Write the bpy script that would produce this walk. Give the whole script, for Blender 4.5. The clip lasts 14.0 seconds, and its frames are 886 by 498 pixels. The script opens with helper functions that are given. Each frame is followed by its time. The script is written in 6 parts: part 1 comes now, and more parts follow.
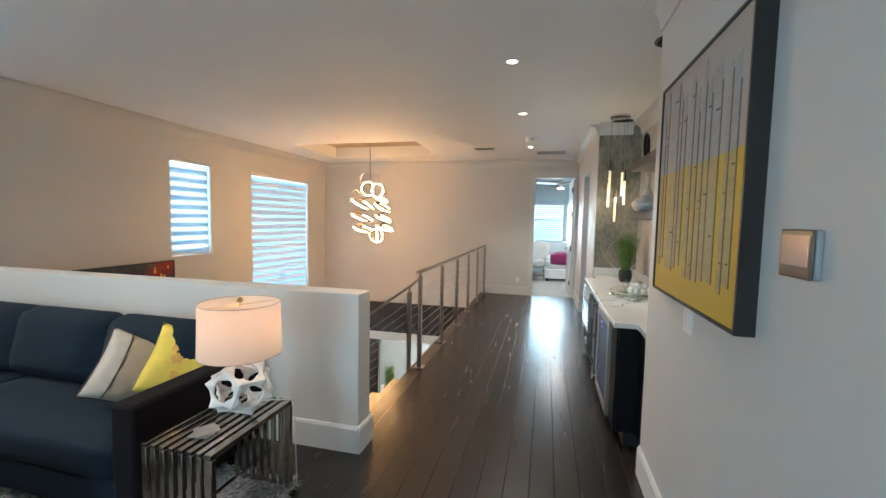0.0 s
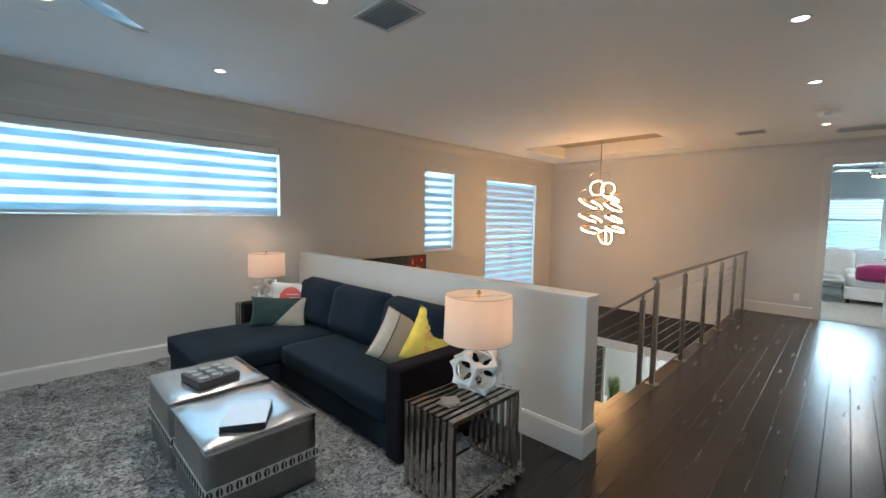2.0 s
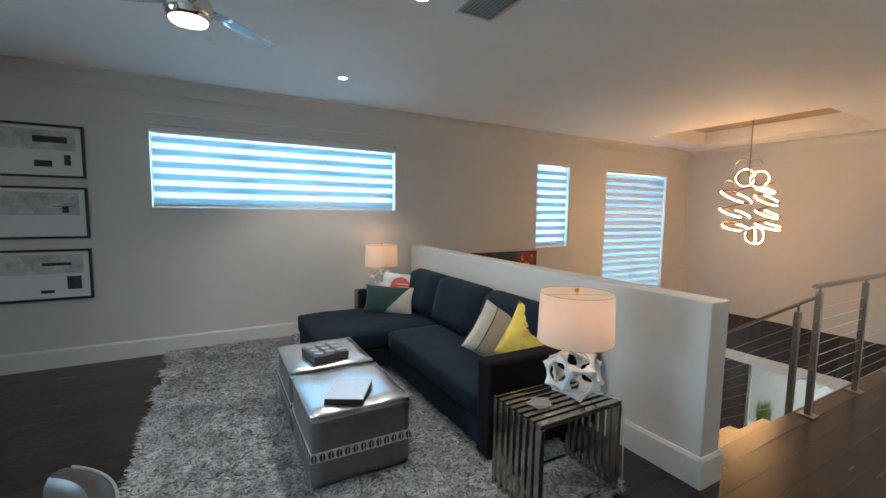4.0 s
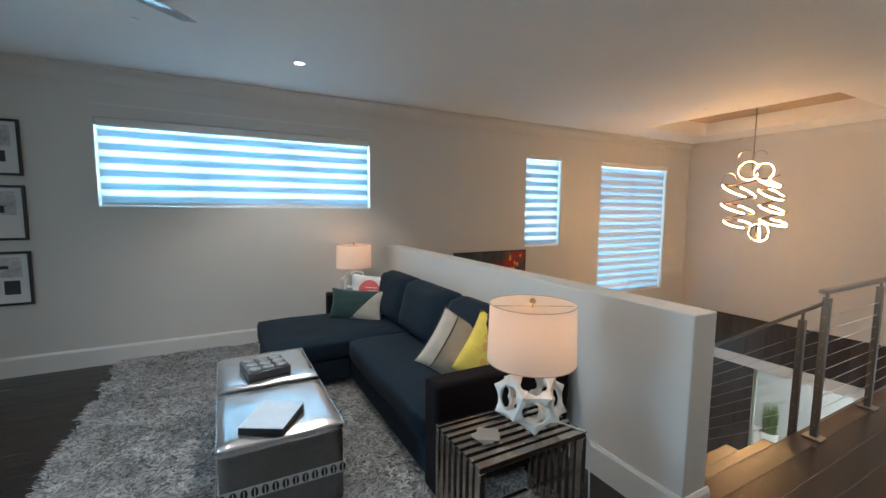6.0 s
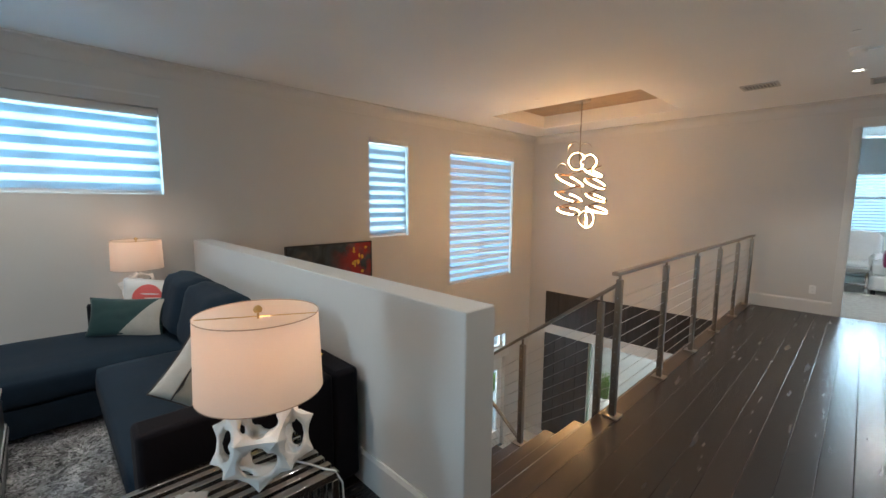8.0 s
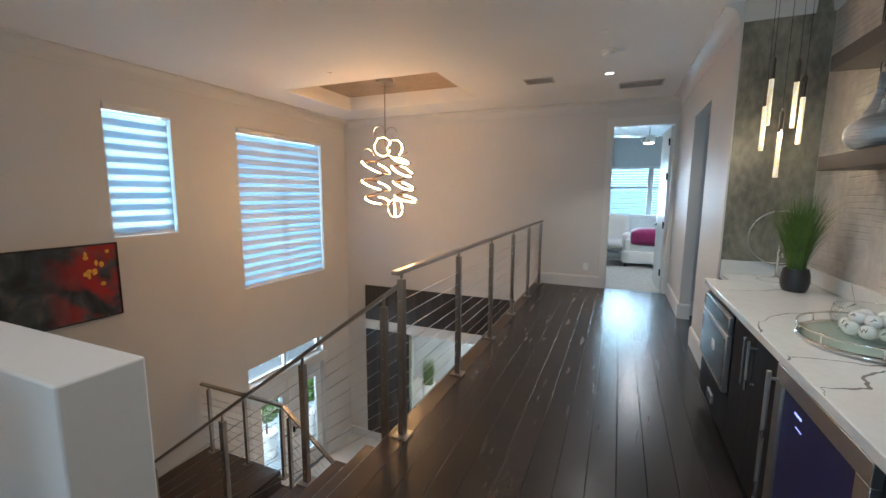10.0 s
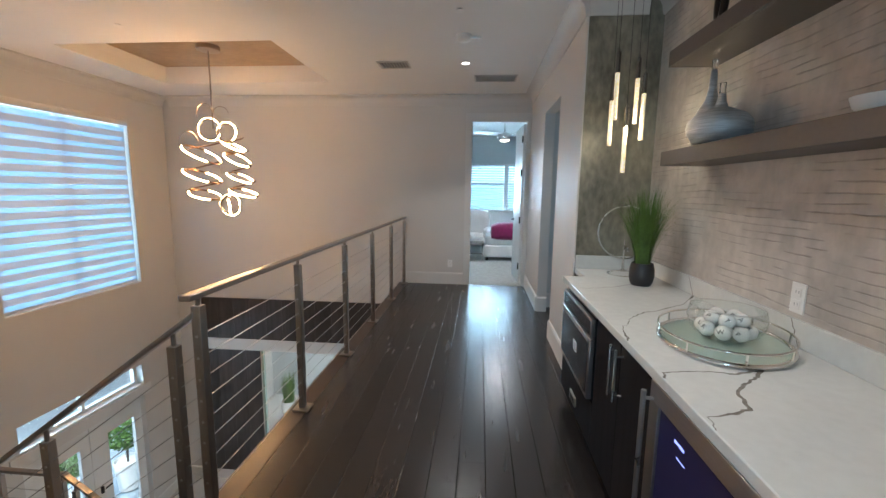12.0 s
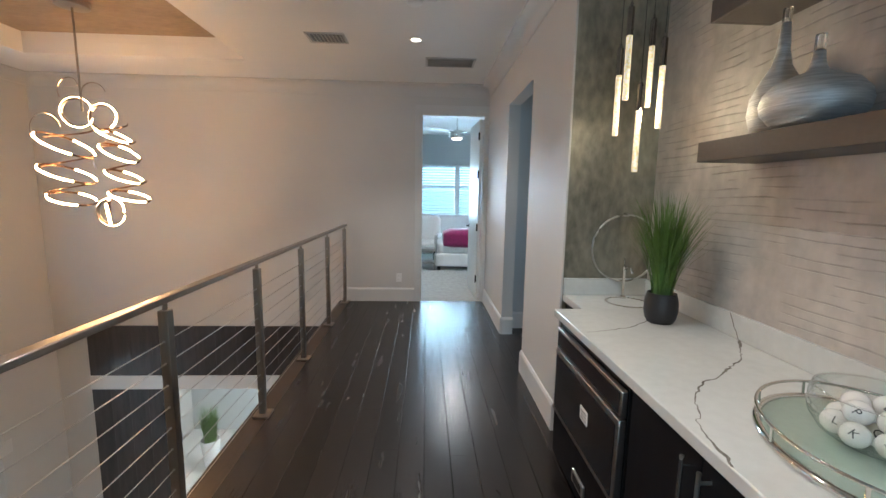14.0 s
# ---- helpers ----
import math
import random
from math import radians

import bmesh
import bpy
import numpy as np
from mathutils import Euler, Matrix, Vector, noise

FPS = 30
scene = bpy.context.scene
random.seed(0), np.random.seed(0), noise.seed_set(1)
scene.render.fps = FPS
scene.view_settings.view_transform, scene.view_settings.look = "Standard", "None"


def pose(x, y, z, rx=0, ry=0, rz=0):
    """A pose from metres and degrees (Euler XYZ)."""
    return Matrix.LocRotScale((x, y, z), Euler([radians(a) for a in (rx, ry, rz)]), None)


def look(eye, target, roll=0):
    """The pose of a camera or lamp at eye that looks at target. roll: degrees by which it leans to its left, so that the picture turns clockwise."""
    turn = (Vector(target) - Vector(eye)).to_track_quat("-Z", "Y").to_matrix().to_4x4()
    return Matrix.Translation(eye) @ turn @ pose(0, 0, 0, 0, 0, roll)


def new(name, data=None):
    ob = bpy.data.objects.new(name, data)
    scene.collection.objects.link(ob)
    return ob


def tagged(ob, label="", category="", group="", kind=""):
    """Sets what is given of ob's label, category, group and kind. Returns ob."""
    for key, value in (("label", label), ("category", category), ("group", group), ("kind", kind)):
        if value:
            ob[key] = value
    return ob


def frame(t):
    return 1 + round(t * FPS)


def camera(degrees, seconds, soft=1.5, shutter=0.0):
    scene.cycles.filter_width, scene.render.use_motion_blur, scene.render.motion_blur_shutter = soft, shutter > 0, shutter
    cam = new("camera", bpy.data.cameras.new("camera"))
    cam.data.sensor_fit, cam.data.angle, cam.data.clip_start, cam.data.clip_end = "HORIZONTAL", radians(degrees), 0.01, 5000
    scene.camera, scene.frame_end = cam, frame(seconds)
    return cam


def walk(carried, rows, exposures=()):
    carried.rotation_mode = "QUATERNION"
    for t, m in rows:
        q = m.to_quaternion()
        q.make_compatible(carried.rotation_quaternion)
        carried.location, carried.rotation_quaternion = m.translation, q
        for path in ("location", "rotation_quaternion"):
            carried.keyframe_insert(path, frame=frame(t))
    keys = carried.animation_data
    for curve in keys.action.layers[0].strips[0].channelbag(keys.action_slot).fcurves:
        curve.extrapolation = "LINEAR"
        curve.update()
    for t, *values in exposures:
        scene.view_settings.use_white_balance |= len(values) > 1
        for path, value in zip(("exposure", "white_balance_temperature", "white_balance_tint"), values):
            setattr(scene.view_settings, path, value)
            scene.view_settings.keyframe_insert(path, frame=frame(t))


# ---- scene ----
cam = camera(94.3, 14.0)
PATH = [
    (0, (0.438, 1.629, 1.635), (-0.043, 3.565, 1.492), 1.1),
    (0.5, (0.386, 1.609, 1.631), (-0.375, 3.453, 1.486), 1.0),
    (1, (0.383, 1.575, 1.634), (-0.625, 3.296, 1.484), 0.8),
    (1.5, (0.393, 1.57, 1.643), (-0.829, 3.145, 1.485), 0.9),
    (2, (0.427, 1.571, 1.641), (-0.97, 2.993, 1.482), 0.8),
    (2.5, (0.453, 1.596, 1.638), (-1.077, 2.874, 1.47), 0.8),
    (3, (0.481, 1.629, 1.63), (-1.15, 2.774, 1.46), 0.6),
    (3.2, (0.487, 1.643, 1.623), (-1.173, 2.744, 1.45), 0.7),
    (5.3, (0.439, 1.96, 1.614), (-1.34, 2.853, 1.422), 0.4),
    (5.5, (0.404, 2.026, 1.612), (-1.37, 2.929, 1.419), 0.5),
    (6, (0.34, 2.207, 1.615), (-1.413, 3.15, 1.419), 0.4),
    (6.5, (0.326, 2.389, 1.59), (-1.385, 3.407, 1.391), 0.3),
    (7, (0.324, 2.607, 1.574), (-1.318, 3.729, 1.365), 0.5),
    (7.5, (0.322, 2.801, 1.572), (-1.219, 4.057, 1.352), 0.5),
    (8, (0.308, 2.978, 1.561), (-1.112, 4.367, 1.33), 0.4),
    (8.5, (0.309, 3.139, 1.571), (-0.966, 4.659, 1.32), 0.5),
    (9, (0.295, 3.344, 1.535), (-0.817, 4.986, 1.279), 0.5),
    (11.5, (0.369, 4.15, 1.544), (0.066, 6.106, 1.253), 0.6),
    (12, (0.324, 4.267, 1.522), (0.154, 6.239, 1.236), 0.8),
    (12.5, (0.279, 4.454, 1.531), (0.213, 6.432, 1.242), 0.8),
    (13, (0.28, 4.701, 1.536), (0.271, 6.681, 1.254), 0.8),
    (13.5, (0.264, 4.883, 1.547), (0.308, 6.863, 1.266), 0.8),
    (14, (0.234, 5.11, 1.53), (0.323, 7.09, 1.26), 1.0),
]
walk(cam, [(t, look(eye, target, roll)) for t, eye, target, roll in PATH], [(0, 0.44, 6480, 10), (2.5, 0.10, 6480, 10), (6.5, 0.06, 6350, 10), (8, 0.0, 6330, 10), (9, 0.02, 6130, 10), (11.5, 0.02, 5880, 10), (14, 0.06, 5980, 10)])

# ---- world, lamps of the sky ----
world = bpy.data.worlds.new("sky")
scene.world = world
world.use_nodes = True
wn = world.node_tree.nodes
sky = wn.new("ShaderNodeTexSky")
sky.sky_type, sky.sun_disc = "NISHITA", False
sky.sun_elevation, sky.sun_rotation = radians(50), radians(184)
world.node_tree.links.new(sky.outputs[0], wn["Background"].inputs[0])
wn["Background"].inputs[1].default_value = 0.15


def lamp(name, kind, loc, energy, color, size=0.1, size_y=None, rot=(0, 0, 0), spot=120):
    data = bpy.data.lights.new(name, kind)
    data.energy, data.color = energy, color
    if kind == "AREA":
        data.size = size
        if size_y:
            data.shape, data.size_y = "RECTANGLE", size_y
    elif kind == "SPOT":
        data.spot_size, data.spot_blend, data.shadow_soft_size = radians(spot), 0.6, size
    else:
        data.shadow_soft_size = size
    ob = new(name, data)
    ob.location = loc
    ob.rotation_euler = [radians(a) for a in rot]
    return ob


DAY = (0.50, 0.80, 1.0)
SUN = lamp("sun", "SUN", (-20, -10, 20), 5.0, (1.0, 0.95, 0.86), rot=(40, 0, 4))
SUN.data.angle = radians(0.53)
# sky light standing in the window openings, outside the blinds, except where noted
lamp("sky_wide_window", "AREA", (-5.22, 2.535, 2.05), 165, (0.50, 0.79, 1.0), 1.0, 2.95, (0, -90, 0))
lamp("sky_narrow_window", "AREA", (-5.22, 6.89, 1.75), 44, DAY, 1.6, 0.9, (0, -90, 0))
lamp("sky_tall_window", "AREA", (-5.22, 9.155, 1.25), 84, (0.45, 0.80, 1.0), 2.6, 2.0, (0, -90, 0))
lamp("sky_bedroom_window", "AREA", (0.75, 15.95, 1.56), 620, (0.57, 0.84, 1.0), 2.7, 1.5, (90, 0, 180))
# added lamp that brightens the side passage from out of view
lamp("passage_fill", "AREA", (2.72, 8.95, 1.6), 4, (0.85, 0.94, 1.0), 1.1, 0.8, (0, 90, 0))
# added lamp behind an unseen opening, tilted to brighten the art wall
lamp("south_fill", "AREA", (-1.5, -2.4, 1.65), 118, (0.52, 0.80, 1.0), 1.5, 1.5, (90, 0, -40))
# unseen sky stand-in hung outside, clear of the sight line through the doors
lamp("sky_front_door", "AREA", (-8.6, 9.065, -0.4), 640, (0.80, 0.92, 1.0), 3.0, 4.0, (0, -68, 0))
lamp("sky_transom", "AREA", (-5.45, 9.065, -1.415), 40, (0.60, 0.84, 1.0), 0.34, 1.8, (0, -90, 0))

# ---- materials ----


def mat(name, color, rough=0.6, metal=0.0, var=0.12, scale=6.0, fine=60.0, bump=0.15, dist=0.004, coat=0.0, spec=0.5,
        stretch=(1, 1, 1), sheen=0.0, by_object=0.0, second=None):
    """A surface with variation at two scales and fine relief."""
    m = bpy.data.materials.new(name)
    m.use_nodes = True
    nt = m.node_tree
    n, l = nt.nodes, nt.links
    b = n["Principled BSDF"]
    tc = n.new("ShaderNodeTexCoord")
    mp = n.new("ShaderNodeMapping")
    mp.inputs["Scale"].default_value = stretch
    l.new(tc.outputs["Object"], mp.inputs[0])
    source = mp.outputs[0]
    if by_object:
        oi = n.new("ShaderNodeObjectInfo")
        mul = n.new("ShaderNodeMath")
        mul.operation = "MULTIPLY"
        mul.inputs[1].default_value = 37.0
        l.new(oi.outputs["Random"], mul.inputs[0])
        add = n.new("ShaderNodeVectorMath")
        l.new(mp.outputs[0], add.inputs[0])
        l.new(mul.outputs[0], add.inputs[1])
        source = add.outputs[0]
    big, small = n.new("ShaderNodeTexNoise"), n.new("ShaderNodeTexNoise")
    big.inputs["Scale"].default_value, big.inputs["Detail"].default_value = scale, 5
    small.inputs["Scale"].default_value, small.inputs["Detail"].default_value = fine, 4
    l.new(source, big.inputs[0])
    l.new(source, small.inputs[0])
    mixn = n.new("ShaderNodeMath")
    mixn.operation = "MULTIPLY_ADD"
    mixn.inputs[1].default_value = 0.4
    l.new(small.outputs[0], mixn.inputs[0])
    sc = n.new("ShaderNodeMath")
    sc.operation = "MULTIPLY"
    sc.inputs[1].default_value = 0.6
    l.new(big.outputs[0], sc.inputs[0])
    l.new(sc.outputs[0], mixn.inputs[2])
    ramp = n.new("ShaderNodeValToRGB")
    lo = [max(0, c * (1 - var)) for c in color]
    hi = [min(1, c * (1 + var)) for c in (second or color)]
    ramp.color_ramp.elements[0].color, ramp.color_ramp.elements[1].color = (*lo, 1), (*hi, 1)
    ramp.color_ramp.elements[0].position, ramp.color_ramp.elements[1].position = 0.32, 0.68
    l.new(mixn.outputs[0], ramp.inputs[0])
    out = ramp.outputs[0]
    if by_object:
        hsv = n.new("ShaderNodeHueSaturation")
        mr = n.new("ShaderNodeMapRange")
        mr.inputs[3].default_value, mr.inputs[4].default_value = 1 - by_object, 1 + by_object
        l.new(oi.outputs["Random"], mr.inputs[0])
        l.new(mr.outputs[0], hsv.inputs["Value"])
        l.new(out, hsv.inputs["Color"])
        out = hsv.outputs[0]
    l.new(out, b.inputs["Base Color"])
    rr = n.new("ShaderNodeMapRange")
    rr.inputs[3].default_value, rr.inputs[4].default_value = max(0.02, rough * 0.85), min(1, rough * 1.15)
    l.new(big.outputs[0], rr.inputs[0])
    l.new(rr.outputs[0], b.inputs["Roughness"])
    b.inputs["Metallic"].default_value = metal
    b.inputs["Specular IOR Level"].default_value = spec
    b.inputs["Coat Weight"].default_value = coat
    b.inputs["Coat Roughness"].default_value = 0.12
    b.inputs["Sheen Weight"].default_value = sheen
    if bump:
        bp = n.new("ShaderNodeBump")
        bp.inputs["Strength"].default_value, bp.inputs["Distance"].default_value = bump, dist
        l.new(small.outputs[0], bp.inputs["Height"])
        l.new(bp.outputs[0], b.inputs["Normal"])
    return m


def glow(name, color, strength, speck=0.0):
    """A light-giving surface; speck: the seeded, bubbly look of cast glass."""
    m = mat(name, color, 0.3, var=0.02, bump=0)
    n, l = m.node_tree.nodes, m.node_tree.links
    b = n["Principled BSDF"]
    b.inputs["Emission Color"].default_value = (*color, 1)
    b.inputs["Emission Strength"].default_value = strength
    if speck:
        tc, vo, mr = n.new("ShaderNodeTexCoord"), n.new("ShaderNodeTexNoise"), n.new("ShaderNodeMapRange")
        vo.inputs["Scale"].default_value, vo.inputs["Detail"].default_value = 105.0, 1
        mr.inputs[1].default_value, mr.inputs[2].default_value = 0.43, 0.57
        mr.inputs[3].default_value, mr.inputs[4].default_value = strength * (1 - speck), strength * (1 + speck)
        l.new(tc.outputs["Object"], vo.inputs[0])
        l.new(vo.outputs[0], mr.inputs[0])
        l.new(mr.outputs[0], b.inputs["Emission Strength"])
    return m


def cloth_light(name, color, see, through_color, weave=250.0):
    """Thin fabric: some light straight through it, some spread."""
    m = bpy.data.materials.new(name)
    m.use_nodes = True
    n, l = m.node_tree.nodes, m.node_tree.links
    n.remove(n["Principled BSDF"])
    tr, df, tp = n.new("ShaderNodeBsdfTranslucent"), n.new("ShaderNodeBsdfDiffuse"), n.new("ShaderNodeBsdfTransparent")
    m1, m2 = n.new("ShaderNodeMixShader"), n.new("ShaderNodeMixShader")
    tc, no, ra = n.new("ShaderNodeTexCoord"), n.new("ShaderNodeTexNoise"), n.new("ShaderNodeValToRGB")
    no.inputs["Scale"].default_value = weave
    l.new(tc.outputs["Object"], no.inputs[0])
    l.new(no.outputs[0], ra.inputs[0])
    for e, k in zip(ra.color_ramp.elements, (0.88, 1.05)):
        e.color = (*[min(1, c * k) for c in color], 1)
    l.new(ra.outputs[0], df.inputs[0])
    tr.inputs[0].default_value = (*through_color, 1)
    m1.inputs[0].default_value, m2.inputs[0].default_value = 0.5, see
    l.new(df.outputs[0], m1.inputs[1])
    l.new(tr.outputs[0], m1.inputs[2])
    l.new(m1.outputs[0], m2.inputs[1])
    l.new(tp.outputs[0], m2.inputs[2])
    l.new(m2.outputs[0], n["Material Output"].inputs[0])
    return m


def glass_mat(name, color=(1, 1, 1), rough=0.0, thin=True):
    m = bpy.data.materials.new(name)
    m.use_nodes = True
    n, l = m.node_tree.nodes, m.node_tree.links
    b = n["Principled BSDF"]
    b.inputs["Base Color"].default_value = (*color, 1)
    b.inputs["Roughness"].default_value = rough
    b.inputs["Transmission Weight"].default_value = 1.0
    b.inputs["IOR"].default_value = 1.12 if thin else 1.45
    return m


def thin_glass(name, color, gloss=0.6):
    """A clear sheet: light goes straight through, with a mirror gloss that grows at grazing angles."""
    m = bpy.data.materials.new(name)
    m.use_nodes = True
    n, l = m.node_tree.nodes, m.node_tree.links
    n.remove(n["Principled BSDF"])
    tp, gl, lw, mr, mx = (n.new("ShaderNodeBsdfTransparent"), n.new("ShaderNodeBsdfGlossy"), n.new("ShaderNodeLayerWeight"),
                          n.new("ShaderNodeMapRange"), n.new("ShaderNodeMixShader"))
    tp.inputs[0].default_value = (*color, 1)
    gl.inputs["Roughness"].default_value = 0.02
    lw.inputs["Blend"].default_value = 0.22
    mr.inputs[3].default_value, mr.inputs[4].default_value = 0.03, gloss
    l.new(lw.outputs["Facing"], mr.inputs[0])
    l.new(mr.outputs[0], mx.inputs[0])
    l.new(tp.outputs[0], mx.inputs[1])
    l.new(gl.outputs[0], mx.inputs[2])
    l.new(mx.outputs[0], n["Material Output"].inputs[0])
    return m


def two_tone(m, axis, at_value, color_a, color_b, wobble=0.02):
    """Changes a material's colour at a line across the object, with an uneven edge."""
    n, l = m.node_tree.nodes, m.node_tree.links
    b = n["Principled BSDF"]
    tc, sp, no, ma, gt, mx = (n.new("ShaderNodeTexCoord"), n.new("ShaderNodeSeparateXYZ"), n.new("ShaderNodeTexNoise"),
                              n.new("ShaderNodeMath"), n.new("ShaderNodeMath"), n.new("ShaderNodeMix"))
    mx.data_type, ma.operation, gt.operation = "RGBA", "MULTIPLY_ADD", "GREATER_THAN"
    no.inputs["Scale"].default_value = 8.0
    ma.inputs[1].default_value, gt.inputs[1].default_value = wobble, at_value
    l.new(tc.outputs["Object"], sp.inputs[0])
    l.new(tc.outputs["Object"], no.inputs[0])
    l.new(no.outputs[0], ma.inputs[0])
    l.new(sp.outputs[axis], ma.inputs[2])
    l.new(ma.outputs[0], gt.inputs[0])
    l.new(gt.outputs[0], mx.inputs["Factor"])
    mx.inputs[6].default_value, mx.inputs[7].default_value = (*color_a, 1), (*color_b, 1)
    old = b.inputs["Base Color"].links[0].from_socket
    fac = n.new("ShaderNodeMix")
    fac.data_type, fac.blend_type = "RGBA", "MULTIPLY"
    fac.inputs["Factor"].default_value = 1.0
    l.new(mx.outputs[2], fac.inputs[6])
    l.new(old, fac.inputs[7])
    l.new(fac.outputs[2], b.inputs["Base Color"])
    return m


PAINT = mat("wall_paint", (0.60, 0.58, 0.55), 0.55, var=0.03, scale=1.5, fine=180, bump=0.08, dist=0.002)
CEILING = mat("ceiling_paint", (0.78, 0.77, 0.75), 0.75, var=0.03, scale=1.2, fine=140, bump=0.10, dist=0.002)
TRIM = mat("trim_paint", (0.66, 0.65, 0.625), 0.5, var=0.03, scale=3, fine=90, bump=0.05, dist=0.001)
HALLGREY = mat("hall_paint", (0.50, 0.52, 0.52), 0.6, var=0.03, scale=1.5, fine=180, bump=0.08, dist=0.002)
PLANK = mat("dark_plank", (0.0198, 0.0154, 0.0140), 0.26, var=0.30, scale=2.2, fine=26, bump=0.025, dist=0.001, stretch=(7, 0.8, 4), by_object=0.38, spec=0.5)
SUBFLOOR = mat("subfloor", (0.012, 0.009, 0.008), 0.8, var=0.2)
TREAD = mat("stair_wood", (0.048, 0.031, 0.024), 0.30, var=0.4, scale=3.0, fine=30, bump=0.1, dist=0.0015, stretch=(7, 0.8, 4), by_object=0.15)
NOSING = mat("edge_wood", (0.042, 0.026, 0.019), 0.3, var=0.35, scale=3.0, fine=30, bump=0.1, dist=0.0015, stretch=(9, 0.8, 9))
STEEL = mat("brushed_steel", (0.36, 0.32, 0.28), 0.34, metal=1.0, var=0.10, scale=5, fine=120, bump=0.06, dist=0.0006, stretch=(1, 1, 0.15))
CABLE = mat("cable_steel", (0.52, 0.50, 0.48), 0.42, metal=1.0, var=0.05, bump=0)
CHROME = mat("chrome", (0.72, 0.70, 0.66), 0.07, metal=1.0, var=0.06, scale=4, bump=0)
SMOKECHROME = mat("smoked_chrome", (0.47, 0.44, 0.40), 0.14, metal=1.0, var=0.10, scale=5, bump=0)
NICKEL = mat("brushed_nickel", (0.55, 0.53, 0.50), 0.28, metal=1.0, var=0.06, fine=120, bump=0.04, dist=0.0005)
BLACKMETAL = mat("black_metal", (0.015, 0.014, 0.014), 0.35, metal=0.4, var=0.1, bump=0)
TANTRAY = mat("tan_plaster", (0.33, 0.25, 0.17), 0.45, metal=0.25, var=0.22, scale=2.2, fine=14, bump=0.25, dist=0.004, stretch=(1, 2.2, 1))
DARKWOOD = mat("dark_panel_wood", (0.050, 0.041, 0.038), 0.40, var=0.40, scale=2.0, fine=22, bump=0.15, dist=0.002, stretch=(9, 9, 0.7), by_object=0.15)
TILE = mat("pale_tile", (0.62, 0.60, 0.56), 0.25, var=0.06, scale=1.4, fine=18, bump=0.03)
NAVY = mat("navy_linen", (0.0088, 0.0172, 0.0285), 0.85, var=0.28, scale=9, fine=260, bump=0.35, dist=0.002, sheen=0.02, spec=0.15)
# same linen, darker: the shade on arms and back is in the colour
NAVYSHADED = mat("navy_linen_shaded", (0.0085, 0.0068, 0.0088), 0.9, var=0.25, scale=9, fine=260, bump=0.35, dist=0.002, sheen=0.01, spec=0.15)
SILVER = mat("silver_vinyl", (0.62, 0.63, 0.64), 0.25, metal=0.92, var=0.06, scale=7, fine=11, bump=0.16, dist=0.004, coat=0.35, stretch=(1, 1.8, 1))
# ottoman sides: silver vinyl darkened, their shade mixed into the colour
SILVERSHADED = mat("silver_vinyl_shaded", (0.17, 0.165, 0.16), 0.30, metal=0.55, var=0.14, scale=5, fine=40, bump=0.2, dist=0.003, coat=0.2)
BANDMAT = mat("silver_trim_band", (0.62, 0.61, 0.59), 0.35, metal=0.2, var=0.08, fine=90)
STUD = mat("dark_stud", (0.02, 0.02, 0.02), 0.35, var=0.1)
RUGBASE = mat("rug_backing", (0.20, 0.20, 0.20), 1.0, var=0.25, scale=8, fine=80, bump=0.5, dist=0.01)
PLASTER = mat("white_resin", (0.80, 0.77, 0.73), 0.32, var=0.03, scale=8, fine=80, bump=0.04, dist=0.001)
SHADE = cloth_light("lamp_shade_linen", (0.72, 0.68, 0.62), 0.0, (0.80, 0.70, 0.62), 320)
BEIGE = mat("beige_linen", (0.34, 0.27, 0.20), 0.9, var=0.12, scale=12, fine=280, bump=0.35, dist=0.002, sheen=0.2)
YELLOW = mat("yellow_print", (0.68, 0.51, 0.09), 0.85, var=0.15, scale=12, fine=240, bump=0.3, dist=0.002)
WHITECLOTH = mat("white_cotton", (0.62, 0.60, 0.57), 0.9, var=0.06, scale=14, fine=240, bump=0.3, dist=0.002)
GREENVELVET = mat("green_velvet", (0.006, 0.034, 0.032), 0.75, var=0.25, scale=8, fine=200, bump=0.25, dist=0.002, sheen=0.08)
CREAM = mat("cream_cotton", (0.43, 0.39, 0.33), 0.9, var=0.10, scale=14, fine=240, bump=0.3, dist=0.002)
PIPING = mat("dark_piping", (0.05, 0.035, 0.03), 0.8, var=0.1)
RED = mat("red_print", (0.60, 0.10, 0.09), 0.85, var=0.12, fine=240)
ORANGE = mat("orange_print", (0.66, 0.36, 0.09), 0.85, var=0.12, fine=240)
BOXDARK = mat("charcoal_box", (0.055, 0.055, 0.06), 0.4, var=0.15, scale=14, fine=60, bump=0.1)
DISC = mat("slate_disc", (0.26, 0.29, 0.31), 0.3, var=0.12, scale=20)
BOOKCOVER = mat("book_cover", (0.50, 0.53, 0.56), 0.10, var=0.05, scale=9, bump=0, coat=0.6)
BOOKEDGE = mat("book_spine", (0.02, 0.017, 0.016), 0.4, var=0.2, scale=20)
COASTERMAT = mat("grey_coaster", (0.25, 0.24, 0.225), 0.45, var=0.12, scale=30)
FRAMEBLACK = mat("black_frame", (0.016, 0.014, 0.013), 0.4, var=0.15, fine=90)
MATBOARD = mat("white_mat", (0.74, 0.74, 0.74), 0.7, var=0.02, fine=120, bump=0.03)
INKPAPER = mat("grey_wash", (0.52, 0.52, 0.52), 0.8, var=0.35, scale=9, fine=40, bump=0.05)
INK = mat("black_ink", (0.05, 0.05, 0.055), 0.8, var=0.4, scale=12, fine=60)
QUARTZ = mat("white_quartz", (0.615, 0.622, 0.60), 0.10, var=0.07, scale=3.5, fine=26, bump=0.0)
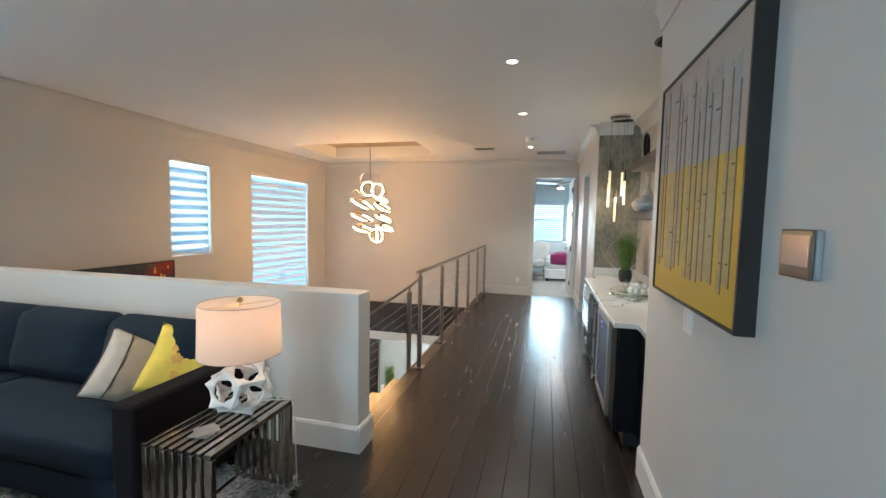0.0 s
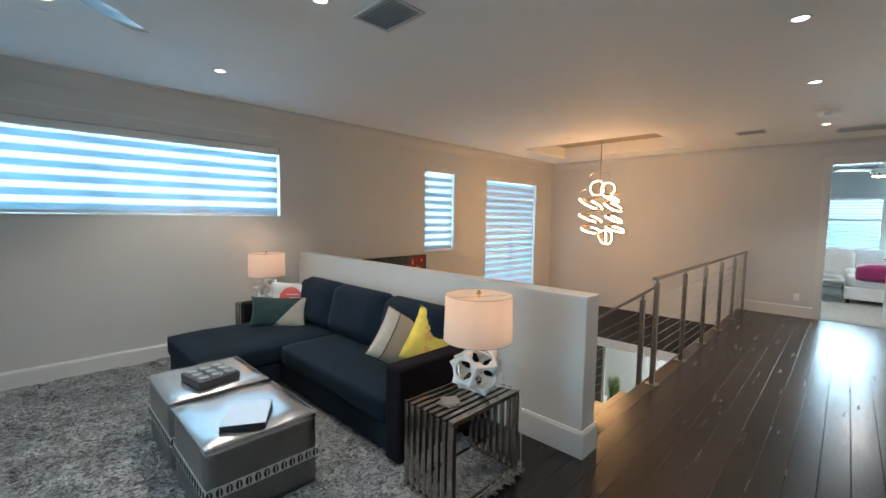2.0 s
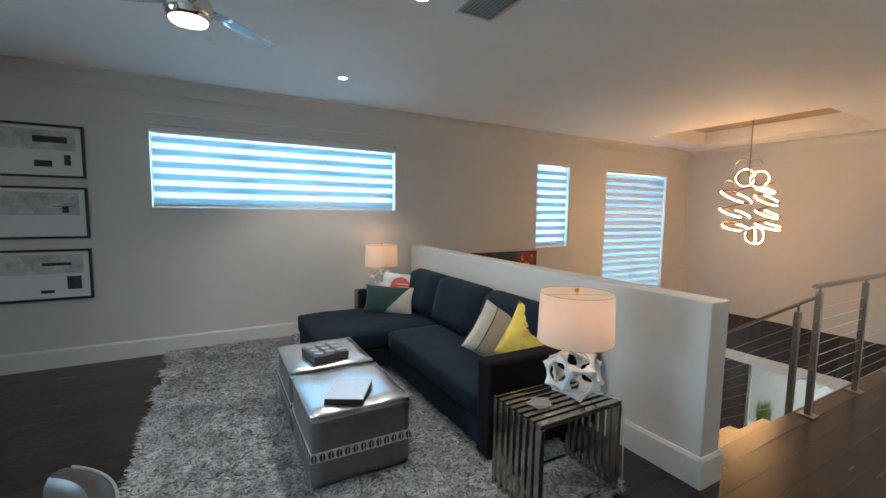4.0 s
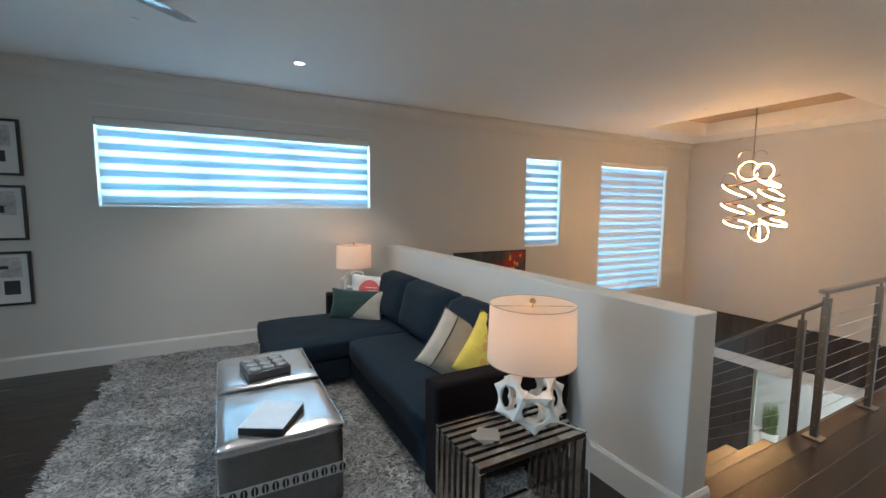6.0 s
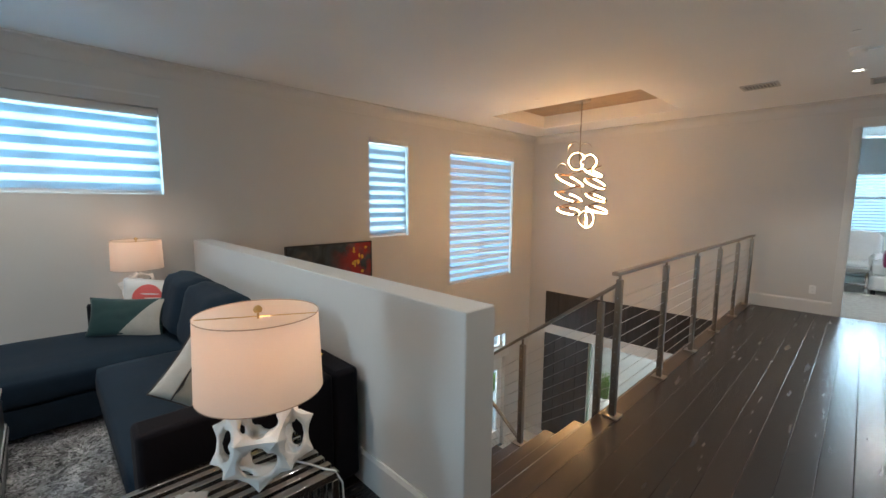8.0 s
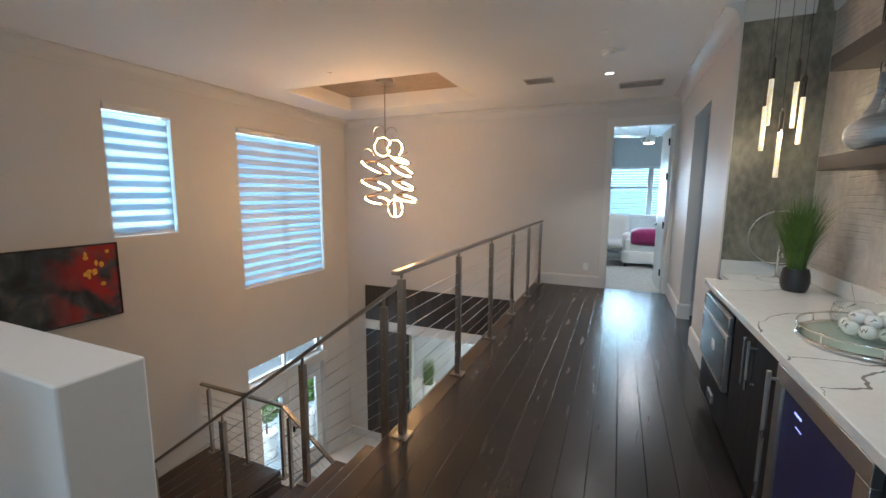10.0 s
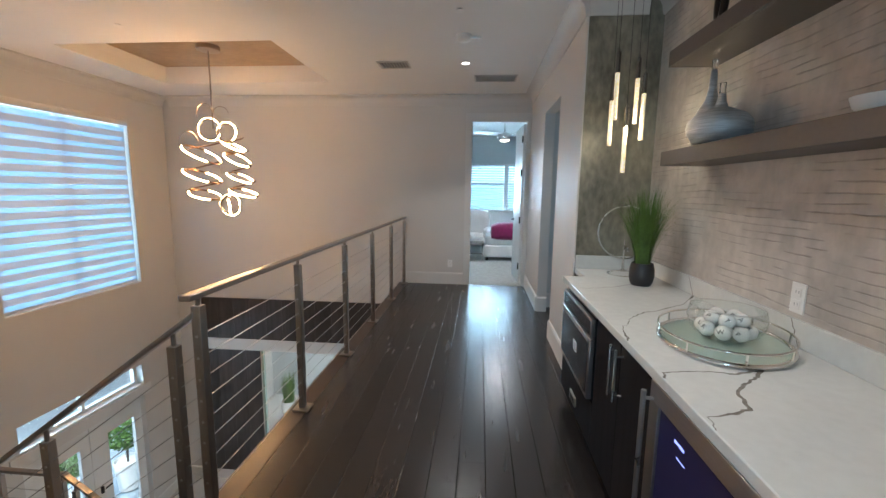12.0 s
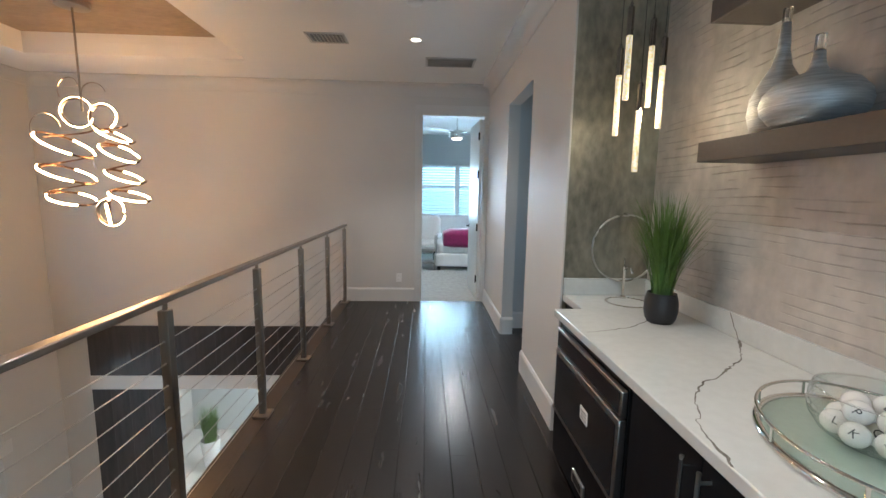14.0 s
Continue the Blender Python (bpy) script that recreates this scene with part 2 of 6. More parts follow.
VEIN = mat("grey_vein", (0.20, 0.18, 0.16), 0.2, var=0.35, scale=20, fine=80, bump=0)
CABINET = mat("espresso_cabinet", (0.0055, 0.0050, 0.0068), 0.5, spec=0.18, var=0.3, scale=3, fine=34, bump=0.08, dist=0.001, stretch=(6, 6, 0.6))
TOEKICK = mat("toe_kick", (0.008, 0.007, 0.007), 0.6, var=0.2)
SHELFWOOD = mat("taupe_shelf", (0.085, 0.068, 0.060), 0.42, var=0.14, scale=4, fine=60, bump=0.05)
APPLIANCE = mat("dark_stainless", (0.46, 0.42, 0.39), 0.33, metal=1.0, var=0.10, scale=4, fine=130, bump=0.04, dist=0.0005, stretch=(1, 0.1, 1))
BLACKGLASS = mat("black_glass", (0.006, 0.006, 0.008), 0.06, var=0.1, bump=0, coat=0.8)
PAPER = mat("white_sticker", (0.8, 0.8, 0.8), 0.6, var=0.03)
VASEMAT = mat("hammered_pewter", (0.62, 0.62, 0.61), 0.46, metal=0.65, var=0.28, scale=9, fine=16, bump=0.75, dist=0.004, stretch=(1, 1, 13))
POTMAT = mat("black_pot", (0.018, 0.018, 0.020), 0.45, var=0.2, scale=15)
GRASS = mat("grass_blade", (0.075, 0.150, 0.020), 0.5, var=0.45, scale=9, fine=30, bump=0.0)
BALLMAT = mat("white_ball", (0.72, 0.71, 0.68), 0.22, var=0.05, scale=20, bump=0)
PLATEWHITE = mat("white_plastic", (0.78, 0.77, 0.75), 0.35, var=0.02, bump=0)
THERMO = mat("bronze_plastic", (0.11, 0.085, 0.072), 0.35, var=0.1)
THERMOSIDE = mat("grey_plastic", (0.30, 0.31, 0.32), 0.45, var=0.05)
VENTMAT = mat("vent_metal", (0.55, 0.54, 0.52), 0.5, var=0.05, bump=0)
# shade behind slats and inside slots, given as a grey colour
VENTDARK = mat("vent_shadow", (0.38, 0.38, 0.38), 0.9, var=0.1, bump=0)
SPEAKERMAT = mat("speaker_cloth", (0.014, 0.013, 0.013), 0.9, var=0.2, fine=300)
CARPET = mat("bedroom_carpet", (0.40, 0.40, 0.38), 1.0, var=0.18, scale=14, fine=240, bump=0.6, dist=0.006)
DOORWHITE = mat("door_paint", (0.72, 0.72, 0.70), 0.38, var=0.03, scale=3, fine=90, bump=0.04, dist=0.001)
BEDWHITE = mat("white_bedding", (0.72, 0.71, 0.70), 0.9, var=0.05, scale=8, fine=180, bump=0.3, dist=0.004)
MAGENTA = mat("magenta_throw", (0.22, 0.008, 0.085), 0.85, var=0.25, scale=14, fine=200, bump=0.4, dist=0.004, sheen=0.4)
LEATHER = mat("grey_brown_leather", (0.055, 0.046, 0.042), 0.38, var=0.2, scale=9, fine=140, bump=0.2, dist=0.0015)
BRONZE = mat("dark_bronze", (0.16, 0.10, 0.07), 0.35, metal=0.9, var=0.12, fine=90, bump=0.03, dist=0.0005)
BRASS = mat("aged_brass", (0.50, 0.36, 0.16), 0.3, metal=1.0, var=0.1, bump=0)
CORD = mat("pale_cord", (0.30, 0.28, 0.26), 0.5, var=0.1, fine=200)
# the bluish skylight on the pavers is put into their colour
PAVER = mat("paver_skylight_tint", (0.26, 0.31, 0.34), 0.8, var=0.12, scale=3, fine=60, bump=0.2)
HOUSEWALL = mat("stucco_grey", (0.30, 0.31, 0.31), 0.9, var=0.08, scale=2, fine=90, bump=0.3)
BLINDSOLID = cloth_light("blind_solid_band", (0.66, 0.63, 0.60), 0.0, (0.32, 0.44, 0.51), 300)
BLINDSHEER = cloth_light("blind_sheer_band", (0.72, 0.72, 0.72), 0.15, (0.66, 0.75, 0.79), 300)
STAIRSOLID = cloth_light("stair_blind_solid_band", (0.80, 0.75, 0.72), 0.0, (0.43, 0.41, 0.43), 300)
STAIRSHEER = cloth_light("stair_blind_sheer_band", (0.70, 0.72, 0.74), 0.07, (0.36, 0.58, 0.72), 300)
CASSETTE = mat("blind_cassette", (0.68, 0.66, 0.64), 0.6, var=0.04, fine=200)
GLASS = thin_glass("window_glass", (0.93, 0.97, 0.98))
BOWLGLASS = thin_glass("bowl_glass", (0.92, 0.95, 0.94), 0.85)
ACRYLIC = thin_glass("clear_acrylic", (0.84, 0.87, 0.89), 0.5)
LED = glow("led_strip", (1.0, 0.545, 0.215), 132.0)
DOWNLIGHT = glow("downlight_lens", (1.0, 0.90, 0.78), 9.0)
FANLIGHT = glow("fan_lens", (1.0, 0.78, 0.56), 5.0)
TUBE = glow("seeded_tube", (1.0, 0.84, 0.56), 0.46, 0.97)
DARKCHROME = mat("dark_chrome", (0.20, 0.19, 0.18), 0.10, metal=1.0, var=0.1, bump=0)
BLUELED = glow("blue_display", (0.35, 0.4, 1.0), 1.6)
# the lit interior's blue is put into the door glass as emission
FRIDGEGLASS = glow("fridge_glass", (0.010, 0.009, 0.050), 0.10)
CRYSTAL = glass_mat("crystal", (1, 1, 1), 0.0, thin=False)


def bar_wall_material():
    """Taupe metallic plaster: cloudy trowel marks, upright smears and patches of thin, nearly level cracks."""
    m = mat("taupe_crackle_plaster", (0.49, 0.448, 0.41), 0.46, metal=0.14, var=0.24, scale=2.6, fine=15, bump=0.0)
    n, l = m.node_tree.nodes, m.node_tree.links
    b = n["Principled BSDF"]
    tc = n.new("ShaderNodeTexCoord")

    def field(stretch, detail, lo, hi, out_lo=0.0, out_hi=1.0):
        mp, no, mr = n.new("ShaderNodeMapping"), n.new("ShaderNodeTexNoise"), n.new("ShaderNodeMapRange")
        mp.inputs["Scale"].default_value = stretch
        no.inputs["Scale"].default_value, no.inputs["Detail"].default_value = 1.0, detail
        mr.inputs[1].default_value, mr.inputs[2].default_value = lo, hi
        mr.inputs[3].default_value, mr.inputs[4].default_value = out_lo, out_hi
        l.new(tc.outputs["Object"], mp.inputs[0])
        l.new(mp.outputs[0], no.inputs[0])
        l.new(no.outputs[0], mr.inputs[0])
        return no.outputs[0], mr.outputs[0]

    def calc(op, p, q):
        k = n.new("ShaderNodeMath")
        k.operation = op
        for i, v in enumerate((p, q)):
            if isinstance(v, float):
                k.inputs[i].default_value = v
            else:
                l.new(v, k.inputs[i])
        return k.outputs[0]

    wv, mp, line = n.new("ShaderNodeTexWave"), n.new("ShaderNodeMapping"), n.new("ShaderNodeMapRange")
    wv.wave_type, wv.bands_direction = "BANDS", "Z"
    wv.inputs["Scale"].default_value, wv.inputs["Distortion"].default_value = 8.5, 5.0
    wv.inputs["Detail"].default_value, wv.inputs["Detail Scale"].default_value = 3.0, 0.9
    mp.inputs["Scale"].default_value = (0.22, 0.22, 1.0)
    line.inputs[1].default_value, line.inputs[2].default_value = 0.92, 0.99
    line.inputs[3].default_value, line.inputs[4].default_value = 1.0, 0.0
    l.new(tc.outputs["Object"], mp.inputs[0])
    l.new(mp.outputs[0], wv.inputs[0])
    l.new(wv.outputs["Fac"], line.inputs[0])
    _, broken = field((5.0, 5.0, 22.0), 2, 0.50, 0.58)
    _, clear = field((2.2, 2.2, 3.0), 3, 0.50, 0.60)
    _, smear = field((7.0, 7.0, 0.9), 4, 0.3, 0.7, 0.84, 1.10)
    crack = calc("MAXIMUM", calc("MAXIMUM", line.outputs[0], broken), clear)
    bp = n.new("ShaderNodeBump")
    bp.inputs["Strength"].default_value, bp.inputs["Distance"].default_value = 0.7, 0.004
    l.new(crack, bp.inputs["Height"])
    l.new(bp.outputs[0], b.inputs["Normal"])
    dk = n.new("ShaderNodeMapRange")
    dk.inputs[3].default_value, dk.inputs[4].default_value = 0.76, 1.0
    l.new(crack, dk.inputs[0])
    mx = n.new("ShaderNodeMix")
    mx.data_type, mx.blend_type = "RGBA", "MULTIPLY"
    mx.inputs["Factor"].default_value = 1.0
    l.new(b.inputs["Base Color"].links[0].from_socket, mx.inputs[6])
    l.new(calc("MULTIPLY", dk.outputs[0], smear), mx.inputs[7])
    l.new(mx.outputs[2], b.inputs["Base Color"])
    return m


BARWALL = bar_wall_material()
BARWALLDARK = mat("pewter_plaster", (0.215, 0.20, 0.155), 0.42, metal=0.2, var=0.55, scale=3.0, fine=16, bump=0.2, dist=0.003, stretch=(1.6, 1.6, 0.8))

# ---- builders ----


class Shape:
    """Collects vertices and faces for one mesh."""

    def __init__(self):
        self.v, self.f = [], []

    def add(self, verts, faces):
        o = len(self.v)
        self.v += [tuple(p) for p in verts]
        self.f += [tuple(i + o for i in f) for f in faces]
        return self

    def box(self, x0, x1, y0, y1, z0, z1, m=None):
        vs = [Vector((x, y, z)) for z in (z0, z1) for x, y in ((x0, y0), (x1, y0), (x1, y1), (x0, y1))]
        if m:
            vs = [m @ p for p in vs]
        return self.add(vs, [(0, 3, 2, 1), (4, 5, 6, 7), (0, 1, 5, 4), (1, 2, 6, 5), (2, 3, 7, 6), (3, 0, 4, 7)])

    def prism(self, profile, a0, a1, axis="y"):
        """A closed profile pulled along an axis; for y the profile is (x, z), for x (y, z), for z (x, y)."""
        def at(p, a):
            return {"y": (p[0], a, p[1]), "x": (a, p[0], p[1]), "z": (p[0], p[1], a)}[axis]
        k = len(profile)
        return self.add([at(p, a0) for p in profile] + [at(p, a1) for p in profile],
                        [tuple(range(k))[::-1], tuple(range(k, 2 * k))] + [(i, (i + 1) % k, k + (i + 1) % k, k + i) for i in range(k)])

    def lathe(self, profile, n=24, m=None, cap=True):
        """Turns (radius, z) pairs about the z axis."""
        vs = []
        for r, z in profile:
            for i in range(n):
                a = 2 * math.pi * i / n
                p = Vector((r * math.cos(a), r * math.sin(a), z))
                vs.append(m @ p if m else p)
        fs = []
        for j in range(len(profile) - 1):
            for i in range(n):
                fs.append((j * n + i, j * n + (i + 1) % n, (j + 1) * n + (i + 1) % n, (j + 1) * n + i))
        if cap:
            fs.append(tuple(range(n))[::-1])
            k = (len(profile) - 1) * n
            fs.append(tuple(range(k, k + n)))
        return self.add(vs, fs)

    def tube(self, pts, r, n=8, closed=False):
        """A round tube along points; r: a radius or one for each point."""
        pts = [Vector(p) for p in pts]
        k = len(pts)
        rs = r if isinstance(r, (list, tuple)) else [r] * k
        up = Vector((0.01, 0.02, 1))
        vs = []
        for i, p in enumerate(pts):
            a = pts[(i - 1) % k] if closed or i else p
            b = pts[(i + 1) % k] if closed or i < k - 1 else p
            t = (b - a).normalized()
            u = t.cross(up)
            if u.length < 1e-3:
                u = t.cross(Vector((1, 0, 0)))
            u.normalize()
            w = u.cross(t)
            up = w
            for j in range(n):
                q = 2 * math.pi * j / n
                vs.append(p + rs[i] * (math.cos(q) * u + math.sin(q) * w))
        fs = []
        for i in range(k if closed else k - 1):
            for j in range(n):
                a, b = i * n, ((i + 1) % k) * n
                fs.append((a + j, a + (j + 1) % n, b + (j + 1) % n, b + j))
        if not closed:
            fs.append(tuple(range(n))[::-1])
            fs.append(tuple(range((k - 1) * n, k * n)))
        return self.add(vs, fs)

    def ribbon(self, pts, outs, width, thick):
        """A flat band along points; outs: the way its face looks at each point."""
        pts, outs = [Vector(p) for p in pts], [Vector(o).normalized() for o in outs]
        k = len(pts)
        vs = []
        for i in range(k):
            t = (pts[min(i + 1, k - 1)] - pts[max(i - 1, 0)]).normalized()
            w = t.cross(outs[i]).normalized()
            o = w.cross(t).normalized()
            for s, d in ((-1, -1), (1, -1), (1, 1), (-1, 1)):
                vs.append(pts[i] + w * (s * width / 2) + o * (d * thick / 2))
        fs = [(0, 1, 2, 3), (4 * k - 1, 4 * k - 2, 4 * k - 3, 4 * k - 4)]
        for i in range(k - 1):
            for j in range(4):
                fs.append((4 * i + j, 4 * i + 4 + j, 4 * i + 4 + (j + 1) % 4, 4 * i + (j + 1) % 4))
        return self.add(vs, fs)

    def mesh(self, name):
        me = bpy.data.meshes.new(name)
        me.from_pydata(self.v, [], self.f)
        b = bmesh.new()
        b.from_mesh(me)
        bmesh.ops.recalc_face_normals(b, faces=b.faces)
        b.to_mesh(me)
        b.free()
        return me


def put(name, shape, material, parent=None, label="", bevel=0.0, smooth=False, loc=None, segs=2):
    """One mesh object from a shape, top-level or a part of parent."""
    me = shape.mesh(name) if isinstance(shape, Shape) else shape
    if not me.materials:
        me.materials.append(material)
    if smooth:
        me.shade_smooth()
        if smooth != True:
            me.set_sharp_from_angle(angle=radians(smooth))
    ob = new(name, me)
    if parent is not None:
        ob.parent = parent
    if loc:
        ob.location = loc
    if bevel:
        md = ob.modifiers.new("bevel", "BEVEL")
        md.width, md.segments, md.limit_method, md.angle_limit = bevel, segs, "ANGLE", radians(40)
        me.shade_smooth()
        me.set_sharp_from_angle(angle=radians(50))
    if label:
        ob["label"] = label
    return ob


def thing(name, loc, label, category, rz=0.0, group=""):
    ob = new(name)
    ob.empty_display_size = 0.1
    ob.matrix_basis = pose(*loc, 0, 0, rz)
    return tagged(ob, label, category, group)


def setting(ob, label, category="structure"):
    return tagged(ob, label, category, kind="structure")


def wall(name, axis, p0, p1, u0, u1, z0, z1, holes, material, label):
    """A wall of thickness p0..p1 across an axis, with openings (u0, u1, z0, z1) right through it."""
    us = sorted({u0, u1, *[h[0] for h in holes], *[h[1] for h in holes]})
    zs = sorted({z0, z1, *[h[2] for h in holes], *[h[3] for h in holes]})

    def solid(i, j):
        if not (0 <= i < len(us) - 1 and 0 <= j < len(zs) - 1):
            return False
        u, z = (us[i] + us[i + 1]) / 2, (zs[j] + zs[j + 1]) / 2
        return not any(h[0] < u < h[1] and h[2] < z < h[3] for h in holes)

    def at(p, u, z):
        return (p, u, z) if axis == "x" else (u, p, z)
    s = Shape()
    for i in range(len(us) - 1):
        for j in range(len(zs) - 1):
            if not solid(i, j):
                continue
            a, b, c, d = us[i], us[i + 1], zs[j], zs[j + 1]
            for p in (p0, p1):
                s.add([at(p, a, c), at(p, b, c), at(p, b, d), at(p, a, d)], [(0, 1, 2, 3)])
            for di, dj, e in ((-1, 0, ((a, c), (a, d))), (1, 0, ((b, c), (b, d))), (0, -1, ((a, c), (b, c))), (0, 1, ((a, d), (b, d)))):
                if not solid(i + di, j + dj):
                    (ua, za), (ub, zb) = e
                    s.add([at(p0, ua, za), at(p1, ua, za), at(p1, ub, zb), at(p0, ub, zb)], [(0, 1, 2, 3)])
    b = bmesh.new()
    b.from_mesh(s.mesh(name))
    bmesh.ops.remove_doubles(b, verts=b.verts, dist=0.0005)
    bmesh.ops.recalc_face_normals(b, faces=b.faces)
    me = bpy.data.meshes.new(name)
    b.to_mesh(me)
    b.free()
    return setting(put(name, me, material), label, "wall")

# ---- the large structure ----
XW, YN, XE, XB = -4.88, 10.82, 1.085, 1.63       # window wall, far wall, corridor wall, back of the bar niche
CEIL, LOW, EDGE = 2.95, -3.80, -0.93             # ceiling, lower floor, edge of the corridor floor
wall_w = wall("wall_west", "x", XW - 0.20, XW, -1.6, 16.0, LOW, CEIL,
              [(1.14, 3.93, 1.605, 2.49), (6.51, 7.26, 1.0, 2.5), (8.22, 10.09, 0.03, 2.47), (8.18, 9.95, -1.58, -1.25), (8.18, 9.95, LOW, -1.75)],
              PAINT, "warm off-white painted wall with blinded windows")
wall_n = wall("wall_north", "y", YN, YN + 0.14, XW, 2.7, LOW, CEIL, [(0.179, 1.04, 0.0, 2.57), (-3.42, -1.10, LOW, -1.30)],
              PAINT, "warm off-white painted wall with a doorway")
wall_e = wall("wall_east", "x", XE, XE + 0.12, 7.60, YN, 0.0, CEIL, [(8.50, 9.45, 0.0, 2.44)], PAINT, "off-white wall with an open passage")
wall_a = wall("wall_art", "x", XE, XE + 0.12, -1.6, 4.45, 0.0, CEIL, [], PAINT, "off-white wall that carries the birch painting")
wall_b = wall("wall_bar_back", "x", XB, XB + 0.12, 4.33, 7.72, 0.0, CEIL, [], BARWALL, "taupe crackled plaster wall behind the bar")
wall_c = wall("wall_bar_end", "y", 7.585, 7.60, XE + 0.012, XB, 0.0, CEIL, [], BARWALLDARK, "dark pewter plaster wall at the end of the bar")
setting(put("trim_bar_corner", Shape().box(XE, XE + 0.012, 7.583, 7.60, 0, CEIL), PAINT), "painted corner beside the bar niche", "trim")
wall_i = wall("wall_passage_near", "y", 8.26, 8.38, XE + 0.12, 2.55, 0.0, CEIL, [], HALLGREY, "pale grey wall of the side passage")
setting(put("wall_bar_core", Shape().box(XE + 0.12, XB, 7.60, 7.72, 0, CEIL), HALLGREY), "core of the wall behind the bar end", "wall")
wall_d = wall("wall_bar_start", "y", 4.33, 4.45, XE + 0.12, XB, 0.0, CEIL, [], PAINT, "off-white return wall beside the bar")
# the opening here is added, only to let the south lamp in
wall_s = wall("wall_south", "y", -1.75, -1.6, XW, XE + 0.12, 0.0, CEIL, [(-2.5, 0.3, 0.95, 2.35)], PAINT, "off-white wall with an added opening, out of view")
# end wall's opening is unseen, added for the passage lamp
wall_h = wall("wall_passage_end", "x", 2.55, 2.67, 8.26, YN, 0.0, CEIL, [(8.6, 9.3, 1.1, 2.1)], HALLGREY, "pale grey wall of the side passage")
wall_h2 = wall("wall_passage_side", "y", 9.66, 9.78, XE + 0.12, 2.55, 0.0, CEIL, [], HALLGREY, "pale grey wall of the side passage")
half = setting(put("half_wall", Shape().box(XW, -0.775, 4.17, 4.357, 0.0, 1.117), PAINT, bevel=0.006), "painted half wall behind the sofa", "half wall")
put("wall_stair_side", Shape().box(XW, EDGE, 4.20, 4.357, LOW, -0.36), PAINT)
setting(bpy.data.objects["wall_stair_side"], "off-white wall beside the lower stairs", "wall")
setting(put("wall_under_corridor", Shape().box(-0.95, -0.83, 5.90, YN, LOW, -0.36), PAINT), "off-white lower wall under the corridor", "wall")

ce = Shape()
for a in ((XW - 0.2, 2.7, -1.75, 8.39), (XW - 0.2, 2.7, 9.97, 16.2), (XW - 0.2, -4.11, 8.39, 9.97), (-1.76, 2.7, 8.39, 9.97)):
    ce.box(*a, CEIL, CEIL + 0.12)
setting(put("ceiling", ce, CEILING), "matt off-white ceiling with a tray recess", "ceiling")
tr = Shape()
for a in ((-4.15, -4.11, 8.35, 10.01), (-1.76, -1.72, 8.35, 10.01), (-4.11, -1.76, 8.35, 8.39), (-4.11, -1.76, 9.97, 10.01)):
    tr.box(*a, CEIL + 0.121, 3.22)
setting(put("ceiling_tray_side", tr, CEILING), "painted sides of the ceiling tray", "ceiling")
setting(put("ceiling_tray_top", Shape().box(-4.15, -1.72, 8.35, 10.01, 3.17, 3.22), TANTRAY), "tan metallic plaster in the ceiling tray", "ceiling")

sf = Shape().box(XW, XE, -1.6, 4.17, -0.36, -0.014)
sf.box(EDGE, XE, 4.17, YN + 0.02, -0.36, -0.014).box(XE, 2.55, 4.33, YN, -0.36, -0.014)
setting(put("floor", sf, SUBFLOOR), "dark espresso wooden plank floor", "floor")
setting(put("floor_lower", Shape().box(XW, 2.6, 4.36, 16.0, LOW - 0.2, LOW), TILE), "pale tiled floor of the lower storey", "floor")
setting(put("floor_bedroom", Shape().box(-2.5, 2.6, YN + 0.02, 15.9, -0.36, 0.004), CARPET), "grey carpet in the bedroom", "carpet")

# bedroom shell and its window
wall_bed = wall("wall_bedroom_far", "y", 15.5, 15.65, -2.5, 2.7, 0.0, CEIL, [(-0.5, 2.0, 0.90, 2.22)], HALLGREY, "pale bedroom wall with a wide window")
setting(put("wall_bedroom_side", Shape().box(2.6, 2.7, YN + 0.14, 15.5, 0, CEIL), HALLGREY), "pale bedroom side wall", "wall")
setting(put("wall_bedroom_other_side", Shape().box(-2.6, -2.5, YN + 0.14, 15.5, -0.36, CEIL), HALLGREY), "pale bedroom side wall", "wall")
# lower room beyond the opening
setting(put("wall_lower_far", Shape().box(XW, -0.83, 13.9, 14.0, LOW, -0.4), HALLGREY), "pale wall of the lower room", "wall")
setting(put("ceiling_lower_room", Shape().box(XW, -0.95, YN + 0.14, 13.9, -1.18, -1.05), CEILING), "ceiling of the lower room", "ceiling")


def run_trim(name, pieces, label, profile_h=0.19, thick=0.018, z=0.0):
    """Baseboards: (axis, wall plane, way into the room, from, to)."""
    base = None
    for axis, p, way, a, b in pieces:
        q = p + way * thick
        prof = [(p, z), (q, z), (q, z + profile_h - 0.022), (p + way * thick * 0.45, z + profile_h), (p, z + profile_h)]
        ob = put(name, Shape().prism(prof, a, b, "y" if axis == "x" else "x"), TRIM)
        if base is None:
            base = setting(ob, label, "baseboard")
        else:
            ob.parent = base
    return base


run_trim("baseboard", [("x", XW, 1, -1.6, 4.17), ("y", 4.17, -1, XW, -0.775), ("x", -0.775, 1, 4.152, 4.375), ("y", YN, -1, EDGE, 0.089),
                       ("x", XE, -1, 9.45, 10.80), ("x", XE, -1, 7.585, 8.50), ("x", XE, -1, -1.6, 4.45), ("y", -1.6, 1, XW, XE),
                       ("y", 9.66, -1, XE + 0.12, 2.55), ("y", 9.45, -1, XE, XE + 0.12), ("x", 2.55, -1, 8.32, 9.66)], "tall white painted baseboard")


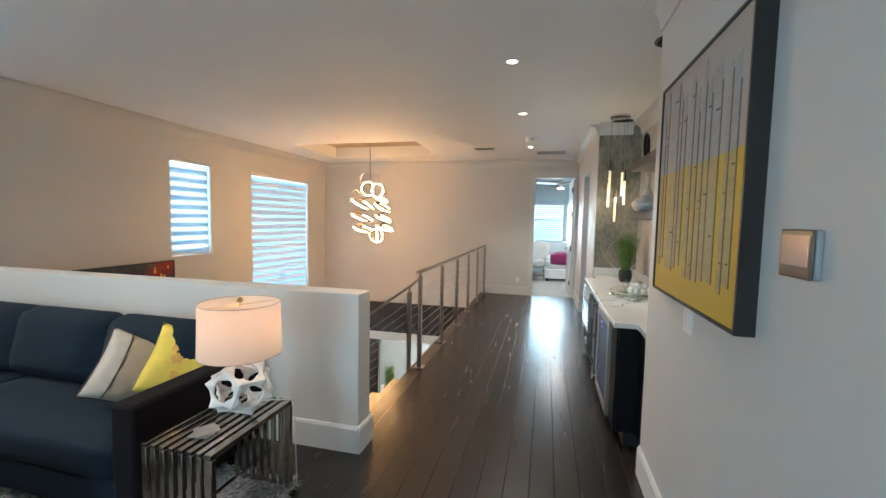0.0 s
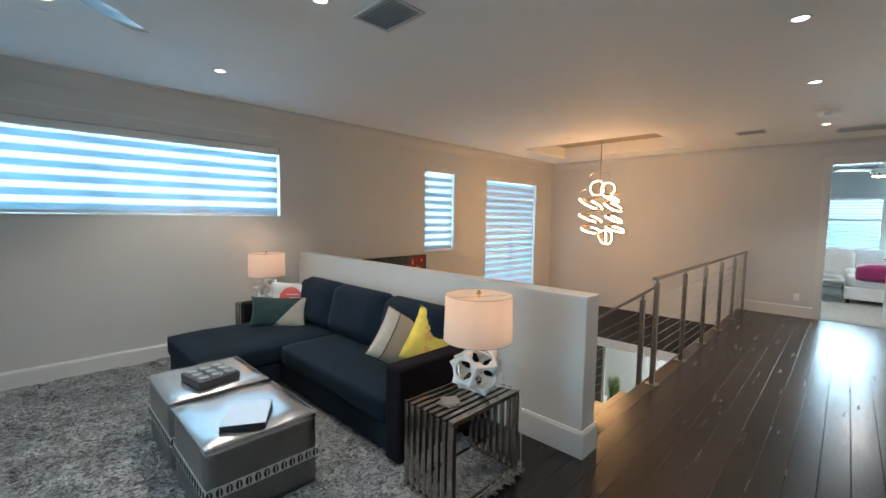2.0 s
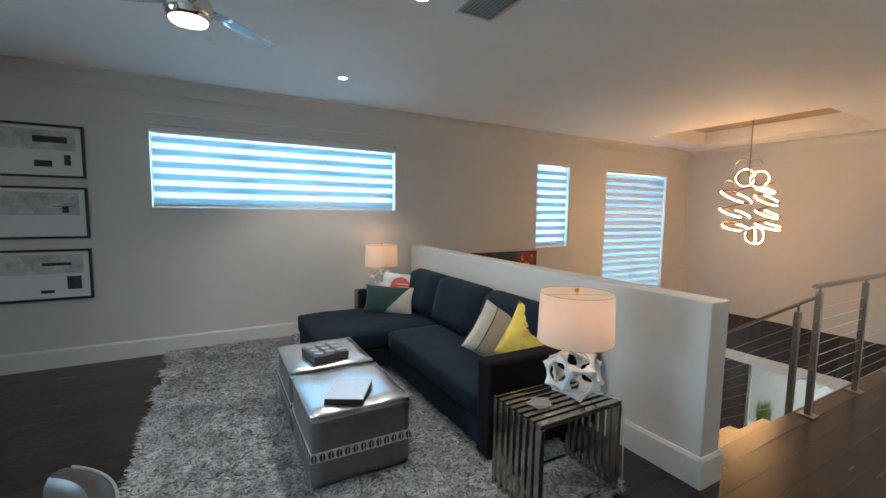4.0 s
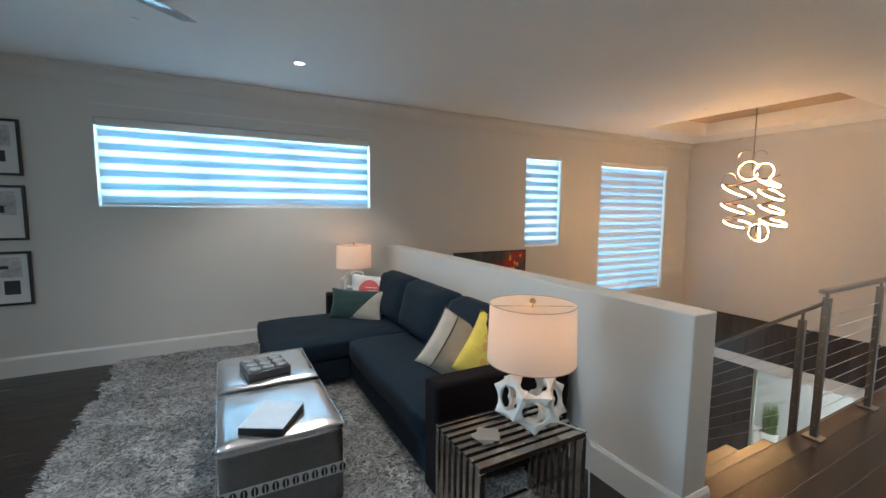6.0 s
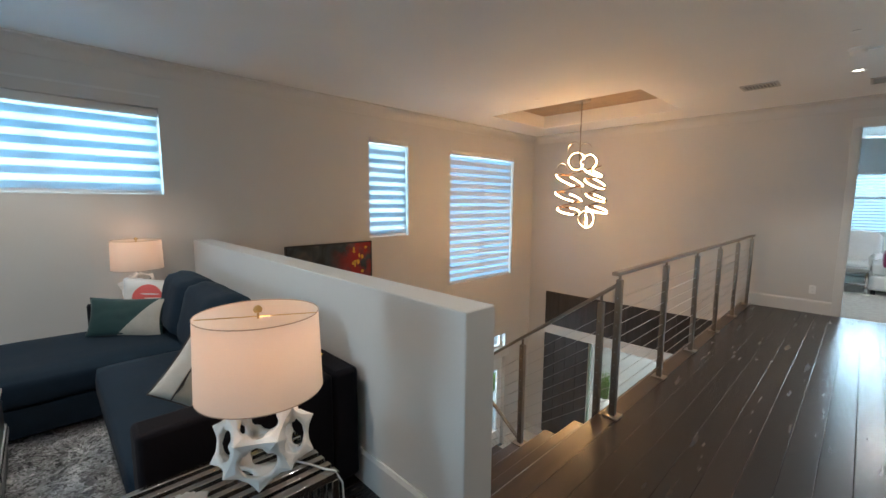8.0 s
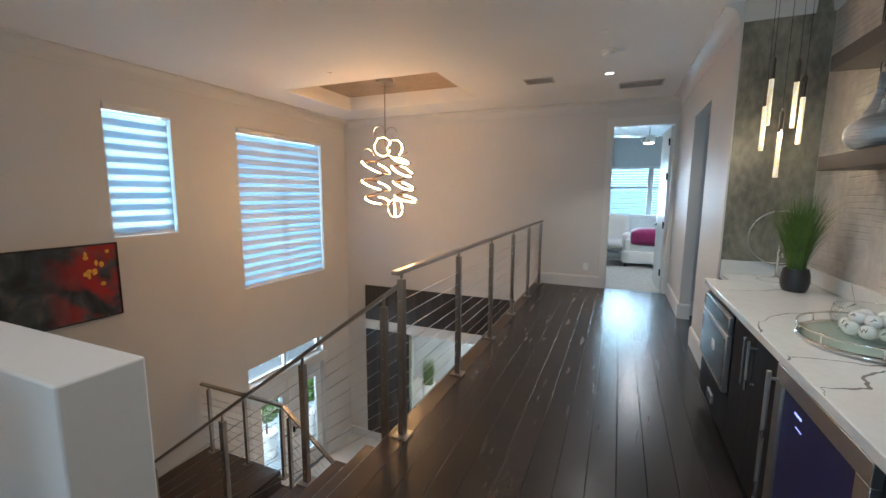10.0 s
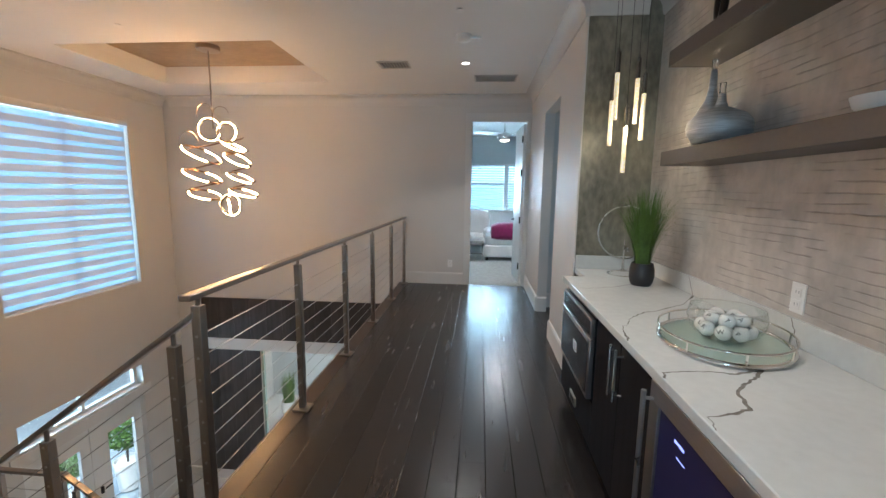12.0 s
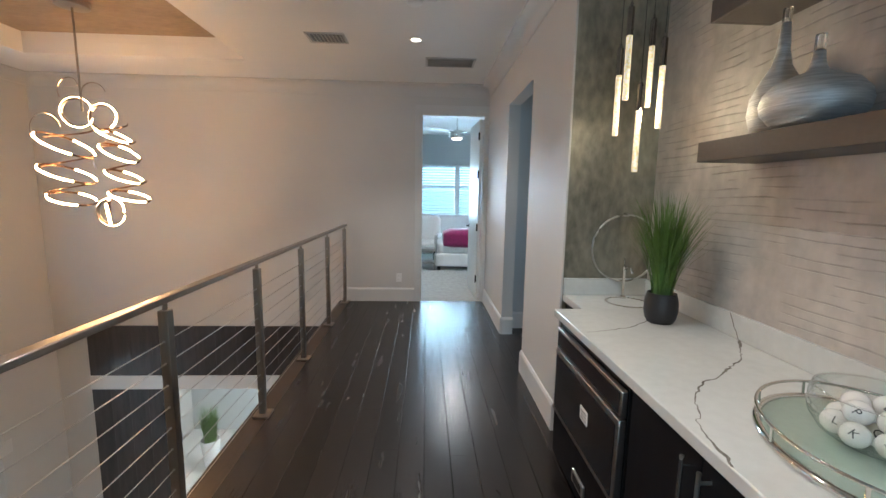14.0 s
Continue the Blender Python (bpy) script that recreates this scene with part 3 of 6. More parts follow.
def crown(name, pieces, label):
    base = None
    for axis, p, way, a, b in pieces:
        prof = [(p, CEIL), (p, 2.80), (p + way * 0.012, 2.80), (p + way * 0.018, 2.825)]
        prof += [(p + way * (0.018 + 0.082 * (1 - math.cos(q))), 2.825 + 0.10 * math.sin(q)) for q in (0.4, 0.8, 1.2, 1.57)]
        prof += [(p + way * 0.115, 2.93), (p + way * 0.115, CEIL)]
        ob = put(name, Shape().prism(prof, a, b, "y" if axis == "x" else "x"), PAINT, smooth=50)
        if base is None:
            base = setting(ob, label, "crown moulding")
        else:
            ob.parent = base
    return base


crown("trim_crown", [("x", XW, 1, -1.6, YN), ("y", YN, -1, XW + 0.115, XE), ("x", XE, -1, 7.585, YN - 0.115), ("x", XE, -1, -1.6, 4.45),
                     ("x", XB, -1, 4.45, 7.585), ("y", 7.585, -1, XE + 0.012, XB - 0.115), ("y", -1.6, 1, XW + 0.115, XE - 0.115)], "cove crown moulding painted off-white")

# doorway casing and the open bedroom door
cs = Shape().box(0.089, 0.179, YN - 0.022, YN, 0, 2.57).box(1.04, 1.083, YN - 0.022, YN, 0, 2.57).box(0.089, 1.083, YN - 0.022, YN, 2.57, 2.69)
cs.box(0.179, 0.191, YN, YN + 0.14, 0, 2.558).box(1.028, 1.04, YN, YN + 0.14, 0, 2.558).box(0.179, 1.04, YN, YN + 0.14, 2.558, 2.57)
setting(put("trim_doorway", cs, TRIM, bevel=0.003), "flat white door casing", "casing")
door = setting(put("door_1", Shape().box(-0.82, 0, -0.04, 0, 0.012, 2.55), DOORWHITE, bevel=0.003), "white bedroom door standing open", "door")
door.matrix_basis = pose(1.026, YN + 0.145, 0, 0, 0, -87)
for z in (0.30, 1.05, 1.80, 2.32):
    put("hinge", Shape().box(-0.012, 0.008, -0.052, -0.040, z - 0.05, z + 0.05).box(-0.004, 0.010, -0.062, -0.050, z - 0.055, z + 0.055), BLACKMETAL, door, "black steel hinge")
for side in (0.0, -0.04):
    w = 1 if side == 0 else -1
    hs = Shape().lathe([(0.026, 0), (0.026, 0.008), (0.010, 0.012), (0.010, 0.05)], 16, pose(-0.75, side, 1.02, -90 * w, 0, 0))
    hs.box(-0.76, -0.63, side + w * 0.042 - 0.008, side + w * 0.042 + 0.008, 1.01, 1.03)
    put("door_handle", hs, BLACKMETAL, door, "black lever handle", bevel=0.003)

# ---- windows and blinds ----


def window(name, y0, y1, z0, z1, label, mullions=0):
    """A framed window set in the wall, seen from the room side at larger x."""
    w = setting(new(name), label, "window")
    w.location = (XW - 0.14, (y0 + y1) / 2, z0)
    hw, h, f = (y1 - y0) / 2, z1 - z0, 0.05
    for nm, a in (("window_frame", (-0.03, 0.03, -hw, hw, 0, f)), ("window_frame", (-0.03, 0.03, -hw, hw, h - f, h)),
                  ("window_frame", (-0.03, 0.03, -hw, -hw + f, f, h - f)), ("window_frame", (-0.03, 0.03, hw - f, hw, f, h - f))):
        put(nm, Shape().box(*a), TRIM, w, bevel=0.004)
    for i in range(mullions):
        c = -hw + (i + 1) * 2 * hw / (mullions + 1)
        put("mullion", Shape().box(-0.03, 0.03, c - 0.025, c + 0.025, f, h - f), TRIM, w, bevel=0.004)
    pane = put("pane", Shape().box(-0.003, 0.003, -hw + f, hw - f, f, h - f), GLASS, w, "clear window glass")
    pane.visible_shadow = False
    put("window_sill", Shape().box(0.03, 0.135, -hw, hw, 0, 0.012), TRIM, w, bevel=0.003)
    return w


def blind(y0, y1, z0, z1, label, band=0.074, sheer=0.062, gap=0.018, phase=0.0, fabrics=(BLINDSOLID, BLINDSHEER), proud=0.045):
    """A zebra roller blind hung inside a window opening."""
    b = thing("zebra_blind", (XW - 0.045, (y0 + y1) / 2, z0), label, "blind")
    hw, h = (y1 - y0) / 2, z1 - z0
    put("cassette", Shape().prism([(-0.03, h - 0.085), (proud - 0.005, h - 0.085), (proud, h - 0.07), (proud, h - 0.012), (proud - 0.01, h - 0.003), (-0.03, h - 0.003)], -hw + 0.004, hw - 0.004), CASSETTE, b, "fabric-covered cassette", bevel=0.004)
    z = h - 0.085 + phase
    solid = False
    while z > 0.045:
        step = band if solid else sheer
        top, bot = min(z, h - 0.085), max(z - step, 0.045)
        if top > bot:
            put("solid_band" if solid else "sheer_band", Shape().box(-0.0006, 0.0006, -hw + gap, hw - gap, bot, top), fabrics[0] if solid else fabrics[1], b)
        z -= step
        solid = not solid
    put("bottom_rail", Shape().prism([(-0.010, 0.018), (0.010, 0.018), (0.012, 0.03), (0.008, 0.046), (-0.008, 0.046), (-0.012, 0.03)], -hw + gap, hw - gap), CASSETTE, b, bevel=0.002)
    put("chain_clip", Shape().box(0.0, 0.012, -hw + 0.004, -hw + 0.014, h * 0.45, h * 0.45 + 0.03), NICKEL, b)
    return b


window("window_1", 1.14, 3.93, 1.605, 2.49, "wide high window", 2)
window("window_2", 6.51, 7.26, 1.0, 2.5, "narrow window")
window("window_3", 8.22, 10.09, 0.03, 2.47, "tall stairwell window", 1)
blind(1.145, 3.925, 1.605, 2.49, "zebra roller blind over the wide high window, lowered", 0.070, 0.061, phase=0.031)
blind(6.515, 7.255, 1.0, 2.5, "zebra roller blind over the narrow window, lowered", phase=-0.02, proud=0.062)
blind(8.225, 10.085, 0.03, 2.47, "zebra roller blind over the tall stairwell window, lowered", 0.080, 0.058, phase=-0.03, fabrics=(STAIRSOLID, STAIRSHEER), proud=0.062)
setting(put("trim_window_head", Shape().box(XW, XW + 0.008, 1.12, 3.95, 2.60, 2.62), TRIM), "thin painted line over the wide window", "trim")

# bedroom window with a pale slatted blind
wb = setting(new("window_4"), "wide bedroom window", "window")
wb.location = (0.75, 15.58, 0.90)
for a in ((-1.25, 1.25, 0, 0.05), (-1.25, 1.25, 1.27, 1.32), (-1.25, -1.20, 0.05, 1.27), (1.20, 1.25, 0.05, 1.27), (0.22, 0.34, 0.05, 1.27),
          (-1.2, 0.22, 0.76, 0.81), (0.34, 1.2, 0.76, 0.81)):
    put("window_frame", Shape().box(a[0], a[1], -0.05, 0.02, a[2], a[3]), TRIM, wb, bevel=0.004)
bl = thing("bedroom_blind", (0.75, 15.60, 0.92), "white horizontal-slat blind behind the window bars, open", "blind")
for i in range(19):
    put("slat", Shape().box(-1.2, 1.2, 0.0, 0.03, 0.04 + i * 0.066, 0.075 + i * 0.066), BLINDSOLID, bl)

# front door and transom of the lower storey
window("window_5", 8.18, 9.95, -1.58, -1.25, "transom window over the front door", 1)
setting(put("trim_transom", Shape().box(XW, XW + 0.02, 8.06, 10.07, -1.75, -1.585), TRIM, bevel=0.004), "white ledge under the transom window", "trim")
for i, y in enumerate((8.19, 9.07)):
    fd = setting(new("door_%d" % (i + 2)), "white front door with a tall glass pane", "door")
    fd.location = (XW - 0.10, y, LOW)
    for a in ((0, 0.87, 0.0, 0.35), (0, 0.87, 1.76, 2.04), (0, 0.27, 0.35, 1.76), (0.73, 0.87, 0.35, 1.76)):
        put("door_panel", Shape().box(-0.025, 0.025, a[0], a[1], a[2], a[3]), DOORWHITE, fd, bevel=0.003)
    p = put("pane", Shape().box(-0.004, 0.004, 0.27, 0.73, 0.35, 1.76), GLASS, fd, "clear glass")
    p.visible_shadow = False
    put("door_handle", Shape().box(0.025, 0.06, 0.80 - i * 0.73, 0.83 - i * 0.73, 0.95, 1.05).box(0.05, 0.062, 0.72 - i * 0.60, 0.83 - i * 0.60, 0.985, 1.01), BLACKMETAL, fd, bevel=0.003)

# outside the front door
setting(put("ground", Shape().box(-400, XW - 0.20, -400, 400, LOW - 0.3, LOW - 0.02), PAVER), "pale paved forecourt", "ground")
nb = tagged(put("neighbour_house", Shape().box(-16.0, -14.0, -2, 24, LOW, 2.5), HOUSEWALL), "grey rendered house across the forecourt", "house")


def topiary(loc, label):
    t = thing("topiary", loc, label, "plant")
    put("planter", Shape().lathe([(0.12, 0), (0.16, 0.03), (0.21, 0.55), (0.20, 0.56), (0.18, 0.5)], 20), PLATEWHITE, t, "tall white planter", smooth=40)
    put("stem", Shape().tube([(0, 0, 0.48), (0.01, 0, 0.7), (0, 0.01, 0.9)], 0.02), TREAD, t)
    rnd = random.Random(5)
    s = Shape()
    for _ in range(1500):
        d = Vector((rnd.gauss(0, 1), rnd.gauss(0, 1), rnd.gauss(0, 1))).normalized()
        c = Vector((0, 0, 1.05)) + d * (0.27 * (0.78 + 0.28 * rnd.random()))
        u = d.orthogonal().normalized() * 0.025
        w = (Matrix.Rotation(rnd.random() * 6.28, 3, d) @ u)
        k = w.cross(d) * 0.6 + d * 0.015
        s.add([c - w, c + k, c + w, c - k], [(0, 1, 2, 3)])
    put("crown", s, GRASS, t, "clipped round crown of small leaves")
    return t


topiary((-5.75, 10.42, LOW - 0.02), "clipped ball topiary in a tall white planter outside the door")
topiary((-5.95, 9.45, LOW - 0.02), "clipped ball topiary in a tall white planter outside the door")

# dark panelling on the lower part of the far wall
pan = setting(put("wall_panelling", Shape().box(-4.44, EDGE, YN - 0.012, YN, -1.10, -0.376), DARKWOOD), "dark-stained wooden wall panelling", "panelling")
x = -4.44
k = 0
while x < EDGE - 0.02:
    x1 = min(x + 0.29, EDGE)
    put("panel", Shape().box(x + 0.0015, x1 - 0.0015, YN - 0.020, YN - 0.012, -1.10, -0.376), DARKWOOD, pan)
    x = x1
for i in range(4):
    x0 = -4.44 + i * 0.255
    put("panel", Shape().box(x0 + 0.0015, x0 + 0.2535, YN - 0.020, YN - 0.001, -3.62, -1.30), DARKWOOD, pan)
setting(put("trim_band", Shape().box(-4.44, EDGE, YN - 0.035, YN, -1.30, -1.10), TRIM, bevel=0.003), "white painted band above the lower opening", "trim")
run_trim("baseboard_lower", [("y", YN, -1, XW, -3.42), ("x", XW, 1, 9.97, YN)], "white baseboard of the lower storey", z=LOW)
gp = tagged(put("glass_partition", Shape().box(-3.42, -1.1, YN + 0.05, YN + 0.062, LOW + 0.02, -1.30), GLASS), "clear frameless glass partition", "partition")
gp.visible_shadow = False
put("edge_channel", Shape().box(-3.42, -3.385, YN + 0.03, YN + 0.08, LOW + 0.02, -1.30), mat("glass_edge", (0.40, 0.52, 0.46), 0.25, var=0.05, bump=0), gp, "pale green glass edge")
# lamp and fitting added out of view to brighten the lower room
lamp("lower_room_fill", "AREA", (-2.6, 12.3, -1.24), 85, (1.0, 0.97, 0.92), 0.5, 0.5)
lr = thing("added_ceiling_light", (-2.6, 12.3, -1.20), "unseen square ceiling fitting added in the lower room", "ceiling light")
put("frame", Shape().box(-0.3, 0.3, -0.3, 0.3, -0.015, 0.02), TRIM, lr, bevel=0.004)


def blades(s, rnd, count, base_r, height, lean, width, z0, droop=0.25):
    """Narrow curved leaves that rise from a pot."""
    for _ in range(count):
        a, r = rnd.random() * 6.283, base_r * math.sqrt(rnd.random())
        b = a + rnd.uniform(-0.7, 0.7)
        h, ln = height * rnd.uniform(0.55, 1.0), lean * rnd.uniform(0.1, 1.0)
        p0 = Vector((r * math.cos(a), r * math.sin(a), z0))
        out = Vector((math.cos(b), math.sin(b), 0))
        side = Vector((-out.y, out.x, 0)) * width
        row = []
        for k in range(6):
            u = k / 5
            c = p0 + out * (ln * u ** 1.7) + Vector((0, 0, h * (u - droop * (ln / max(lean, 1e-3)) * u ** 3)))
            w = side * (1 - u ** 2.2) * (0.6 + 0.4 * min(1, 4 * u))
            row += [c - w, c + w + out * 0.0]
        s.add(row, [(2 * k, 2 * k + 1, 2 * k + 3, 2 * k + 2) for k in range(5)])
    return s


fp = thing("floor_plant", (-3.80, 12.55, LOW), "tall green grass in a tapered white floor vase", "plant")
put("vase", Shape().lathe([(0.09, 0), (0.10, 0.01), (0.17, 0.56), (0.17, 0.62), (0.155, 0.62), (0.14, 0.5)], 24), PLATEWHITE, fp, "tapered glossy white vase", smooth=40)
put("grass", blades(Shape(), random.Random(3), 260, 0.11, 0.85, 0.16, 0.006, 0.52, 0.1), GRASS, fp)

# ---- stairs ----
RISE, RUN = 0.19, 0.262
st = setting(new("staircase"), "dark wooden stairs that turn back at a landing", "stairs")
st.location = (0, 0, 0)
for n in range(1, 11):
    x1, x0, z = EDGE - RUN * (n - 1), EDGE - RUN * n, -RISE * n
    put("tread", Shape().box(x0, x1 + 0.03, 4.36, 5.945, z - 0.045, z), TREAD, st, bevel=0.006)
    put("riser", Shape().box(x1 - 0.02, x1, 4.36, 5.92, z, z + RISE - 0.045), DARKWOOD, st)
put("riser", Shape().box(EDGE - RUN * 10 - 0.02, EDGE - RUN * 10, 4.36, 5.92, -2.09, -1.945), DARKWOOD, st)
XL = EDGE - RUN * 10
put("landing", Shape().box(XW, XL, 4.36, 7.45, -2.20, -2.09), TREAD, st, bevel=0.005)
for n in range(1, 9):
    x0, x1, z = XL + RUN * (n - 1), XL + RUN * n, -2.09 - RISE * n
    put("tread", Shape().box(x0 - 0.03, x1, 5.955, 7.45, z - 0.045, z), TREAD, st, bevel=0.006)
    put("riser", Shape().box(x0, x0 + 0.02, 5.955, 7.43, z, z + RISE - 0.045), DARKWOOD, st)
setting(put("trim_stringer", Shape().prism([(EDGE, -0.045), (EDGE, -0.42), (XL, -2.42), (XL, -2.10)], 5.86, 5.90), TRIM), "white stair stringer", "trim")
setting(put("trim_floor_edge", Shape().prism([(EDGE - 0.035, -0.01), (EDGE - 0.035, -0.035), (EDGE - 0.02, -0.045), (EDGE, -0.045), (EDGE + 0.11, -0.012), (EDGE + 0.11, 0.003), (EDGE - 0.02, 0.003)], 4.36, YN), NOSING, smooth=30), "warm brown wooden nosing along the floor edge", "trim")
setting(put("trim_fascia", Shape().box(EDGE - 0.012, EDGE, 5.95, YN, -0.36, -0.046), TRIM), "white fascia below the corridor floor edge", "trim")

# ---- railing ----
PY = [5.87, 6.845, 7.80, 8.755, 9.742, 10.72]
PX = -0.86


def post(parent, x, y, z0, z1, rail_z):
    p = put("post", Shape().box(x - 0.021, x + 0.021, y - 0.021, y + 0.021, z0 + 0.012, z1), STEEL, parent, bevel=0.003)
    put("base_plate", Shape().box(x - 0.055, x + 0.055, y - 0.055, y + 0.055, z0, z0 + 0.014), STEEL, p, bevel=0.004)
    put("stem", Shape().lathe([(0.010, z1), (0.010, rail_z)], 10, Matrix.Translation((x, y, 0))), STEEL, p)
    for k in range(9):
        zz = z0 + 0.10 + k * 0.098
        if zz < z1 - 0.02:
            put("cable_ferrule", Shape().lathe([(0.006, -0.024), (0.006, 0.024)], 6, pose(x, y, zz, 90, 0, 0)), CABLE, p)
    return p


rl = tagged(new("railing"), "brushed steel cable railing along the corridor edge", "railing")
rl.location = (0, 0, 0)
for y in PY:
    post(rl, PX, y, 0.003, 1.02, 1.06)
put("handrail", Shape().box(PX - 0.026, PX + 0.026, 5.79, PY[-1] + 0.085, 1.055, 1.082), STEEL, rl, bevel=0.005)
for k in range(9):
    z = 0.103 + k * 0.098
    put("cable", Shape().tube([(PX, PY[0], z), (PX, PY[-1], z)], 0.0023, 6), CABLE, rl)

sr = tagged(new("stair_railing"), "brushed steel cable railing down the upper stair flight", "railing")


def rail_z(x):
    return 0.975 + (x - PX) * (RISE / RUN) * 1.02


for x in (-0.985, -1.655, -2.50, -3.45):
    n = math.ceil((EDGE - x) / RUN)
    post(sr, x, 5.87, -RISE * max(0, n) if x < -1.1 else -0.19, rail_z(x) - 0.05, rail_z(x) + 0.012)
xa, xb = PX - 0.01, -3.52
put("handrail", Shape().add([(xa, 5.844, rail_z(xa)), (xb, 5.844, rail_z(xb)), (xb, 5.896, rail_z(xb)), (xa, 5.896, rail_z(xa)),
                             (xa, 5.844, rail_z(xa) + 0.03), (xb, 5.844, rail_z(xb) + 0.03), (xb, 5.896, rail_z(xb) + 0.03), (xa, 5.896, rail_z(xa) + 0.03)],
                            [(0, 1, 2, 3), (4, 5, 6, 7), (0, 1, 5, 4), (1, 2, 6, 5), (2, 3, 7, 6), (3, 0, 4, 7)]), STEEL, sr, bevel=0.005)
for k in range(8):
    d = 0.16 + k * 0.096
    put("cable", Shape().tube([(PX, 5.87, rail_z(PX) - d), (-3.45, 5.87, rail_z(-3.45) - d)], 0.0023, 6), CABLE, sr)

lrail = tagged(new("landing_railing"), "brushed steel cable railing round the landing and lower flight", "railing")
for x in (-4.72, -4.05, -3.42):
    post(lrail, x, 7.38, -2.09, -1.17, -1.12)
put("handrail", Shape().box(XW + 0.02, -3.37, 7.354, 7.406, -1.125, -1.095), STEEL, lrail, bevel=0.005)
xa, xb, za = -3.39, -1.9, -1.11
zb = za - (xb - xa) * RISE / RUN * 1.03
put("handrail", Shape().add([(xa, 7.354, za - 0.015), (xb, 7.354, zb - 0.015), (xb, 7.406, zb - 0.015), (xa, 7.406, za - 0.015),
                             (xa, 7.354, za + 0.015), (xb, 7.354, zb + 0.015), (xb, 7.406, zb + 0.015), (xa, 7.406, za + 0.015)],
                            [(0, 1, 2, 3), (4, 5, 6, 7), (0, 1, 5, 4), (1, 2, 6, 5), (2, 3, 7, 6), (3, 0, 4, 7)]), STEEL, lrail, bevel=0.005)
for x in (-3.30, -2.05):
    n = math.ceil((x - XL) / RUN)
    post(lrail, x, 7.38, -2.09 - RISE * n, za - (x + 3.39) * RISE / RUN * 1.03 - 0.08, za - (x + 3.39) * RISE / RUN * 1.03 - 0.01)
for k in range(8):
    z = -1.99 + k * 0.1
    put("cable", Shape().tube([(XW + 0.02, 7.38, z), (-3.42, 7.38, z)], 0.0023, 6), CABLE, lrail)
    put("cable", Shape().tube([(-3.39, 7.38, z - 0.02), (-2.05, 7.38, z - 0.02 - 1.34 * RISE / RUN * 1.03)], 0.0023, 6), CABLE, lrail)

# ---- ceiling fixtures ----


def downlight(x, y, power=90):
    d = thing("downlight", (x, y, CEIL), "small round recessed ceiling downlight, lit", "downlight", group="ceiling downlights")
    put("trim_ring", Shape().lathe([(0.060, 0.0), (0.060, -0.004), (0.047, -0.007), (0.042, 0.0)], 28, cap=False), TRIM, d, smooth=True)
    put("lens", Shape().lathe([(0.001, -0.004), (0.042, -0.003)], 28), DOWNLIGHT, d, "glowing lens")
    lamp("downlight_beam", "SPOT", (x, y, CEIL - 0.02), power, (1.0, 0.92, 0.82), 0.04, spot=110)
    return d


for x, y in ((0.12, 5.155), (0.12, 6.85), (0.13, 9.20), (-3.79, 2.90), (-1.96, 2.90)):
    downlight(x, y)


def vent(x, y, w, d, label, n=8, along="x"):
    v = thing("ceiling_vent", (x, y, CEIL), label, "vent")
    f = 0.025
    put("backing", Shape().box(-w / 2 + f, w / 2 - f, -d / 2 + f, d / 2 - f, -0.003, 0.0), VENTDARK, v)
    fr = Shape().box(-w / 2, w / 2, -d / 2, -d / 2 + f, -0.012, 0).box(-w / 2, w / 2, d / 2 - f, d / 2, -0.012, 0)
    fr.box(-w / 2, -w / 2 + f, -d / 2 + f, d / 2 - f, -0.012, 0).box(w / 2 - f, w / 2, -d / 2 + f, d / 2 - f, -0.012, 0)
    put("frame", fr, VENTMAT, v, bevel=0.003)
    span = (d if along == "x" else w) - 2 * f
    for i in range(n):
        c = -span / 2 + (i + 0.5) * span / n
        m = pose(0, c, -0.012, 35, 0, 0) if along == "x" else pose(c, 0, -0.012, 0, 35, 0)
        hw = (w if along == "x" else d) / 2 - f
        s = Shape().box(-hw, hw, -span / n * 0.42, span / n * 0.42, -0.001, 0.001, m) if along == "x" else Shape().box(-span / n * 0.42, span / n * 0.42, -hw, hw, -0.001, 0.001, m)
        put("slat", s, VENTMAT, v)
    return v


vent(-0.70, 9.22, 0.36, 0.26, "white slatted ceiling air vent", 9, "y")
vent(0.49, 9.84, 0.54, 0.30, "wide slatted ceiling return grille", 12)
vent(-1.80, 3.30, 0.40, 0.30, "white slatted ceiling air vent over the seating", 9)

sd = thing("smoke_detector", (0.14, 8.35, CEIL), "round white smoke detector on the ceiling", "smoke detector")
put("body", Shape().lathe([(0.075, 0), (0.075, -0.012), (0.062, -0.016), (0.058, -0.045), (0.045, -0.055), (0.001, -0.056)], 28), PLATEWHITE, sd, smooth=40)
put("arm", Shape().box(0.05, 0.16, -0.012, 0.012, -0.03, -0.012), PLATEWHITE, sd, bevel=0.004)
for x, y in ((-2.96, 7.95), (-3.43, 1.72), (0.13, 7.80)):
    sp = thing("sprinkler", (x, y, CEIL), "flat concealed sprinkler cap on the ceiling", "sprinkler")
    put("cap", Shape().lathe([(0.040, -0.006), (0.042, -0.008), (0.001, -0.010)], 20), PLATEWHITE, sp, smooth=40)
    put("collar", Shape().lathe([(0.030, 0.0), (0.030, -0.006)], 20), VENTDARK, sp)

for sx, sy in ((1.36, 7.45), (1.28, 4.97)):
    spk = thing("ceiling_speaker", (sx, sy, CEIL), "dark round speaker set in the ceiling over the bar", "speaker", group="ceiling speakers")
    put("ring", Shape().lathe([(0.125, 0), (0.125, -0.008), (0.110, -0.012), (0.108, -0.004)], 32, cap=False), BLACKMETAL, spk, smooth=40)
    put("grille", Shape().lathe([(0.001, -0.012), (0.06, -0.010), (0.110, -0.005)], 32), SPEAKERMAT, spk, smooth=True)

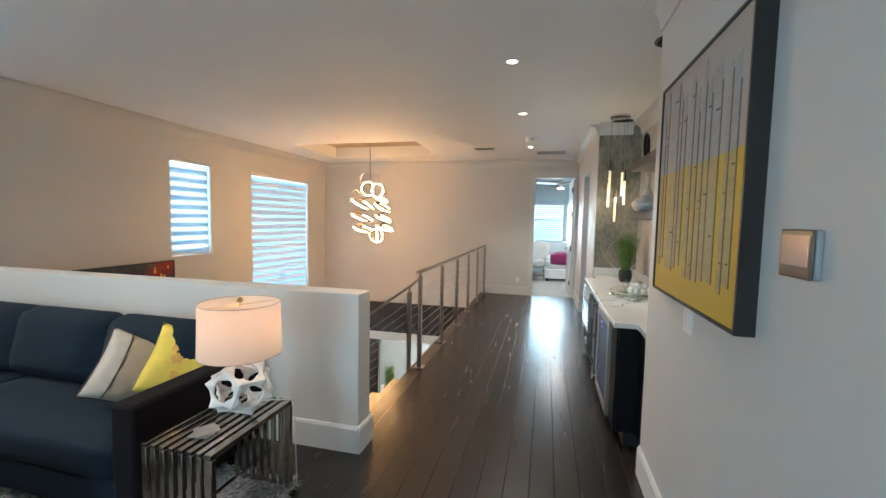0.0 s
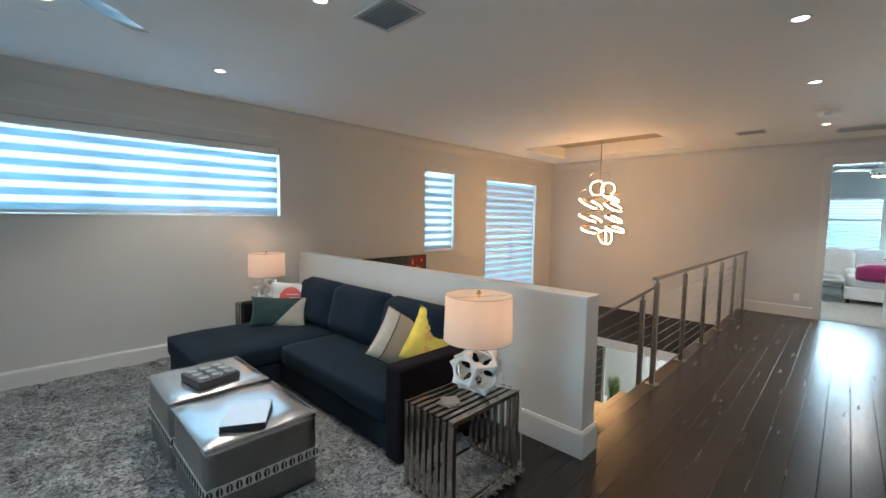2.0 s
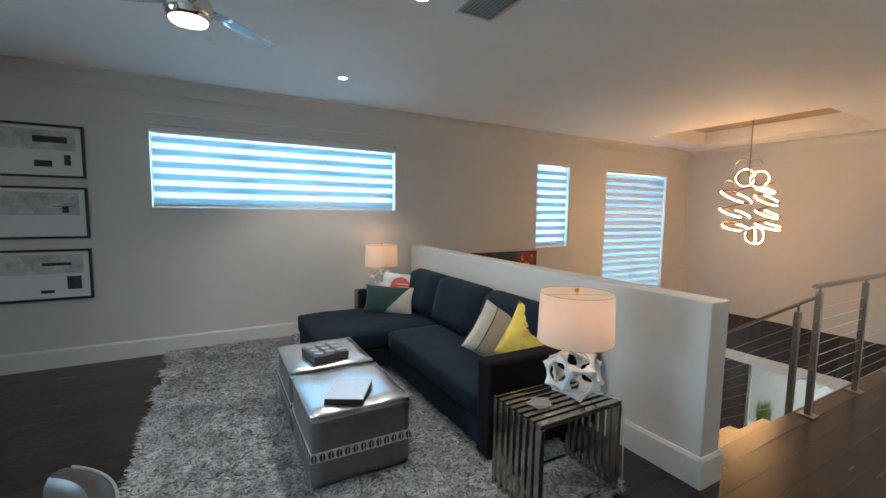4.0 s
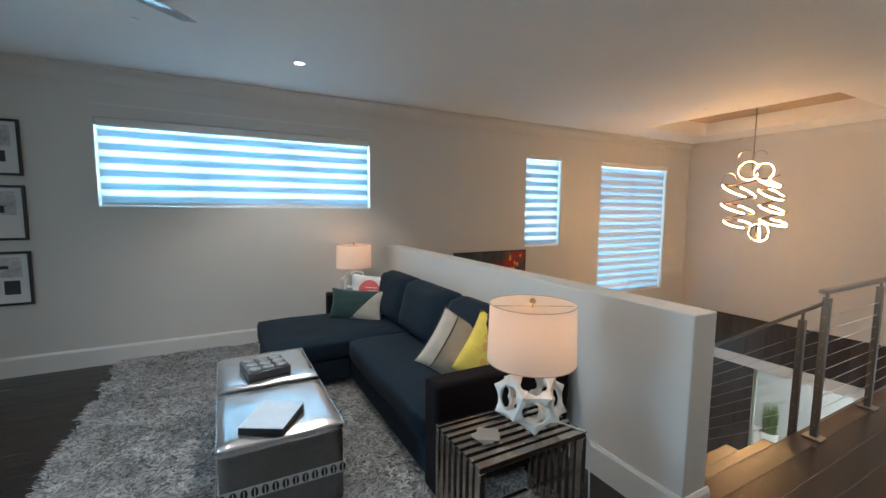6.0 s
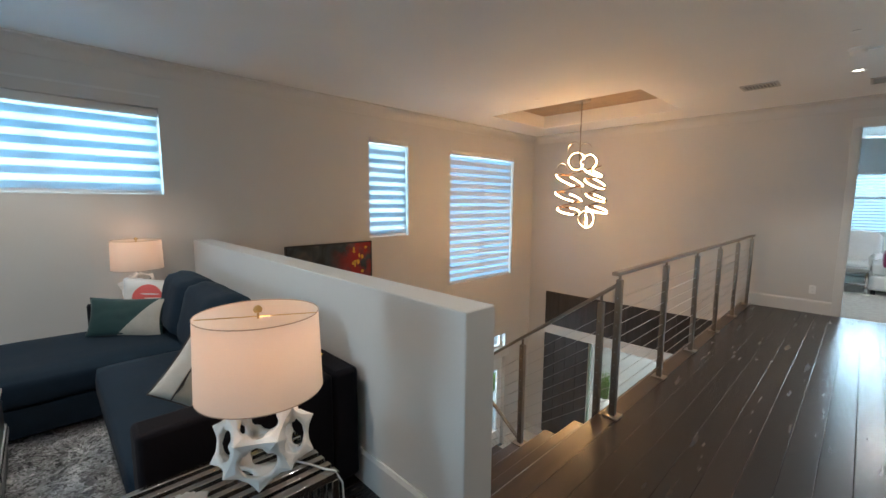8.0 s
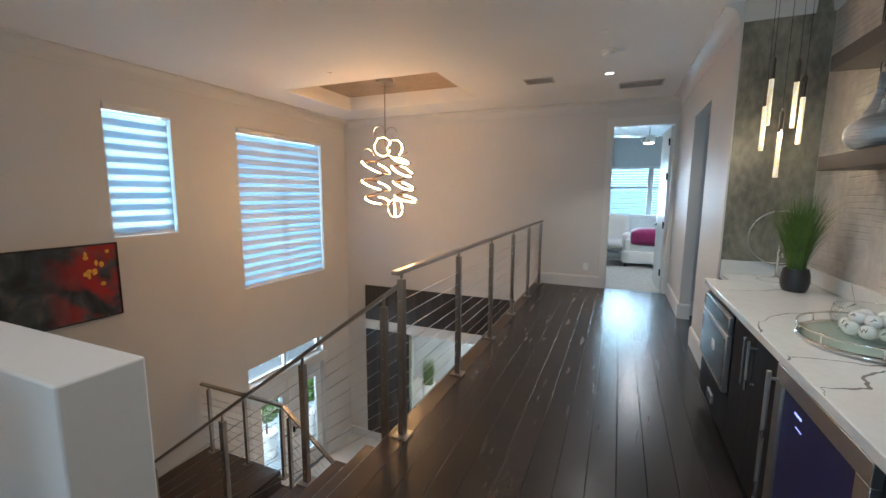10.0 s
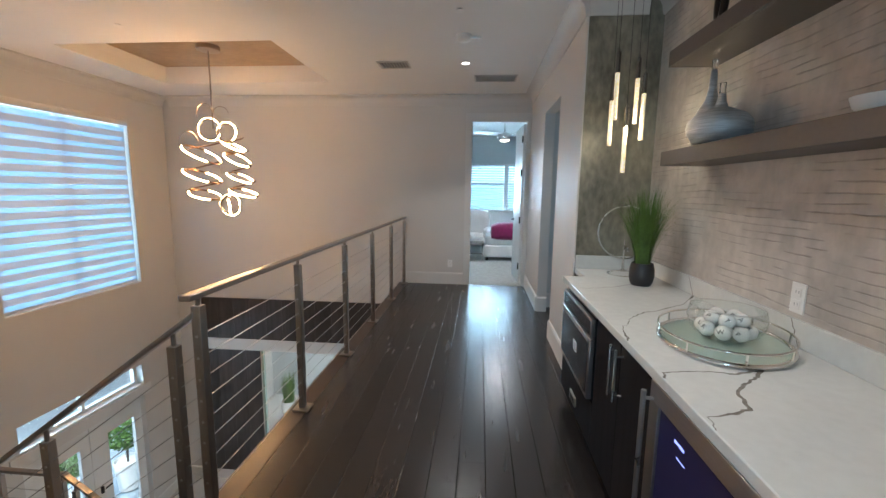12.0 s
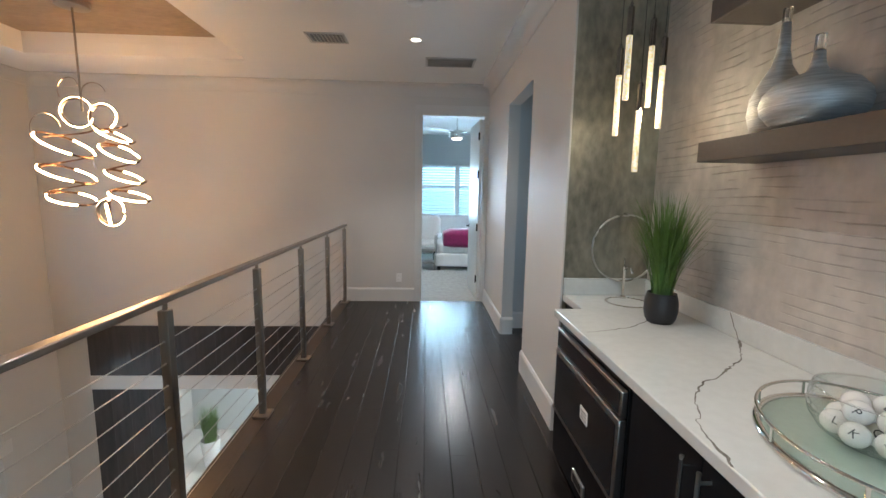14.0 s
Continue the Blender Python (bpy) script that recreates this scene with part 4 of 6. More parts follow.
def fan(loc, label, drop, blade_mat, spin=20, length=0.55):
    f = thing("ceiling_fan", loc, label, "ceiling fan")
    put("canopy", Shape().lathe([(0.065, drop), (0.065, drop - 0.03), (0.02, drop - 0.06), (0.013, drop - 0.06), (0.013, 0.14)], 24), CHROME, f, smooth=40)
    put("motor", Shape().lathe([(0.02, 0.15), (0.09, 0.13), (0.11, 0.09), (0.11, 0.03), (0.10, 0.01), (0.092, 0.0)], 32), CHROME, f, "polished chrome motor housing", smooth=40)
    put("light_lens", Shape().lathe([(0.092, 0.004), (0.085, -0.012), (0.05, -0.022), (0.001, -0.024)], 32), FANLIGHT, f, "glowing white lens", smooth=40)
    for i in range(3):
        m = pose(0, 0, 0.10, 0, 0, spin + 120 * i)
        s = Shape()
        row = []
        for k in range(7):
            u = k / 6
            x, w = 0.10 + length * u, 0.045 + 0.03 * math.sin(math.pi * min(1, u * 0.9))
            for dz in (0.0, 0.006):
                row += [m @ Vector((x, -w, dz - 0.012)), m @ Vector((x, w, dz + 0.012))]
        fs = []
        for k in range(6):
            a = 4 * k
            fs += [(a, a + 1, a + 5, a + 4), (a + 2, a + 3, a + 7, a + 6), (a, a + 2, a + 6, a + 4), (a + 1, a + 3, a + 7, a + 5)]
        fs += [(0, 1, 3, 2), (24, 25, 27, 26)]
        s.add(row, fs)
        b = put("blade", s, blade_mat, f, "clear acrylic blade", smooth=40)
        put("bracket", Shape().box(0.08, 0.17, -0.012, 0.012, -0.006, 0.012, m), CHROME, b, bevel=0.002)
    return f


fan((-2.10, 1.63, 2.58), "chrome ceiling fan with a lit lens over the seating", 0.37, ACRYLIC, 15)
lamp("fan_lamp", "SPOT", (-2.10, 1.63, 2.54), 44, (1.0, 0.92, 0.83), 0.08, spot=150)
lamp("bedroom_fan_lamp", "SPOT", (0.77, 12.4, 2.43), 110, (1.0, 0.93, 0.85), 0.08, spot=165)
fan((0.77, 12.4, 2.47), "white and chrome ceiling fan in the bedroom", 0.48, PLATEWHITE, 95, 0.6)

# chandelier: coiled ribbons of light
CX, CY = -2.94, 9.18
ch = thing("chandelier", (CX, CY, 1.16), "coiled led ribbon chandelier, lit warm, hanging over the stairwell", "chandelier")
put("canopy", Shape().lathe([(0.13, 2.01), (0.13, 1.965), (0.125, 1.96), (0.02, 1.955)], 32), STEEL, ch, "bronze round canopy", smooth=40)
put("rod", Shape().tube([(0, 0, 1.97), (0, 0, 1.06)], 0.009, 10), STEEL, ch)


def coil(pts, centre, name="ribbon"):
    """A ribbon with its light strip on the side that looks away from the line centre(p)."""
    outs = [(Vector(p) - Vector(centre(Vector(p)))) for p in pts]
    r = put(name, Shape().ribbon(pts, outs, 0.028, 0.008), STEEL, ch, "bronze metal ribbon", smooth=40)
    lit = [Vector(p) + Vector(o).normalized() * 0.008 for p, o in zip(pts, outs)]
    put("light_strip", Shape().ribbon(lit, outs, 0.018, 0.006), LED, r, "glowing light strip", smooth=40)


VX, VY = 0.86, 0.51            # across the room, as seen from the corridor


def arc(d, zc, r, across, fore, a0, a1):
    """Part of a tilted ring: d along the room, across and fore its drop to the side and to the corridor."""
    pts = []
    for i in range(25):
        a = a0 + (a1 - a0) * i / 24
        u, f = r * math.cos(a), -r * math.sin(a)
        pts.append((d * VX + u * VX + f * VY, d * VY + u * VY - f * VX, zc + across * math.cos(a) - fore * math.sin(a)))
    return pts


def ring(d, zc, r, across, fore, front=(3.0, 5.0), back=(-0.1, 1.45)):
    """A twisted ribbon ring: its light looks outward on one stretch and inward on the other."""
    c = Vector((d * VX, d * VY, zc))
    pts = arc(d, zc, r, across, fore, 0, 2 * math.pi - 0.05)
    rb = put("ribbon", Shape().ribbon(pts, [Vector(p) - c for p in pts], 0.019, 0.006), BRONZE, ch, "bronze metal ribbon", smooth=40)
    for (a0, a1), side in ((front, 1), (back, -1)):
        pts = arc(d, zc, r + side * 0.008, across, fore, a0, a1)
        put("light_strip", Shape().ribbon(pts, [(Vector(p) - c) * side for p in pts], 0.016, 0.006), LED, rb, "glowing light strip", smooth=40)


for d, zc, r, across, fore in ((-0.135, 0.745, 0.205, -0.085, -0.072), (-0.14, 0.485, 0.205, -0.065, -0.055), (-0.125, 0.26, 0.175, -0.03, -0.05)):
    ring(d, zc, r, across, fore)
for d, zc, r, across, fore in ((0.225, 0.855, 0.130, -0.05, -0.04), (0.255, 0.70, 0.155, -0.06, -0.07), (0.275, 0.475, 0.150, -0.05, -0.045), (0.305, 0.285, 0.165, -0.035, -0.04)):
    ring(d, zc, r, across, fore, (3.0, 5.5), (0.35, 1.7))


def loop(cx, cz, r, turn, a0=0.0, a1=6.283, depth=0.0):
    """A ring that stands upright, turned about the vertical, with its light strip outward."""
    pts = []
    for i in range(41):
        a = a0 + (a1 - a0) * i / 40
        h = r * math.cos(a)
        pts.append((cx * VX + h * math.cos(turn), cx * VY + h * math.sin(turn) + depth * math.sin(a * 0.5), cz + r * math.sin(a)))
    return pts


for d, za, zb, r in ((-0.135, 0.70, 0.53, 0.20), (-0.13, 0.44, 0.30, 0.19), (0.24, 0.82, 0.75, 0.14), (0.265, 0.66, 0.51, 0.15), (0.29, 0.44, 0.32, 0.155), (-0.10, 0.93, 0.80, 0.19), (0.2, 0.98, 0.90, 0.13)):
    pts = []
    for i in range(17):
        q = math.pi * i / 16
        u, f = r * math.cos(q), -r * math.sin(q)
        pts.append(((d + u) * VX + f * VY, (d + u) * VY - f * VX, za + (zb - za) * i / 16))
    put("bare_ribbon", Shape().ribbon(pts, [Vector((p[0] - d * VX, p[1] - d * VY, 0)) for p in pts], 0.016, 0.005), BRONZE, ch, "bronze ribbon between the lit stretches", smooth=40)
coil(loop(-0.06, 1.05, 0.125, 0.5, 0.2, 5.9, 0.06), lambda p: (-0.06 * VX, -0.06 * VY, 1.05))
coil(loop(0.13, 1.02, 0.12, 0.2, -0.8, 4.9, 0.05), lambda p: (0.13 * VX, 0.13 * VY, 1.02))
coil(loop(0.115, 0.13, 0.125, 0.35, 0.0, 6.0, 0.08), lambda p: (0.115 * VX, 0.115 * VY, 0.13))
coil(loop(0.115, 0.13, 0.115, -0.9, 1.2, 7.0, 0.04), lambda p: (0.115 * VX, 0.115 * VY, 0.13))
for cx, z, r, t in ((-0.12, 1.24, 0.12, 0.1), (0.06, 1.22, 0.12, 0.9), (-0.3, 0.86, 0.16, 1.3), (0.18, 0.62, 0.2, 0.9)):
    pts = loop(cx, z, r, t, 0.4, 3.6, 0.1)
    put("bare_ribbon", Shape().ribbon(pts, [(Vector(p) - Vector((cx * VX, cx * VY, z))) for p in pts], 0.010, 0.006), STEEL, ch, "thin bronze ribbon, unlit", smooth=40)

# ---- seating corner ----


def pad(w, d, h, r=0.05, puff=0.03, seed=0, nx=14, ny=14):
    """A soft box-edged cushion, centred, its base at z = 0, domed on top and slightly uneven."""
    b = bmesh.new()
    bmesh.ops.create_cube(b, size=1.0)
    bmesh.ops.subdivide_edges(b, edges=b.edges, cuts=9, use_grid_fill=True)
    for v in b.verts:
        x, y, z = v.co * 2
        fx, fy, fz = 1 - abs(x) ** 6, 1 - abs(y) ** 6, 1 - abs(z) ** 4
        p = Vector((x * w / 2, y * d / 2, z * h / 2))
        core = Vector((max(-w / 2 + r, min(w / 2 - r, p.x)), max(-d / 2 + r, min(d / 2 - r, p.y)), max(-h / 2 + r, min(h / 2 - r, p.z))))
        off = p - core
        if off.length > 1e-6:
            p = core + off.normalized() * r
        p.z += puff * fx * fy * (1 if z > 0 else 0.2 * z)
        p += Vector((0, 0, 0.008 if puff else 0.003)) * noise.noise(Vector((x * 2.2 + seed * 7, y * 2.2, z)))
        p += Vector((0, 0, 0.006 if puff > 0.012 else 0.0)) * noise.noise(Vector((x * 7.0 + y * 2.0 + seed * 3, y * 5.0, z)))
        v.co = p + Vector((0, 0, h / 2))
    me = bpy.data.meshes.new("pad")
    b.to_mesh(me)
    b.free()
    me.shade_smooth()
    return me


def pillow(w, h, t, seed=0, n=18):
    """A knife-edge scatter cushion standing on its edge: x across, z up, thick along y; drawn-out corners."""
    vs, fs = [], []
    for s in (-1, 1):
        for j in range(n + 1):
            for i in range(n + 1):
                u, v = 2 * i / n - 1, 2 * j / n - 1
                pull = 1 - 0.085 * (1 - v * v) * u * u - 0.0
                pull2 = 1 - 0.085 * (1 - u * u) * v * v
                full = max(0.0, (1 - u * u) * (1 - v * v)) ** 0.42
                y = s * t / 2 * full * (1 + 0.10 * noise.noise(Vector((u * 2 + seed, v * 2, s)))) + 0.012 * full * noise.noise(Vector((u * 4.5 + seed * 3, v * 3.0 + u * 2, 5)))
                vs.append((u * w / 2 * pull, y, v * h / 2 * pull2 + h / 2))
    k = (n + 1) ** 2
    for s in (0, 1):
        for j in range(n):
            for i in range(n):
                a = s * k + j * (n + 1) + i
                fs.append((a, a + 1, a + n + 2, a + n + 1))
    sh = Shape()
    sh.add(vs, fs)
    b = bmesh.new()
    b.from_mesh(sh.mesh("pillow"))
    bmesh.ops.remove_doubles(b, verts=b.verts, dist=0.0008)
    bmesh.ops.recalc_face_normals(b, faces=b.faces)
    me = bpy.data.meshes.new("pillow")
    b.to_mesh(me)
    b.free()
    me.shade_smooth()
    return me


def seam(w, h, n=40, t=0.006):
    """The piping round a scatter cushion's edge."""
    pts = []
    for i in range(n):
        a = i / n * 4
        k, f = int(a), (a - int(a)) * 2 - 1
        u, v = [(f, -1), (1, f), (-f, 1), (-1, -f)][k]
        pts.append((u * w / 2 * (1 - 0.085 * (1 - v * v) * u * u), 0, v * h / 2 * (1 - 0.085 * (1 - u * u) * v * v) + h / 2))
    return Shape().tube(pts, t, 6, closed=True)


def spot_print(w, h, t, cx, cz, rx, rz, side, wob=0.1, seed=0):
    """A thin printed patch lying just on a cushion's face."""
    sh = Shape()
    vs, fs = [], []
    rings, n = 5, 22
    for r in range(rings + 1):
        for i in range(n):
            a = 2 * math.pi * i / n
            q = r / rings * (1 + wob * noise.noise(Vector((math.cos(a) * 2 + seed, math.sin(a) * 2, 0))))
            u, v = cx + rx * q * math.cos(a), cz + rz * q * math.sin(a)
            full = max(0.0, (1 - u * u) * (1 - v * v)) ** 0.42
            y = side * (t / 2 * full * 1.04 + 0.004)
            vs.append((u * w / 2, y, v * h / 2 + h / 2))
    for r in range(rings):
        for i in range(n):
            fs.append((r * n + i, r * n + (i + 1) % n, (r + 1) * n + (i + 1) % n, (r + 1) * n + i))
    return sh.add(vs, fs)


sofa = thing("sectional_sofa", (-2.86, 3.62, 0.02), "dark navy linen sectional sofa with a chaise, against the half wall", "sofa")
OX, OY = 2.86, -3.62     # world to local


def W(x):
    return x + OX


def V(y):
    return y + OY


put("frame", Shape().box(W(-4.18), W(-1.66), V(3.19), V(4.06), 0.05, 0.25), NAVY, sofa, bevel=0.015)
put("chaise_frame", Shape().box(W(-4.18), W(-3.24), V(2.50), V(3.19), 0.05, 0.25), NAVY, sofa, bevel=0.015)
put("back_frame", Shape().box(W(-4.30), W(-1.505), V(3.98), V(4.13), 0.05, 0.665), NAVYSHADED, sofa, bevel=0.025)
put("arm", Shape().box(W(-1.655), W(-1.505), V(3.165), V(3.98), 0.03, 0.662), NAVYSHADED, sofa, "straight track arm", bevel=0.022, segs=3)
put("arm", Shape().box(W(-4.30), W(-4.18), V(3.20), V(3.98), 0.05, 0.645), NAVYSHADED, sofa, "straight track arm", bevel=0.022, segs=3)
put("seat_cushion", pad(1.56, 0.85, 0.19, 0.05, 0.026, 1), NAVY, sofa, loc=(W(-2.44), V(3.575), 0.240))
put("chaise_cushion", pad(1.02, 1.50, 0.19, 0.045, 0.018, 2), NAVY, sofa, loc=(W(-3.735), V(3.23), 0.240))
for i, (x, w) in enumerate(((-3.605, 0.68), (-2.88, 0.79), (-2.06, 0.78))):
    b = put("back_cushion", pad(w, 0.50, 0.22, 0.085, 0.065, 5 + i), NAVY, sofa)
    b.matrix_basis = pose(W(x), V(3.93), 0.64, 76, 0, 0) @ Matrix.Translation((0, 0.0, 0.0))
for x, y in ((-4.1, 2.56), (-3.3, 2.56), (-4.1, 4.0), (-1.60, 4.0), (-1.60, 3.25)):
    put("foot", Shape().lathe([(0.022, -0.005), (0.026, 0.07)], 14, Matrix.Translation((W(x), V(y), 0))), BLACKMETAL, sofa, smooth=40)

def cushion(name, loc, w, h, t, material, label, rx, rz, seed, roll=0, side=None, bands=()):
    c = thing(name, (0, 0, 0), label, "cushion", group="scatter cushions")
    c.matrix_basis = pose(*loc, 0, 0, rz) @ pose(0, 0, 0, rx, roll, 0)
    me = pillow(w, h, t, seed)
    me.materials.append(material)
    if side:
        me.materials.append(side)
        for p in me.polygons:
            u = 2 * p.center.x / w
            p.material_index = 1 if any(a < u < b for a, b in bands) else 0
    cover = put("cover", me, material, c)
    for a, b in bands:
        for e in (a, b):
            if abs(e) < 0.95:
                pts = []
                for k in range(25):
                    v = -0.97 + 1.94 * k / 24
                    full = max(0.0, (1 - e * e) * (1 - v * v)) ** 0.42
                    pts.append((e * w / 2 * (1 - 0.085 * (1 - v * v) * e * e), -(t / 2 * full * 1.03 + 0.001), v * h / 2 * (1 - 0.085 * (1 - e * e) * v * v) + h / 2))
                put("stripe", Shape().tube(pts, 0.0035, 6), PIPING, cover, "thin dark stripe")
    return c


c = cushion("scatter_cushion", (-1.96, 3.45, 0.500), 0.45, 0.42, 0.16, BEIGE, "beige linen scatter cushion with dark piping on the sofa", -22, 62, 1, 32, CREAM, ((-1.0, -0.52), (0.70, 1.0)))
put("piping", seam(0.45, 0.42), PIPING, c)
c = cushion("scatter_cushion", (-1.785, 3.62, 0.490), 0.44, 0.43, 0.15, YELLOW, "yellow floral-print scatter cushion on the sofa", -20, 46, 2, 26)
for k, (a, b2, r) in enumerate(((0.2, 0.1, 0.15), (0.05, 0.35, 0.09), (0.3, -0.35, 0.11), (0.75, 0.2, 0.08))):
    put("flower_print", spot_print(0.44, 0.43, 0.15, a - 0.5, b2, r, r, -1, 0.5, k), ORANGE, c)
c = cushion("scatter_cushion", (-3.78, 3.39, 0.452), 0.58, 0.32, 0.14, GREENVELVET, "lumbar cushion, half dark green velvet and half cream", -16, 55, 3, 2)
tri = Shape()
tv = []
n = 10
tf = []
for j in range(n + 1):
    for i in range(n + 1):
        v = -0.96 + 1.9 * j / n
        u0 = -0.15 + 0.95 * (j / n)
        u = u0 + (0.95 - u0) * i / n
        full = max(0.0, (1 - u * u) * (1 - v * v)) ** 0.42
        tv.append((u * 0.29 * (1 - 0.085 * (1 - v * v) * u * u), -(0.07 * full * 1.06 + 0.004), v * 0.16 * (1 - 0.085 * (1 - u * u) * v * v) + 0.16))
tri.add(tv, [(j * (n + 1) + i, j * (n + 1) + i + 1, (j + 1) * (n + 1) + i + 1, (j + 1) * (n + 1) + i) for j in range(n) for i in range(n)])
put("cream_half", tri, CREAM, c, "cream cotton half", smooth=True)
c = cushion("scatter_cushion", (-3.86, 3.585, 0.470), 0.50, 0.43, 0.14, WHITECLOTH, "white scatter cushion with a red round print", -12, 58, 4, 3)
put("red_print", spot_print(0.50, 0.43, 0.14, -0.10, 0.20, 0.46, 0.52, -1, 0.05), RED, c, "red round print")
for k in range(3):
    put("white_line", spot_print(0.50, 0.43, 0.14, -0.02 + 0.14 * (k % 2), 0.02 + 0.16 * k, 0.30, 0.025, -1.06, 0.02), WHITECLOTH, c)

# ottomans


def ottoman(loc, seed):
    o = thing("ottoman", loc, "square silver vinyl ottoman with a studded trim band, on the rug", "ottoman", group="pair of ottomans")
    put("body", pad(0.625, 0.60, 0.425, 0.02, 0.0, seed), SILVERSHADED, o, loc=(0, 0, 0.0))
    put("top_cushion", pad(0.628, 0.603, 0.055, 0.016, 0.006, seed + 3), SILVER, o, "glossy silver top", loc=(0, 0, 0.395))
    sm = [(-0.314, -0.3015), (0.314, -0.3015), (0.314, 0.3015), (-0.314, 0.3015)]
    put("piping", Shape().tube([(x, y, 0.437) for x, y in sm], 0.005, 6, closed=True), SILVER, o)
    z0, z1 = 0.165, 0.225
    band = Shape()
    for a in ((-0.3165, 0.3165, -0.3045, -0.299), (-0.3165, 0.3165, 0.299, 0.3045), (-0.3170, -0.3115, -0.299, 0.299), (0.3115, 0.3170, -0.299, 0.299)):
        band.box(*a, z0, z1)
    bd = put("trim_band", band, BANDMAT, o, "pale woven trim band")
    oval = Shape().lathe([(0.0235, 0.0), (0.0235, 0.003), (0.018, 0.005), (0.001, 0.0055)], 14).mesh("stud")
    bar = Shape().box(-0.003, 0.003, -0.022, 0.022, 0.0055, 0.0075).mesh("stud_bar")
    for side in range(4):
        m = pose(0, 0, 0, 0, 0, 90 * side)
        half_w = 0.3045 if side % 2 == 0 else 0.3170
        for i in range(13):
            q = -0.288 + i * 0.048
            p = put("stud", oval, STUD, bd)
            p.matrix_basis = m @ pose(q, -half_w, (z0 + z1) / 2, 90, 0, 0) @ Matrix.Diagonal((0.72, 1.05, 1, 1))
            p2 = put("stud_bar", bar, BANDMAT, bd)
            p2.matrix_basis = m @ pose(q, -half_w, (z0 + z1) / 2, 90, 0, 0)
    return o


ottoman((-2.075, 2.44, 0.03), 1)
ottoman((-2.77, 2.44, 0.03), 4)
gt = thing("game_tray", (-2.665, 2.43, 0.489), "charcoal box with nine round slate discs, on an ottoman", "tray", rz=9)
put("box", Shape().box(-0.138, 0.138, -0.136, 0.136, 0, 0.05), BOXDARK, gt, bevel=0.006)
for i in range(3):
    for j in range(3):
        put("disc", Shape().lathe([(0.034, 0.05), (0.036, 0.058), (0.031, 0.064), (0.026, 0.060), (0.001, 0.059)], 20, Matrix.Translation((-0.086 + 0.086 * i, -0.086 + 0.086 * j, 0))), DISC, gt, smooth=40)
bk = thing("book", (-1.925, 2.405, 0.489), "large glossy pale book with a dark spine, on an ottoman", "book", rz=60)
put("cover", Shape().box(-0.115, 0.115, -0.145, 0.145, 0.030, 0.034), BOOKCOVER, bk, bevel=0.001)
put("page_block", Shape().box(-0.112, 0.112, -0.142, 0.142, 0.004, 0.030), BOOKEDGE, bk)
put("back_cover", Shape().box(-0.115, 0.115, -0.145, 0.145, 0.0, 0.004), BOOKEDGE, bk)

# chrome side tables


def side_table(loc, label, rz=0.0):
    """Bars bent into hoops, side by side: a top, two sides and runners on the floor."""
    t = thing("side_table", loc, label, "table", rz, "chrome side tables")
    n, w, d, h = 8, 0.385, 0.61, 0.545
    for i in range(n):
        x = -w / 2 + 0.012 + i * (w - 0.024) / (n - 1)
        bw, th = (0.013, 0.022) if i not in (n - 1,) else (0.019, 0.030)
        s = Shape().box(x - bw, x + bw, -d / 2, d / 2, h - th, h).box(x - bw, x + bw, -d / 2, -d / 2 + th, 0, h - th).box(x - bw, x + bw, d / 2 - th, d / 2, 0, h - th)
        put("hoop_bar", s, SMOKECHROME, t, bevel=0.003)
    for y in (-d / 2 + 0.011, d / 2 - 0.011):
        put("cross_rod", Shape().box(-w / 2 + 0.01, w / 2 - 0.01, y - 0.006, y + 0.006, 0.02, 0.034), SMOKECHROME, t)
        put("cross_rod", Shape().box(-w / 2 + 0.01, w / 2 - 0.01, y * 0.9 - 0.006, y * 0.9 + 0.006, h - 0.034, h - 0.022), SMOKECHROME, t)
    put("runner", Shape().box(w / 2 - 0.03, w / 2 - 0.002, -d / 2 + 0.03, d / 2 - 0.03, 0, 0.022), SMOKECHROME, t, bevel=0.003)
    put("runner", Shape().box(-w / 2 + 0.002, -w / 2 + 0.03, -d / 2 + 0.03, d / 2 - 0.03, 0, 0.022), SMOKECHROME, t, bevel=0.003)
    return t


side_table((-1.172, 3.395, 0.02), "smoked chrome side table of bent bars beside the sofa")
side_table((-4.62, 3.62, 0.02), "smoked chrome side table of bent bars in the corner")


